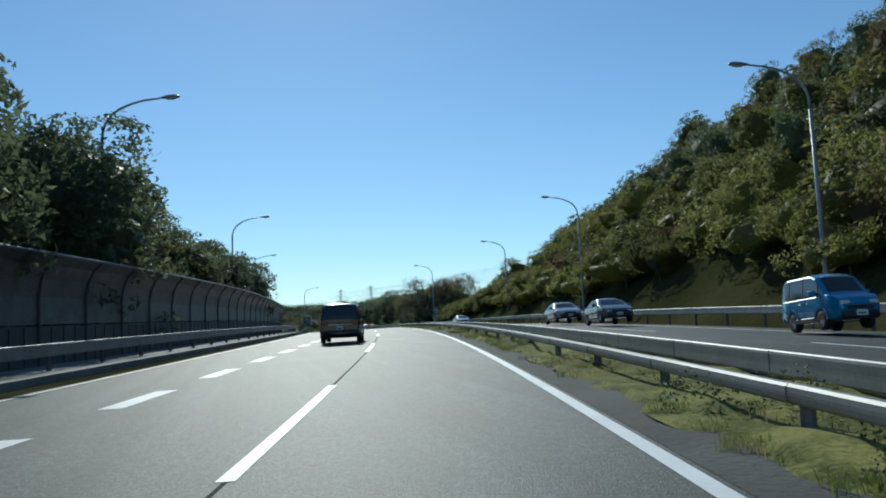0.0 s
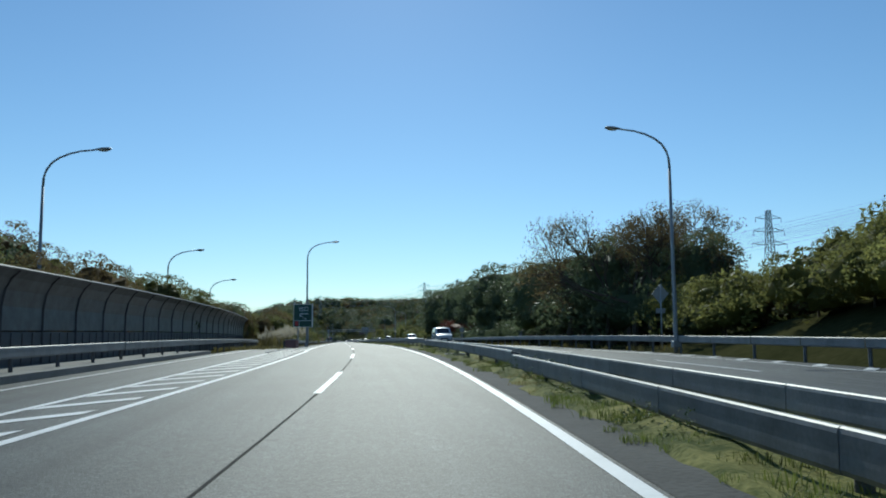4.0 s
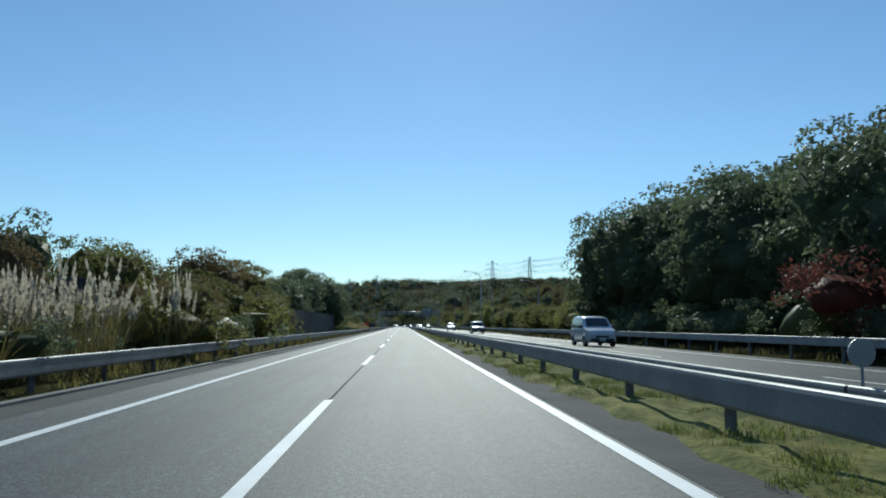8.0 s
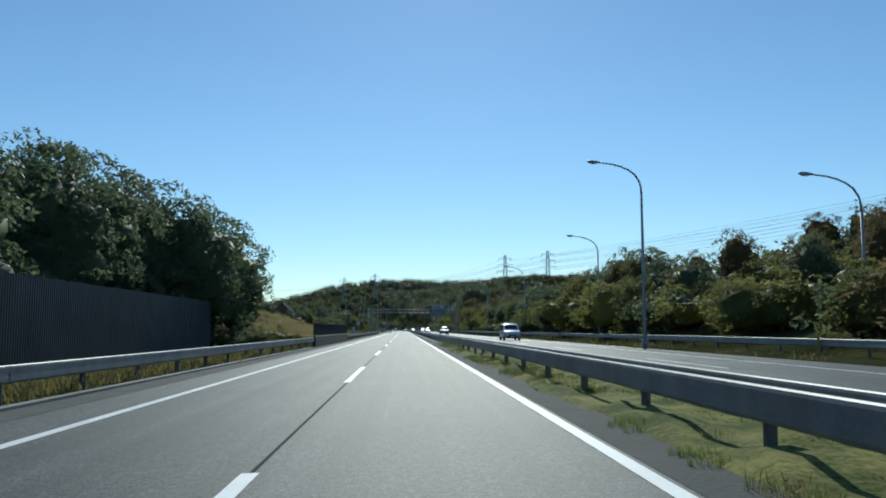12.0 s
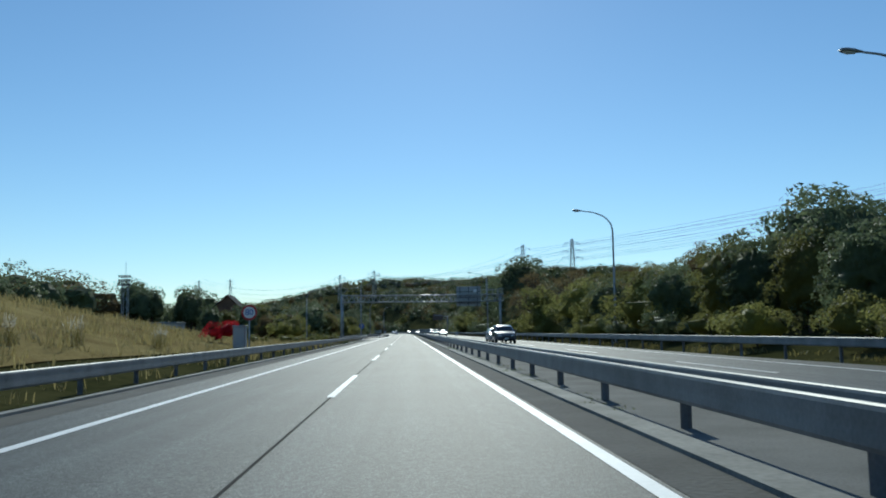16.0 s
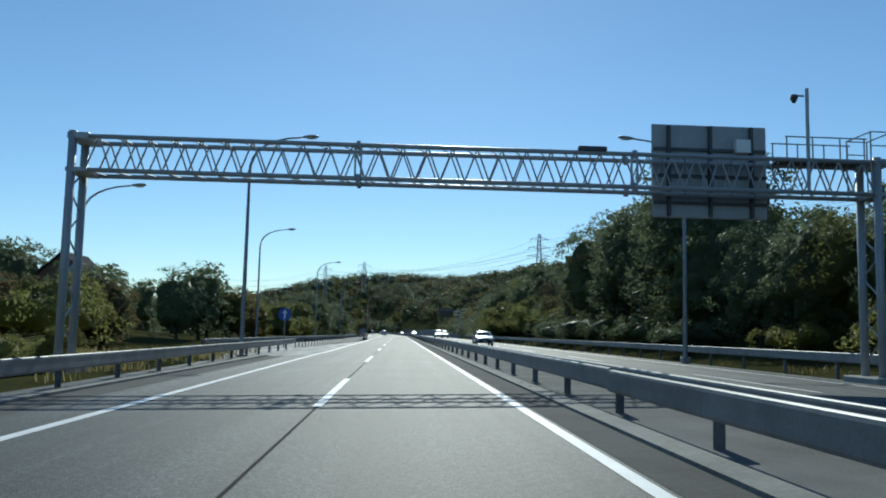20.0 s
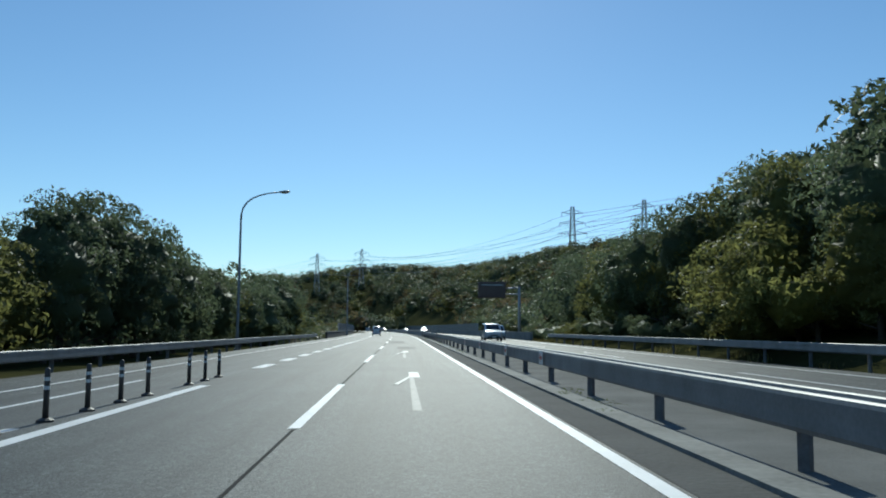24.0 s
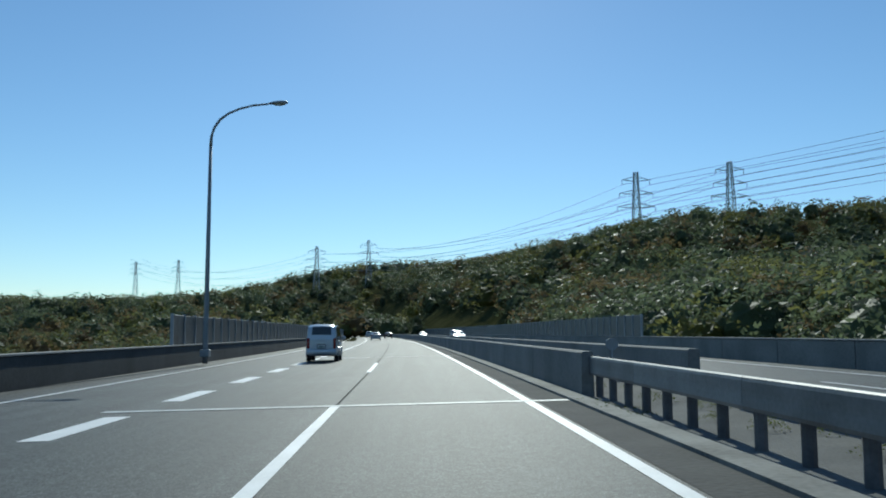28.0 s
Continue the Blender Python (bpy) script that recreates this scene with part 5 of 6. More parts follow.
def car(shape, colour, s, d, label, oncoming=False, name="car", cat="car", two_tone=None):
    sh = Shell(shape)
    L, hw, belt, H = sh.L, sh.hw, sh.belt, sh.H
    g = thing(name, turned(s, d, float(fall(d)), 180 if oncoming else 0), label, cat, "vehicles on the motorway")
    P = paint(*colour)
    part("body", sh.body(P), g)
    part("windscreen", sh.over_top(sh.screen[0], sh.screen[1], 0.1, 0.006, CAR_GLASS, "windscreen"), g, None, "dark windscreen")
    part("rear_window", sh.over_top(sh.rear[0], sh.rear[1], 0.14, 0.006, CAR_GLASS, "rear_window"), g, None, "dark rear window")
    if two_tone:
        part("roof", sh.over_top(sh.rear[1] + 0.12, sh.screen[0] - 0.06, 0.0, 0.006, two_tone, "roof"), g, None, "pale roof")
    for sx in (1, -1):
        for y0, y1 in sh.sides:
            part("side_window", sh.side_pane(y0, y1, sx, CAR_GLASS), g, None, "dark side window")
        part("window_frame", sh.side_pane(sh.sides[0][0] - 0.06, sh.sides[-1][1] + 0.1, sx, PLASTIC, -0.01, 0.9, "window_frame"), g, Matrix.Translation((-0.004 * sx, 0, 0)))
        part("belt_trim", Build().tube([(sx * (sh.half(y) - 0.004), y, belt + 0.0) for y in np.linspace(sh.sides[0][0], sh.sides[-1][1] + 0.15, 6)], 0.014, 5).mesh("belt_trim", RIM), g, None, "bright trim line")
        part("sill", Build().box(sx * hw - 0.03, sx * hw + 0.012, 0.9, L - 1.0, 0.25, 0.4, 0.015).mesh("sill", PLASTIC), g)
        for y in (sh.sides[1][1] - 0.12, sh.sides[2][1] - 0.55):
            part("door_handle", Build().box(sx * (hw + 0.004) - 0.012, sx * (hw + 0.004) + 0.012, y - 0.11, y, belt - 0.16, belt - 0.125, 0.006).mesh("door_handle", P), g)
        for y in (sh.sides[1][0] - 0.04, sh.sides[2][0] - 0.04, sh.sides[2][1] + 0.16):
            part("door_gap", Build().box(sx * (hw + 0.001) - 0.004, sx * (hw + 0.001) + 0.004, y - 0.006, y + 0.006, 0.42, belt - 0.03).mesh("door_gap", PLASTIC), g)
        mx = sx * (hw + 0.1)
        part("mirror", Build().box(mx - 0.11, mx + 0.11, sh.screen[1] - 0.42, sh.screen[1] - 0.3, belt + 0.02, belt + 0.2, 0.035).mesh("mirror", PLASTIC if shape == "van" else P), g)
        tz = (belt - 0.2, belt + 0.02) if shape in ("van", "sedan") else (0.62, belt + 0.12)
        tail = 0.26 if shape in ("van", "sedan") else 0.13
        x0, x1 = sorted((sx * (hw * 0.91 - tail), sx * hw * 0.91))
        part("tail_lamp", Build().box(x0, x1, -0.02, 0.12, tz[0], tz[1], 0.018).mesh("tail_lamp", LAMP_RED), g, None, "red tail lamp")
        x0, x1 = sorted((sx * (hw * 0.78 - 0.3), sx * hw * 0.78))
        hz = sh.top(L - 0.12) - 0.14
        part("head_lamp", Build().box(x0, x1, L - 0.16, L - 0.005, hz - 0.06, hz + 0.07, 0.03).mesh("head_lamp", LAMP_CLEAR), g, None, "clear head lamp")
    r = {"van": 0.35, "suv": 0.35, "kei": 0.29, "sedan": 0.33}[shape]
    for yy in (0.8, L - 0.85):
        for sx in (1, -1):
            w = part("wheel", WHEELS[r][0], g, Matrix.Translation((sx * (hw - 0.19), yy, r)) @ (Matrix() if sx > 0 else Matrix.Rotation(math.pi, 4, "Z")))
            part("rim", WHEELS[r][1], w)
            part("brake_disc", WHEELS[r][2], w)
            n = 16
            arch = [(sx * (hw + 0.008), yy + (r + 0.07) * math.cos(math.pi * i / n), 0.3 + (r + 0.06) * math.sin(math.pi * i / n)) for i in range(n + 1)]
            part("wheel_arch", Build().add(arch, [tuple(range(n + 1))]).mesh("wheel_arch", PLASTIC), g)
            lip = [(sx * (hw + 0.008), yy + (r + 0.09) * math.cos(math.pi * i / n), 0.3 + (r + 0.08) * math.sin(math.pi * i / n)) for i in range(n + 1)]
            part("arch_lip", Build().tube(lip, 0.02, 5).mesh("arch_lip", P), g)
    part("rear_bumper", Build().box(-hw * 0.93, hw * 0.93, -0.06, 0.14, 0.34, 0.62, 0.06).mesh("rear_bumper", P, True), g)
    part("front_bumper", Build().box(-hw * 0.76, hw * 0.76, L - 0.12, L + 0.05, 0.27, 0.52, 0.06).mesh("front_bumper", PLASTIC, True), g)
    part("grille", Build().box(-0.4, 0.4, L - 0.06, L + 0.02, 0.54, 0.66, 0.015).mesh("grille", PLASTIC), g)
    for y0, y1, z0 in ((-0.076, -0.062, 0.64), (L + 0.052, L + 0.064, 0.36)):
        pl = part("number_plate", Build().box(-0.165, 0.165, y0, y1, z0, z0 + 0.165, 0.004).mesh("number_plate", PLATE), g)
        part("plate_bar", Build().box(-0.11, 0.12, y0 - 0.003, y1 + 0.003, z0 + 0.035, z0 + 0.09).mesh("plate_bar", PLATE_BAR), pl)
    part("plate_holder", Build().box(-0.19, 0.19, -0.06, 0.03, 0.62, 0.83, 0.01).mesh("plate_holder", PLASTIC), g)
    part("rear_wiper", Build().tube([(0.02, 0.03, belt + 0.1), (-0.4, 0.05, belt + 0.16)], 0.012, 5).mesh("rear_wiper", PLASTIC), g)
    if shape == "van":
        part("tailgate_strip", Build().box(-hw * 0.6, hw * 0.6, -0.02, 0.02, belt - 0.21, belt - 0.165, 0.008).mesh("tailgate_strip", RIM), g, None, "bright strip")
        part("tailgate_lamp_bar", Build().box(-hw * 0.6, hw * 0.6, -0.016, 0.02, belt - 0.16, belt - 0.07, 0.008).mesh("tailgate_lamp_bar", LAMP_RED), g, None, "red lamp bar")
    return g


WHITE, SILVER, GREY = ("white", (0.62, 0.64, 0.66)), ("silver", (0.42, 0.44, 0.47)), ("grey", (0.14, 0.15, 0.17))
BLACK, BLUE, PALE = ("black", (0.012, 0.013, 0.016)), ("blue", (0.02, 0.22, 0.42)), ("pale_blue", (0.38, 0.50, 0.58))
car("van", BLACK, 37.9, -2.75, "black boxy minivan with a red tail lamp bar")
car("kei", WHITE, 797.5, -3.85, "small silver tall-bodied car in the slow lane")
car("sedan", SILVER, 905, -2.9, "silver saloon car far ahead in the lane")
car("sedan", BLACK, 950, 0.6, "dark saloon car far ahead in the lane")
car("van", WHITE, 1010, -2.6, "white van far ahead in the lane")
car("kei", BLUE, 27.0, 13.0, "bright blue boxy small car with a pale roof", True, two_tone=paint("pale", (0.6, 0.66, 0.68)))
car("sedan", GREY, 49, 11.9, "dark grey saloon car in the oncoming lane", True)
car("sedan", SILVER, 60, 11.8, "silver saloon car in the oncoming lane", True)
car("sedan", WHITE, 126.5, 14.2, "white saloon car in the oncoming lane", True)
car("van", WHITE, 205, 8.7, "white minivan in the oncoming fast lane", True)
car("van", WHITE, 279, 11.6, "white panel van in the oncoming lane", True, name="van", cat="van")
car("van", GREY, 350.5, 11.0, "dark grey pale-roofed van in the oncoming lane", True, name="van", cat="van", two_tone=paint("pale", (0.6, 0.66, 0.68)))
car("van", WHITE, 427, 11.6, "white minivan in the oncoming lane", True)
car("sedan", WHITE, 526, 9.2, "white saloon car in the oncoming fast lane", True)
car("suv", GREY, 519, 9.1, "dark grey estate car in the oncoming fast lane", True)
car("sedan", SILVER, 632, 8.6, "silver saloon car in the oncoming fast lane", True)
car("van", WHITE, 739, 9.3, "white minivan in the oncoming fast lane", True)
car("van", PALE, 756, 11.8, "pale blue-white minivan in the oncoming lane", True)
car("sedan", WHITE, 880, 9.0, "white saloon car far off in the oncoming lane", True)
car("suv", SILVER, 905, 11.0, "silver estate car far off in the oncoming lane", True)
car("sedan", WHITE, 958, 9.0, "white saloon car far off in the oncoming lane", True)

# ---- trees, bushes and grasses ----
BARK = mat("bark", (0.09, 0.07, 0.05), rough=0.95, vary=0.35, scale=3.0, fine=25.0, bump=0.02)
LEAVES = {
    "evergreen": mat("leaf_evergreen", (0.14, 0.17, 0.09), rough=0.5, vary=0.28, scale=0.5, fine=5.0, per_object=0.2, leaf=0.55, spec=0.14),
    "olive": mat("leaf_olive", (0.18, 0.18, 0.06), rough=0.55, vary=0.28, scale=0.5, fine=5.0, per_object=0.22, leaf=0.6, spec=0.12),
    "autumn": mat("leaf_autumn", (0.19, 0.125, 0.06), rough=0.7, vary=0.32, scale=0.5, fine=5.0, per_object=0.22, leaf=0.58, color2=(0.22, 0.18, 0.085), spec=0.15),
    "red": mat("leaf_red", (0.40, 0.02, 0.03), rough=0.6, vary=0.4, scale=1.0, fine=6.0, leaf=0.5, spec=0.12),
    "maple": mat("leaf_maple", (0.16, 0.06, 0.045), rough=0.6, vary=0.4, scale=0.8, fine=6.0, leaf=0.5, spec=0.12),
    "cedar": mat("leaf_cedar", (0.08, 0.1, 0.055), rough=0.7, vary=0.4, scale=0.8, fine=6.0, per_object=0.2, leaf=0.45, spec=0.12),
    "vine": mat("leaf_vine", (0.23, 0.23, 0.075), rough=0.55, vary=0.4, scale=0.5, fine=6.0, per_object=0.2, leaf=0.62, spec=0.12),
}
PLUME = mat("grass_plume", (0.52, 0.47, 0.36), rough=0.9, vary=0.25, scale=2.0, fine=20.0, leaf=0.5)
BLADE = mat("grass_blade", (0.22, 0.19, 0.07), rough=0.8, vary=0.4, scale=1.0, fine=9.0, leaf=0.4)
STRAW = mat("straw", (0.3, 0.25, 0.11), rough=0.85, vary=0.35, scale=1.0, fine=9.0, leaf=0.5)
WEED = mat("weed_green", (0.15, 0.18, 0.045), rough=0.65, vary=0.45, scale=0.8, fine=9.0, leaf=0.5)
WEED_DARK = mat("weed_dark", (0.085, 0.12, 0.04), rough=0.65, vary=0.45, scale=0.8, fine=9.0, leaf=0.5)


def leaf_cloud(rng, centres, radii, per, size, squash=0.85, shell=0.35):
    """Loose leaf sprays over a set of twig ends: vertices and triangles."""
    out = []
    for c, r in zip(centres, radii):
        n = int(per * (r / 1.5) ** 2) + 8
        u = rng.normal(size=(n, 3))
        u /= np.linalg.norm(u, axis=1)[:, None]
        rad = r * (1 - shell * rng.random(n) ** 2)
        out.append(leaf_cards(rng, np.array(c) + u * rad[:, None] * np.array([1, 1, squash]), u, size))
    q = np.concatenate(out)
    return q.reshape(-1, 3), np.arange(len(q) * 3).reshape(-1, 3)


def leaf_cards(rng, p, way, size):
    """One bent leaf at each place, turned roughly the way given."""
    n = len(p)
    nrm = way + rng.normal(scale=0.5, size=(n, 3))
    nrm /= np.linalg.norm(nrm, axis=1)[:, None]
    t = np.cross(nrm, rng.normal(size=(n, 3)))
    t /= np.linalg.norm(t, axis=1)[:, None]
    b = np.cross(nrm, t)
    w = size * rng.uniform(0.5, 1.4, (n, 1))
    return np.stack([p - t * w, p + b * w * 0.8 + nrm * w * 0.2, p + t * w + nrm * w * 0.35], axis=1)


def hull_reach(u, mid, centres, radii, squash):
    """How far a crown reaches from its middle each way: the outermost of its lobes."""
    stretch = np.array([1, 1, 1 / squash])
    c = (np.array(centres) - mid) * stretch
    v = u * stretch
    r = np.array(radii)[None, :] * (1 + 0.12 * np.sin(u[:, :1] * 9 + c[None, :, 0]) * np.cos(u[:, 1:2] * 8 + c[None, :, 1]) + 0.07 * np.sin(u[:, 2:3] * 17 + 3 * c[None, :, 2]))
    vv = (v * v).sum(1)[:, None]
    vc = v @ c.T
    disc_ = vc * vc - vv * ((c * c).sum(1)[None, :] - r * r)
    reach = np.where(disc_ > 0, (vc + np.sqrt(np.maximum(disc_, 0))) / vv, 0)
    return np.maximum(reach.max(1), 0.6 * np.median(r))


def crown_mesh(rng, centres, radii, leaves, size, squash=0.85, rings=14, sides=22, puffs=13, core=(0.54, 0.76)):
    """A dark inner mass and, round it, puffs of leaves on every lobe: vertices, triangles and how many belong to the mass."""
    cs, rs = np.array(centres), np.array(radii)
    flat = np.array([1, 1, squash])
    mid = np.average(cs, axis=0, weights=rs ** 2)
    T, P = np.meshgrid(np.arange(rings + 1) / rings * math.pi, np.arange(sides) / sides * 2 * math.pi, indexing="ij")
    P = P + 0.5 * (np.arange(rings + 1) % 2)[:, None] * 2 * math.pi / sides
    u = np.stack([np.sin(T) * np.cos(P), np.sin(T) * np.sin(P), np.cos(T)], axis=-1).reshape(-1, 3)
    reach = hull_reach(u, mid, cs, rs, squash) * rng.uniform(*core, len(u))
    reach[:sides], reach[-sides:] = reach[:sides].mean(), reach[-sides:].mean()
    body = mid + u * reach[:, None]
    i, j = np.meshgrid(np.arange(rings), np.arange(sides), indexing="ij")
    k0, k1 = (i * sides + j).ravel(), (i * sides + (j + 1) % sides).ravel()
    tri = np.concatenate([np.stack([k0, k0 + sides, k1], 1), np.stack([k1, k0 + sides, k1 + sides], 1)])
    pc, pr = [], []
    for c, r in zip(cs, rs):
        for q in rng.normal(size=(puffs, 3)):
            q /= np.linalg.norm(q)
            q[2] = abs(q[2]) if q[2] < -0.5 else q[2]
            p = c + q * r * 0.7 * flat
            deep = (np.linalg.norm((p - cs) / flat, axis=1) / rs).min()
            if deep > 0.36 and np.dot(p - mid, q) > 0:
                pc.append(p)
                pr.append(r * rng.uniform(0.3, 0.46))
    pc, pr = np.array(pc), np.array(pr)
    pick = rng.choice(len(pc), size=leaves, p=pr ** 2 / (pr ** 2).sum())
    out = (pc[pick] - mid) / np.linalg.norm(pc[pick] - mid, axis=1)[:, None]
    u = rng.normal(size=(leaves, 3))
    u /= np.linalg.norm(u, axis=1)[:, None]
    u = np.where(((u * out).sum(1) < -0.15)[:, None], -u, u)
    at_ = pc[pick] + u * (pr[pick] * rng.uniform(0.6, 1.0, leaves))[:, None] * flat
    cards = leaf_cards(rng, at_, 0.7 * u + 0.3 * out, size)
    v = np.concatenate([body, cards.reshape(-1, 3)])
    return v, np.concatenate([tri, np.arange(leaves * 3).reshape(-1, 3) + len(body)]), len(tri)


def fast_mesh(name, v, f, material, smooth_count=0):
    """A mesh of triangles from arrays; the first smooth_count are shaded smooth."""
    me = bpy.data.meshes.new(name)
    me.vertices.add(len(v))
    me.vertices.foreach_set("co", np.asarray(v, np.float32).ravel())
    me.loops.add(len(f) * 3)
    me.loops.foreach_set("vertex_index", np.asarray(f).ravel().astype(np.int32))
    me.polygons.add(len(f))
    me.polygons.foreach_set("loop_start", np.arange(0, len(f) * 3, 3, dtype=np.int32))
    me.polygons.foreach_set("use_smooth", (np.arange(len(f)) < smooth_count))
    me.update(calc_edges=True)
    me.materials.append(material)
    return me


def crown_lobes(rng, kind, height):
    """Where the lobes of a crown sit, for a tree of that height."""
    if kind == "bush":
        n = 11
        cs = [(rng.uniform(-1, 1) * height * 0.6, rng.uniform(-1, 1) * height * 0.6, height * rng.uniform(0.22, 0.66)) for i in range(n)]
        return cs, [height * rng.uniform(0.24, 0.36) for i in range(n)]
    if kind == "cedar":
        cs, rs = [], []
        for i in range(9):
            z = height * (0.18 + 0.8 * i / 9)
            r = height * 0.2 * (1 - i / 9.5) + 0.2
            a = i * 2.4
            cs.append((r * 0.35 * math.cos(a), r * 0.35 * math.sin(a), z))
            rs.append(r)
        return cs, rs
    cs, rs = [], []
    n = 22
    for i in range(n):
        f = i / (n - 1)
        z = height * (0.15 + 0.70 * f)
        spread = height * 0.29 * math.sqrt(max(0.05, 1 - (abs(f - 0.35) / 0.72) ** 2))
        a = i * 2.39996 + rng.uniform(-0.4, 0.4)
        rr = spread * math.sqrt(rng.uniform(0.25, 1))
        cs.append((rr * math.cos(a), rr * math.sin(a), z))
        rs.append(height * rng.uniform(0.145, 0.2))
    return cs, rs


def trunk_mesh(rng, centres, height, thick):
    b = Build()
    top = max(c[2] for c in centres)
    lean = [rng.uniform(-0.25, 0.25), rng.uniform(-0.25, 0.25)]
    pts = [(lean[0] * f * f, lean[1] * f * f, -0.5 + (top * 0.85 + 0.5) * f) for f in (0, 0.08, 0.3, 0.6, 1)]
    b.tube(pts, [thick * 1.5, thick * 1.15, thick, thick * 0.65, thick * 0.2], 7)
    for c in centres[::2]:
        z0 = max(0.3, c[2] * 0.55)
        f = z0 / (top * 0.85)
        b.tube([(lean[0] * f * f, lean[1] * f * f, z0), (c[0] * 0.5, c[1] * 0.5, (z0 + c[2]) / 2), c], [thick * 0.45, thick * 0.3, thick * 0.1], 5, False)
    return b.mesh("trunk", BARK, True)


def tree_kind(seed, kind, leaf, height=10.0, leaves=2600, size=0.1, rings=16, sides=26):
    rng = np.random.default_rng(seed)
    cs, rs = crown_lobes(rng, kind, height)
    v, f, body = crown_mesh(rng, cs, rs, leaves, size, 0.8, rings, sides)
    return trunk_mesh(rng, cs, height, height * 0.02), fast_mesh("crown", v, f, LEAVES[leaf], body), None, height


def bare_tree(seed, height=12.0, leaves=0):
    """Trunk, limbs and a fan of twigs, with a few leaves left."""
    rng = np.random.default_rng(seed)
    b = Build()
    tips = []

    def grow(p, way, length, r, level):
        q = p + way * length
        mid = (p + q) / 2 + Vector(rng.normal(scale=0.04 * length, size=3))
        b.tube([p, mid, q], [r, r * 0.82, r * 0.62], 5 if level < 2 else 3, False)
        if level >= 5:
            tips.append(q)
            return
        for i in range(2 if level == 1 else 3):
            w = (way + Vector(rng.normal(scale=0.42, size=3)) + Vector((0, 0, 0.16))).normalized()
            grow(q, w, length * rng.uniform(0.6, 0.8), r * 0.58, level + 1)

    grow(Vector((0, 0, -0.4)), Vector((0, 0, 1)), height * 0.27, height * 0.018, 0)
    v, f = leaf_cloud(rng, [tuple(t) for t in tips[::3]], [0.55] * len(tips[::3]), leaves, 0.08, 1.0, 0.9)
    return b.mesh("trunk", BARK), mesh_of("crown", v, f.tolist(), LEAVES["autumn"]), None, height


KINDS = {
    "evergreen": [tree_kind(11 + i, "round", "evergreen", 10.0, 4400, 0.15) for i in range(5)],
    "evergreen_back": [tree_kind(16 + i, "round", "evergreen", 10.0, 1500, 0.24, 9, 14) for i in range(3)],
    "olive": [tree_kind(31 + i, "round", "olive", 8.0, 3200, 0.13) for i in range(3)],
    "autumn": [tree_kind(41 + i, "round", "autumn", 8.0, 3000, 0.13) for i in range(2)],
    "cedar": [tree_kind(51 + i, "cedar", "cedar", 11.0, 2200, 0.14) for i in range(2)],
    "bush": [tree_kind(61 + i, "bush", "olive", 3.0, 2600, 0.075, 9, 14) for i in range(3)],
    "vine": [tree_kind(71 + i, "bush", "vine", 4.0, 2600, 0.105, 9, 14) for i in range(3)],
    "dark_bush": [tree_kind(76 + i, "bush", "evergreen", 3.5, 2000, 0.085, 9, 14) for i in range(2)],
    "maple": [tree_kind(85, "bush", "maple", 5.0, 2600, 0.11, 9, 14)],
    "red": [tree_kind(81, "bush", "red", 2.2, 2400, 0.065, 9, 14)],
    "bare": [bare_tree(91, 13.0, 40), bare_tree(92, 13.0, 50)],
    "brown": [bare_tree(95, 12.0, 190)],
}
WORDS = {
    "evergreen_back": ("evergreen_tree", "dark evergreen tree in the second row", "tree"),
    "evergreen": ("evergreen_tree", "dense dark evergreen tree with a lumpy rounded crown", "tree"),
    "olive": ("broadleaf_tree", "olive-green broadleaf tree with sunlit yellowish tips", "tree"),
    "autumn": ("autumn_tree", "broadleaf tree with rusty brown autumn leaves", "tree"),
    "cedar": ("cedar_tree", "slender dark conical cedar tree on the slope", "tree"),
    "bush": ("bush", "low olive-green bush with small leaves", "bush"),
    "vine": ("vine_thicket", "yellow-green thicket overgrown with vines", "bush"),
    "dark_bush": ("evergreen_bush", "dense dark evergreen bush behind the guardrail", "bush"),
    "maple": ("maple_tree", "low maple with dull red-brown autumn leaves", "tree"),
    "red": ("red_shrub", "low shrub with bright red autumn leaves", "bush"),
    "bare": ("bare_tree", "tall leafless tree with fine grey-brown twigs", "tree"),
    "brown": ("thin_tree", "half-bare tree with thin pale brown foliage", "tree"),
}
trng = random.Random(7)


def plant(kind, s, d, height, sink=0.25):
    proto = trng.choice(KINDS["evergreen_back" if kind == "evergreen" and (d > 26 or d < -20.5) else kind])
    name, label, cat = WORDS[kind]
    sc = 0.98 * height / proto[3]
    wide = sc * trng.uniform(0.92, 1.18)
    m = turned(s, d, land_z(s, d) - sink, trng.uniform(0, 360), tilt=False) @ Matrix.Diagonal((wide, wide, sc, 1))
    tree = thing(name, m, label, cat, cat + " rows beside the motorway")
    part("trunk", proto[0], tree)
    part("crown", proto[1], tree)
    return tree


def row(s0, s1, d0, d1, count, heights, kinds):
    """count plants spread over a strip; heights at its start and end, of the mixed kinds."""
    for i in range(count):
        f = (i + trng.uniform(0.15, 0.85)) / count
        h = (heights[0] + (heights[1] - heights[0]) * f) * trng.uniform(0.85, 1.12)
        plant(trng.choice(kinds), s0 + (s1 - s0) * f, trng.uniform(d0, d1), h)


EV, OL, AU = "evergreen", "olive", "autumn"
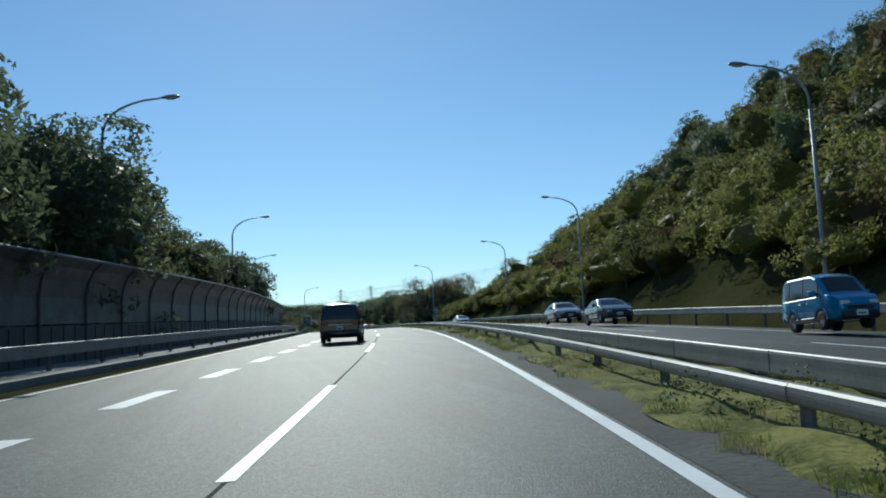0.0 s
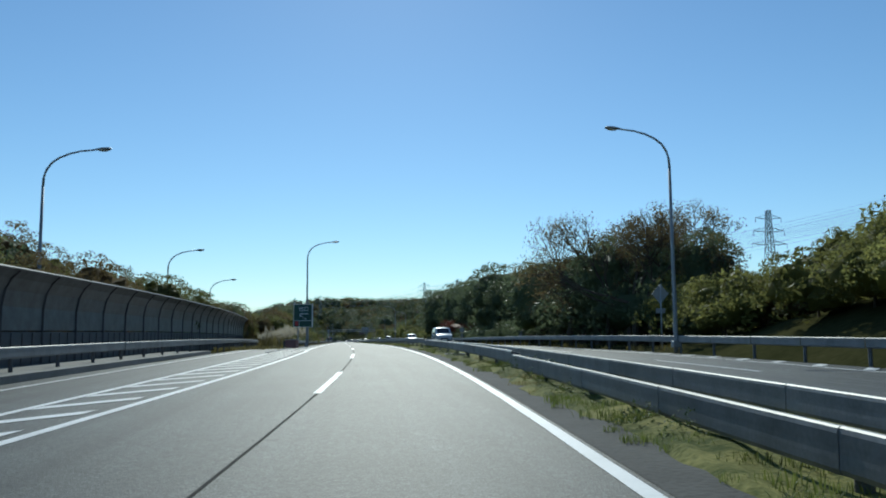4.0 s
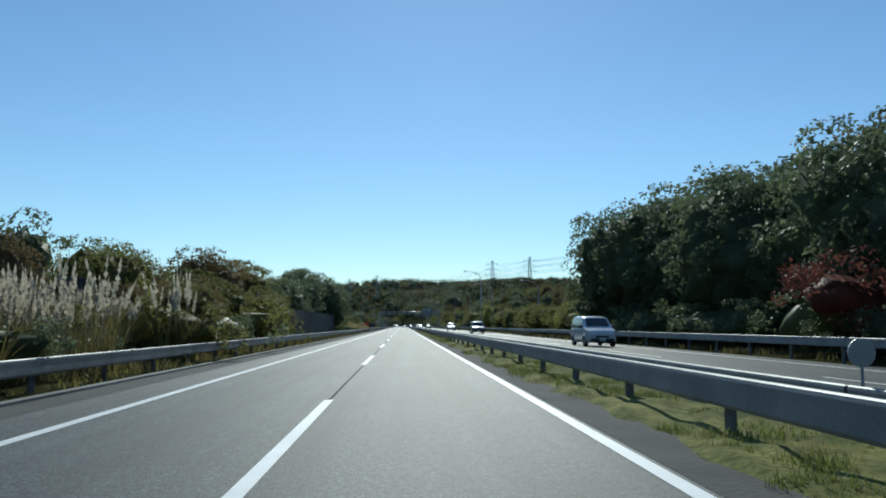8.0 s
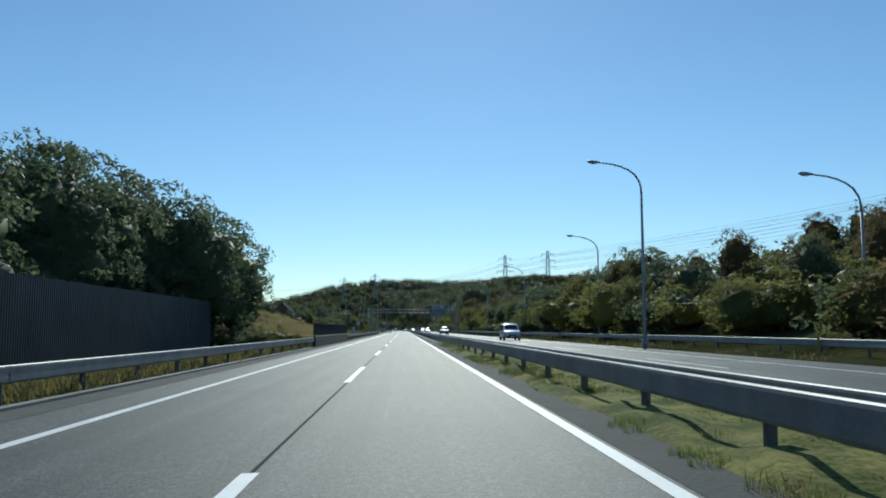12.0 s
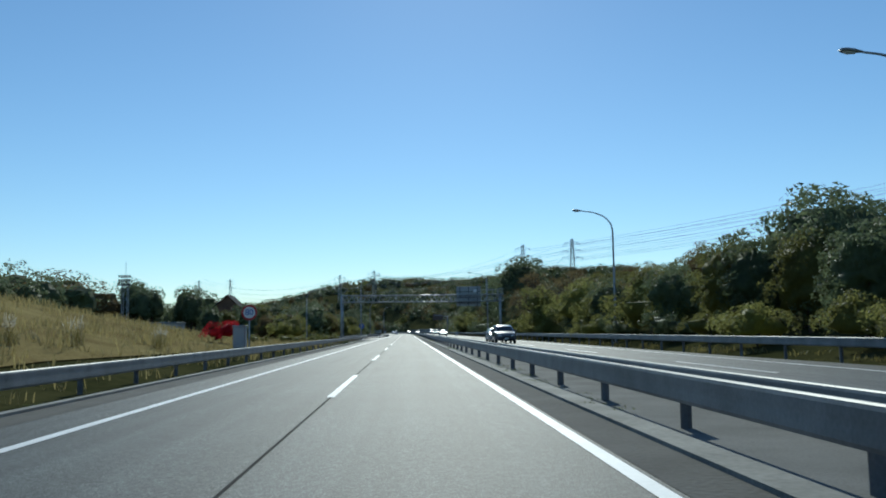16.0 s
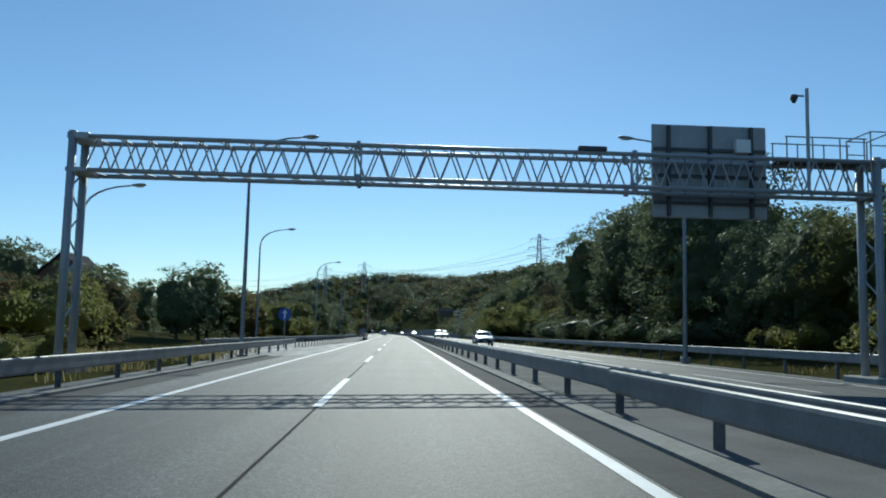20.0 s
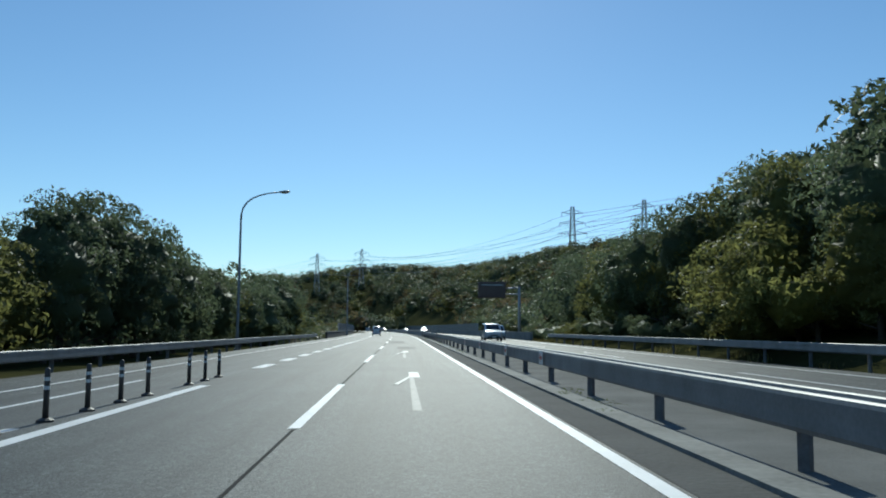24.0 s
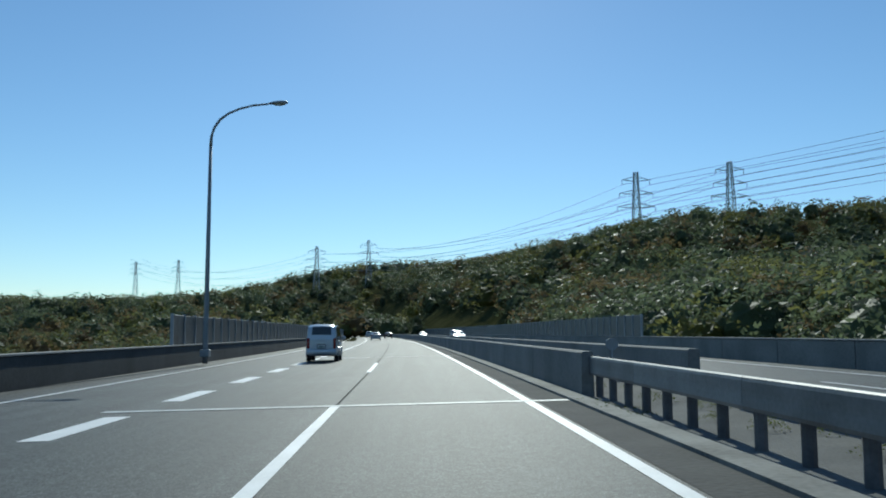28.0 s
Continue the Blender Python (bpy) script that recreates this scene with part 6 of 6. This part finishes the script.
# hill slope beside the oncoming lanes
row(15, 160, 19.2, 24, 30, (4.2, 4.0), ["vine", "vine", "bush", "vine"])
row(20, 160, 25, 31, 28, (5.5, 5), [OL, "vine", "vine", EV, "dark_bush"])
row(30, 155, 32, 39, 24, (7, 5.5), [OL, EV, AU, "brown", EV])
row(30, 150, 40, 50, 20, (8, 6.5), [EV, OL, EV, "brown", AU])
row(40, 145, 51, 68, 18, (8.5, 8), [EV, OL, EV, "brown"])
row(118, 168, 19.5, 27, 15, (4.2, 4.2), ["vine", "vine", "bush", OL])
row(120, 162, 27, 44, 14, (6.5, 5), [EV, OL, AU, "brown"])
# clump with leafless crowns, then the tall dark row
row(172, 204, 18.8, 26, 14, (8.5, 9.5), [EV, EV, "dark_bush"])
row(173, 191, 18.8, 28, 20, (14, 15), ["bare", "brown", "brown"])
row(150, 178, 24, 34, 7, (4, 6), ["vine", OL, "dark_bush", AU])
row(204, 304, 22, 26.5, 20, (9.4, 13.4), [EV])
row(304, 319, 22.5, 26, 5, (11, 9), [EV, EV, AU])
row(200, 306, 27, 35, 12, (12, 13), [EV, EV, AU])
row(238, 256, 23, 26, 4, (12.8, 12.8), [EV])
plant("maple", 259, 18.6, 5.0)
row(208, 306, 18.6, 20.2, 15, (3.5, 3.5), ["dark_bush"])
row(262, 296, 23, 26, 7, (11, 13), [EV])
plant(EV, 303, 19.8, 13.0)
plant(EV, 297, 20.8, 13.0)
plant(EV, 309, 21, 13)
# hedge and low slope
row(318, 352, 19.6, 22, 11, (4.8, 4.4), ["vine", "vine", "vine", "bush"])
row(316, 400, 27, 36, 11, (5.5, 6.5), [OL, AU, EV, "vine", "bush"])
row(400, 455, 25, 34, 12, (6, 8), [OL, AU, EV, EV])
row(330, 450, 40, 60, 14, (7, 8), [EV, OL, AU, "cedar"])
row(352, 450, 20.5, 25, 16, (3.6, 6.5), ["vine", "dark_bush", "bush", OL])
row(486, 500, 25, 28, 4, (8.6, 8.8), [EV])
row(455, 620, 38, 48, 24, (8.2, 9.4), [EV, OL, AU, EV])
row(424, 452, 25, 29, 6, (9.2, 8.4), [EV, OL, AU])
row(452, 575, 20.5, 24, 20, (6.5, 7), [EV, OL, EV, "vine", EV, OL])
row(450, 590, 26, 36, 15, (6.5, 7.5), [EV, OL, AU, EV])
row(456, 590, 18.4, 20, 16, (2.8, 3), ["dark_bush", "bush", "vine"])
row(556, 572, 19.5, 25, 8, (11.2, 11.6), ["brown", "brown", "bare"])
row(574, 594, 20.5, 25, 6, (7.5, 7.5), [EV, OL, AU])
row(594, 606, 21, 25, 4, (8, 8.6), [EV, OL])
row(606, 644, 23, 27, 13, (14.5, 12.0), [EV])
row(596, 650, 18.3, 19.5, 8, (3.5, 4), ["dark_bush"])
row(640, 654, 20, 24, 5, (12, 10.5), ["brown", "brown", "bare"])
row(652, 700, 19.2, 24, 12, (5.5, 6.5), ["vine", "vine", OL, "dark_bush"])
row(600, 648, 27, 37, 7, (9, 8), [EV, OL, EV])
row(690, 720, 27, 37, 5, (8, 8), [EV, OL, EV])
row(682, 712, 22, 27, 10, (11.8, 12.0), [EV, EV, OL])
row(740, 762, 23.5, 28, 7, (9.8, 11), [EV, OL, EV])
row(712, 740, 21.5, 28, 9, (10.4, 10.0), [EV, OL, EV, EV])
row(690, 764, 18.2, 19.5, 8, (3, 3.5), ["dark_bush", "vine"])
row(690, 764, 29, 45, 12, (8, 8), [EV, OL, AU, "cedar"])
for s, d, top in ((758, -17.5, 9.0), (763, -16.8, 9.6), (767, -18.5, 9.2), (760, -21, 9.8)):
    plant(EV, s, d, top - land_z(s, d))
for s, d, top in ((764, 26, 12.8), (770, 27, 14.0), (777, 27.5, 14.4), (784, 29, 13.6), (792, 28, 12.6)):
    plant(EV, s, d, top - land_z(s, d))
# behind the noise wall beside the exit lane
row(16, 46, -17, -14.5, 9, (10.6, 11.0), [EV])
row(46, 76, -17.5, -15, 11, (10.6, 7.4), [EV, EV, OL])
row(76, 98, -17, -14.5, 7, (8.8, 8.2), [EV])
row(98, 112, -17.5, -15, 4, (7, 5.5), [EV, OL])
row(112, 145, -18, -16, 8, (6, 5), [EV, OL, EV])
row(145, 215, -19, -16.5, 16, (5.8, 6.2), [EV, OL, AU])
row(20, 110, -25, -19, 12, (8.2, 6.5), [EV, EV, AU])
row(240, 256, -20.5, -18, 4, (6.2, 6.8), [AU, "brown", OL])
row(219, 236, -21, -18, 4, (6, 6.4), [EV])
row(114, 240, -31, -22, 24, (7.6, 8.0), [EV, OL, AU, "dark_bush"])
row(252, 330, -27, -21, 11, (7.2, 7.6), [AU, EV, OL, AU])
row(261, 298, -12.5, -9.8, 12, (4.0, 4.6), [AU, OL, "vine", AU])
row(294, 312, -17.5, -14.5, 4, (8.2, 8.4), [OL, AU, AU])
row(306, 315, -17.5, -16, 3, (7.8, 7.8), [AU])
row(318, 336, -21, -18, 3, (5.6, 5.6), ["vine", OL])
row(326, 350, 34, 42, 8, (12.5, 12), [AU, "brown", EV, AU])
row(346, 372, -21, -18, 5, (9.8, 10.4), [EV])
row(377, 398, -21, -17.5, 6, (12.6, 12.6), [EV])
plant(EV, 399, -16.4, 12.4)
plant(EV, 406, -16, 11.6)
plant(EV, 413, -15.6, 9.4)
row(350, 392, -27, -21, 6, (9, 10), [EV])
row(402, 432, -15.5, -11.5, 7, (2.0, 1.6), ["bush", "dark_bush", "vine"])
plant("red", 498, -12.2, 1.9)
row(505, 575, -15, -10.5, 9, (0.9, 1.3), ["bush", "vine", "bush"])
row(470, 580, -70, -50, 8, (4, 5), [OL, AU, EV])
row(572, 610, -82, -66, 7, (9.5, 10.5), [EV])
row(682, 775, -82, -53, 16, (12.5, 13), [EV])
row(664, 682, -82, -60, 5, (12, 12.5), [EV])
row(638, 664, -48, -37, 8, (8.4, 8.8), [EV, EV, OL])
row(562, 578, -13.5, -11, 5, (1.5, 1.6), ["vine"])
plant("dark_bush", 537.5, -6.9, 0.75)
plant(EV, 618, -25, 7.4)
plant(EV, 632, -22.5, 8.0)
plant(EV, 637, -21.5, 9.2)
plant(EV, 643, -22, 8.8)
row(596, 618, -29, -22, 5, (5.5, 6), ["vine", OL, AU])
row(640, 672, -21, -17, 6, (6.5, 7.0), [AU, OL, "brown", "vine"])
row(674, 684, -18.5, -16, 3, (5.5, 6.5), [OL, "vine"])
row(681, 692, -18.5, -15.5, 4, (5.6, 6.2), [OL, EV])
row(692, 702, -18, -16, 4, (9.0, 9.2), [EV])
row(700, 712, -19, -15.5, 5, (8.2, 8.4), [EV])
row(716, 764, -19, -15.5, 11, (8.0, 8.8), [EV, EV, OL])
row(724, 760, -27, -20, 5, (8, 9), [EV, OL])


# ---- far woods: one mesh of many crowns for each slope ----
def woods(name, seed, count, s_span, d_span, power, height, colours, label, per=190, size=0.045):
    """Crowns spread evenly over a strip, closer together towards its first edge."""
    rng = np.random.default_rng(seed)
    proto = []
    for i in range(4):
        cs, rs = crown_lobes(rng, "cedar" if i == 3 else "round", 1.0)
        v, f, body = crown_mesh(rng, cs, [r * 1.1 for r in rs], per, size, 0.85, 6, 10, 6, (0.42, 0.62))
        proto.append((v, f, body, "c" if i == 3 else "r"))
    groups = {c: ([], []) for c in colours}
    for i in range(count):
        u, w = (0.5 + i * 0.7548777) % 1, (0.5 + i * 0.5698403) % 1
        s = s_span[0] + (s_span[1] - s_span[0]) * u + rng.uniform(-7, 7)
        d = d_span[0] + (d_span[1] - d_span[0]) * min(1, max(0, w + rng.uniform(-0.06, 0.06))) ** power
        z = land_z(s, d)
        hh = height * rng.uniform(0.65, 1.25)
        v, f, body, shape = proto[3 if rng.random() < 0.12 else rng.integers(0, 3)]
        wide = hh * (0.75 if shape == "c" else rng.uniform(1.15, 1.6))
        a = rng.uniform(0, 6.28)
        ca, sa = math.cos(a), math.sin(a)
        p = at(s, d, z - hh * 0.22)
        c = "cedar" if shape == "c" and "cedar" in groups else colours[int(rng.integers(0, len(colours)))]
        g = groups[c]
        base = sum(len(x) for x in g[0])
        g[0].append(np.stack([p.x + (v[:, 0] * ca - v[:, 1] * sa) * wide, p.y + (v[:, 0] * sa + v[:, 1] * ca) * wide, p.z + v[:, 2] * hh], axis=1))
        g[1].append(f + base)
    wood = thing(name, Matrix(), label, "woods", kind="stuff")
    for c, (vs, fs) in groups.items():
        if vs:
            v, f = np.concatenate(vs), np.concatenate(fs)
            me = fast_mesh("crowns", v, f, LEAVES[c])
            tagged(part("crowns", me, wood), kind="stuff")
    return wood


MIX = ["evergreen", "evergreen", "olive", "evergreen", "evergreen", "autumn", "cedar"]
THICK = ["vine", "olive", "vine", "evergreen", "olive", "autumn"]
woods("thicket_hill", 7, 420, (12, 172), (21, 78), 1.2, 4.6, THICK, "yellow-green thicket of vines and shrubs covering the hillside", 520, 0.04)
woods("thicket_bank", 8, 190, (312, 462), (22, 58), 1.2, 4.2, THICK, "mixed thicket on the bank beyond the oncoming lanes", 520, 0.04)
woods("thicket_slope", 9, 170, (560, 768), (23, 58), 1.2, 4.4, THICK, "mixed thicket on the slope beyond the oncoming lanes", 520, 0.04)
DARK = ["evergreen", "evergreen", "olive", "evergreen", "cedar", "evergreen", "autumn"]
woods("woods_ridge_front", 11, 330, (770, 930), (25, 78), 1.3, 8.0, DARK, "dark evergreen woods beside the bridge", 420, 0.03)
woods("woods_ridge", 1, 950, (850, 1330), (30, 200), 1.4, 8.5, DARK, "wooded ridge of dark evergreens and brown autumn trees", 200, 0.045)
woods("woods_ahead", 2, 640, (1010, 1480), (60, -260), 1.0, 10, MIX, "wooded hill closing the valley ahead")
woods("woods_valley", 3, 560, (772, 1060), (-16.5, -150), 1.5, 6.5, ["olive", "evergreen", "evergreen", "autumn"], "wooded valley floor below the bridge", 260, 0.036)
woods("woods_slope", 4, 300, (140, 770), (52, 130), 1.2, 8.0, MIX, "wooded slope behind the oncoming lanes")
woods("woods_left", 5, 360, (60, 800), (-82, -160), 1.4, 14.0, ["evergreen", "evergreen", "olive", "autumn"], "dark woods beyond the fields", 320, 0.03)
woods("woods_far", 6, 260, (900, 1600), (-150, -600), 1.3, 13, ["evergreen", "cedar", "olive"], "far hazy wooded hills")
woods("woods_horizon", 10, 520, (1500, 1900), (330, -420), 1.0, 15, DARK, "dark wooded hills on the horizon", 90, 0.06)

# ---- grasses and weeds along the verges ----
def tuft(seed, n, h, spread, w, material, name="blades"):
    rng = np.random.default_rng(seed)
    b = Build()
    for i in range(n):
        a, r = rng.uniform(0, 6.28), spread * math.sqrt(rng.random())
        x, y = r * math.cos(a), r * math.sin(a)
        hh = h * rng.uniform(0.5, 1.1)
        bend = hh * rng.uniform(0.3, 1.1)
        t = rng.uniform(0, 6.28)
        dx, dy = math.cos(t), math.sin(t)
        px, py = -dy * w, dx * w
        b.add([(x - px, y - py, -0.05), (x + px, y + py, -0.05), (x + dx * bend * 0.4 + px * 0.7, y + dy * bend * 0.4 + py * 0.7, hh * 0.6), (x + dx * bend * 0.4 - px * 0.7, y + dy * bend * 0.4 - py * 0.7, hh * 0.6), (x + dx * bend, y + dy * bend, hh)],
              [(0, 1, 2, 3), (3, 2, 4)])
    return b.mesh(name, material)


def susuki(seed, h):
    """Pampas grass: arching blades and pale plumes."""
    rng = np.random.default_rng(seed)
    blades = tuft(seed, 130, h * 0.75, h * 0.3, 0.018, BLADE)
    b = Build()
    for i in range(22):
        a, r = rng.uniform(0, 6.28), h * 0.3 * math.sqrt(rng.random())
        x, y = r * math.cos(a), r * math.sin(a)
        hh = h * rng.uniform(0.75, 1.1)
        lx, ly = rng.normal(scale=0.15 * h), rng.normal(scale=0.15 * h)
        b.tube([(x, y, 0), (x + lx * 0.5, y + ly * 0.5, hh * 0.75)], 0.008, 3, False)
        for j in range(7):
            p = (x + lx * (0.5 + 0.07 * j), y + ly * (0.5 + 0.07 * j), hh * (0.75 + 0.04 * j))
            t = rng.uniform(0, 6.28)
            q = 0.09 * (1 - j / 9)
            b.add([p, (p[0] + q * math.cos(t), p[1] + q * math.sin(t), p[2] + 0.1), (p[0], p[1], p[2] + 0.2), (p[0] - q * math.cos(t), p[1] - q * math.sin(t), p[2] + 0.1)], [(0, 1, 2, 3)])
    return blades, b.mesh("plumes", PLUME)


SUSUKI = [susuki(201 + i, 2.6) for i in range(3)]


def plant_susuki(s, d, h):
    proto = trng.choice(SUSUKI)
    k_ = h / 2.6
    g = thing("pampas_grass", turned(s, d, land_z(s, d) - 0.15, trng.uniform(0, 360), False) @ Matrix.Diagonal((k_, k_, k_, 1)), "tall dry pampas grass with pale feathery plumes", "grass", "pampas grass clumps")
    part("blades", proto[0], g)
    part("plumes", proto[1], g)


for i in range(24):
    plant_susuki(trng.uniform(238, 259), trng.uniform(-11, -8.8), trng.uniform(2.2, 3.2))
for i in range(14):
    plant_susuki(trng.uniform(200, 216), trng.uniform(-10.5, -8), trng.uniform(1.5, 2.1))
for i in range(9):
    plant_susuki(trng.uniform(448, 482), trng.uniform(-18, -9.5), trng.uniform(0.7, 1.1))
for i in range(10):
    plant_susuki(trng.uniform(752, 768), trng.uniform(-13, -11.5), trng.uniform(1.8, 2.4))
row(226, 246, -9.3, -8.8, 5, (2.0, 2.6), ["dark_bush", "bush"])
row(246, 275, -12, -9.6, 7, (2.6, 3.6), ["dark_bush", "bush", AU])
row(258, 286, -16.5, -13.5, 9, (6.2, 5.8), [AU, OL, "brown", AU])


def strewn(name, seed, count, s0, s1, d0, d1, protos, label, size=(0.7, 1.4), z=-0.02, keep=None):
    """One mesh of many tufts."""
    rng = np.random.default_rng(seed)
    out_v, out_f, base = [], [], 0
    data = []
    for me in protos:
        v = np.empty(len(me.vertices) * 3)
        me.vertices.foreach_get("co", v)
        data.append((v.reshape(-1, 3), [tuple(p.vertices) for p in me.polygons]))
    for i in range(count):
        s, d = rng.uniform(s0, s1), rng.uniform(d0, d1)
        if keep and noise.noise(Vector((s * keep, d * 0.7, seed))) < -0.05:
            continue
        v, f = data[int(rng.integers(0, len(data)))]
        a, q = rng.uniform(0, 6.28), rng.uniform(*size)
        on_road = 2.5 < d < 6
        p = at(s, d, (float(fall(d)) + z) if on_road or d > -8 else land_z(s, d) + z - 0.12)
        w = np.stack([p.x + q * (v[:, 0] * math.cos(a) - v[:, 1] * math.sin(a)), p.y + q * (v[:, 0] * math.sin(a) + v[:, 1] * math.cos(a)), p.z + q * v[:, 2]], axis=1)
        out_v.append(w)
        out_f += [tuple(j + base for j in fc) for fc in f]
        base += len(v)
    me = mesh_of(name, np.concatenate(out_v), out_f, protos[0].materials[0])
    return tagged(new(name, me), label, "grass", kind="stuff")


def leafy(seed, n, h, spread, w, material):
    """A low cushion of small leaves."""
    rng = np.random.default_rng(seed)
    b = Build()
    for i in range(n):
        a, r = rng.uniform(0, 6.28), spread * math.sqrt(rng.random())
        x, y = r * math.cos(a), r * math.sin(a)
        z = h * (1 - (r / spread) ** 2) * rng.uniform(0.35, 1.0)
        t, q = rng.uniform(0, 6.28), w * rng.uniform(0.6, 1.4)
        dx, dy = q * math.cos(t), q * math.sin(t)
        b.add([(x, y, z), (x + dx - dy * 0.4, y + dy + dx * 0.4, z + q * rng.uniform(0.1, 0.9)), (x + dx * 1.6, y + dy * 1.6, z + q * rng.uniform(-0.3, 0.6)), (x + dx + dy * 0.4, y + dy - dx * 0.4, z + q * rng.uniform(0.1, 0.9))], [(0, 1, 2, 3)])
    return b.mesh("leaves", material)


G1 = [leafy(301 + i, 26, 0.045, 0.26, 0.022, WEED) for i in range(3)]
G2 = [leafy(311 + i, 120, 0.2, 0.3, 0.024, WEED) for i in range(3)]
G3 = [tuft(321 + i, 16, 0.09, 0.24, 0.005, STRAW) for i in range(2)]
G4 = [tuft(331 + i, 16, 0.22, 0.35, 0.02, BLADE) for i in range(3)]
G5 = [leafy(341 + i, 190, 0.32, 0.34, 0.028, WEED_DARK) for i in range(2)]
G6 = [tuft(351 + i, 14, 0.2, 0.4, 0.012, STRAW) for i in range(3)]
G7 = [tuft(361 + i, 46, 0.11, 0.24, 0.006, WEED) for i in range(3)]
G8 = [tuft(371 + i, 34, 0.10, 0.24, 0.005, STRAW) for i in range(3)]
strewn("median_grass", 1, 2900, -5, 402, 2.72, 4.1, G7, "short green grass on the middle strip", (0.55, 1.25), 0.02, keep=0.11)
strewn("median_dry_grass", 2, 1300, -5, 402, 2.75, 4.3, G8, "dry yellow grass on the middle strip", (0.5, 1.2), 0.02, keep=0.07)
strewn("median_back_grass", 12, 900, -5, 402, 4.1, 5.6, G1, "short grass behind the middle guardrail", (0.8, 1.6), 0.03)
strewn("median_weeds", 3, 520, -5, 402, 2.95, 4.6, G2, "leafy green weeds on the middle strip", (0.5, 1.1), 0.0, keep=0.14)
strewn("median_clumps", 13, 150, -5, 180, 3.0, 4.2, G5, "taller dark weed clumps on the middle strip", (0.8, 1.5), 0.0, keep=0.2)
strewn("kerb_grass", 4, 700, 402, 775, 3.05, 3.4, G1, "sparse grass growing along the kerb", (0.5, 1.1), 0.03, keep=0.11)
strewn("kerb_grass_left", 5, 500, 405, 590, -7.0, -6.7, G1, "sparse grass growing along the shoulder", (0.4, 1.0), 0.04, keep=0.11)
strewn("verge_grass", 6, 1500, 186, 398, -13.5, -7.0, G4 + G1[:1], "dry grass behind the guardrail", (0.8, 1.8))
strewn("field_grass", 7, 1500, 444, 600, -26, -7.9, G6, "brown dry grass on a mound and verge", (1.2, 2.6))
strewn("bank_grass", 8, 1100, 150, 770, 16.4, 21, G4 + G1[:1], "dry grass beyond the far guardrail", (1.0, 2.2))
strewn("bridge_weeds", 9, 60, 742, 778, 3.9, 5.2, G2, "leafy weeds and litter behind the guardrail at the bridge", (0.5, 1.0), 0.0)
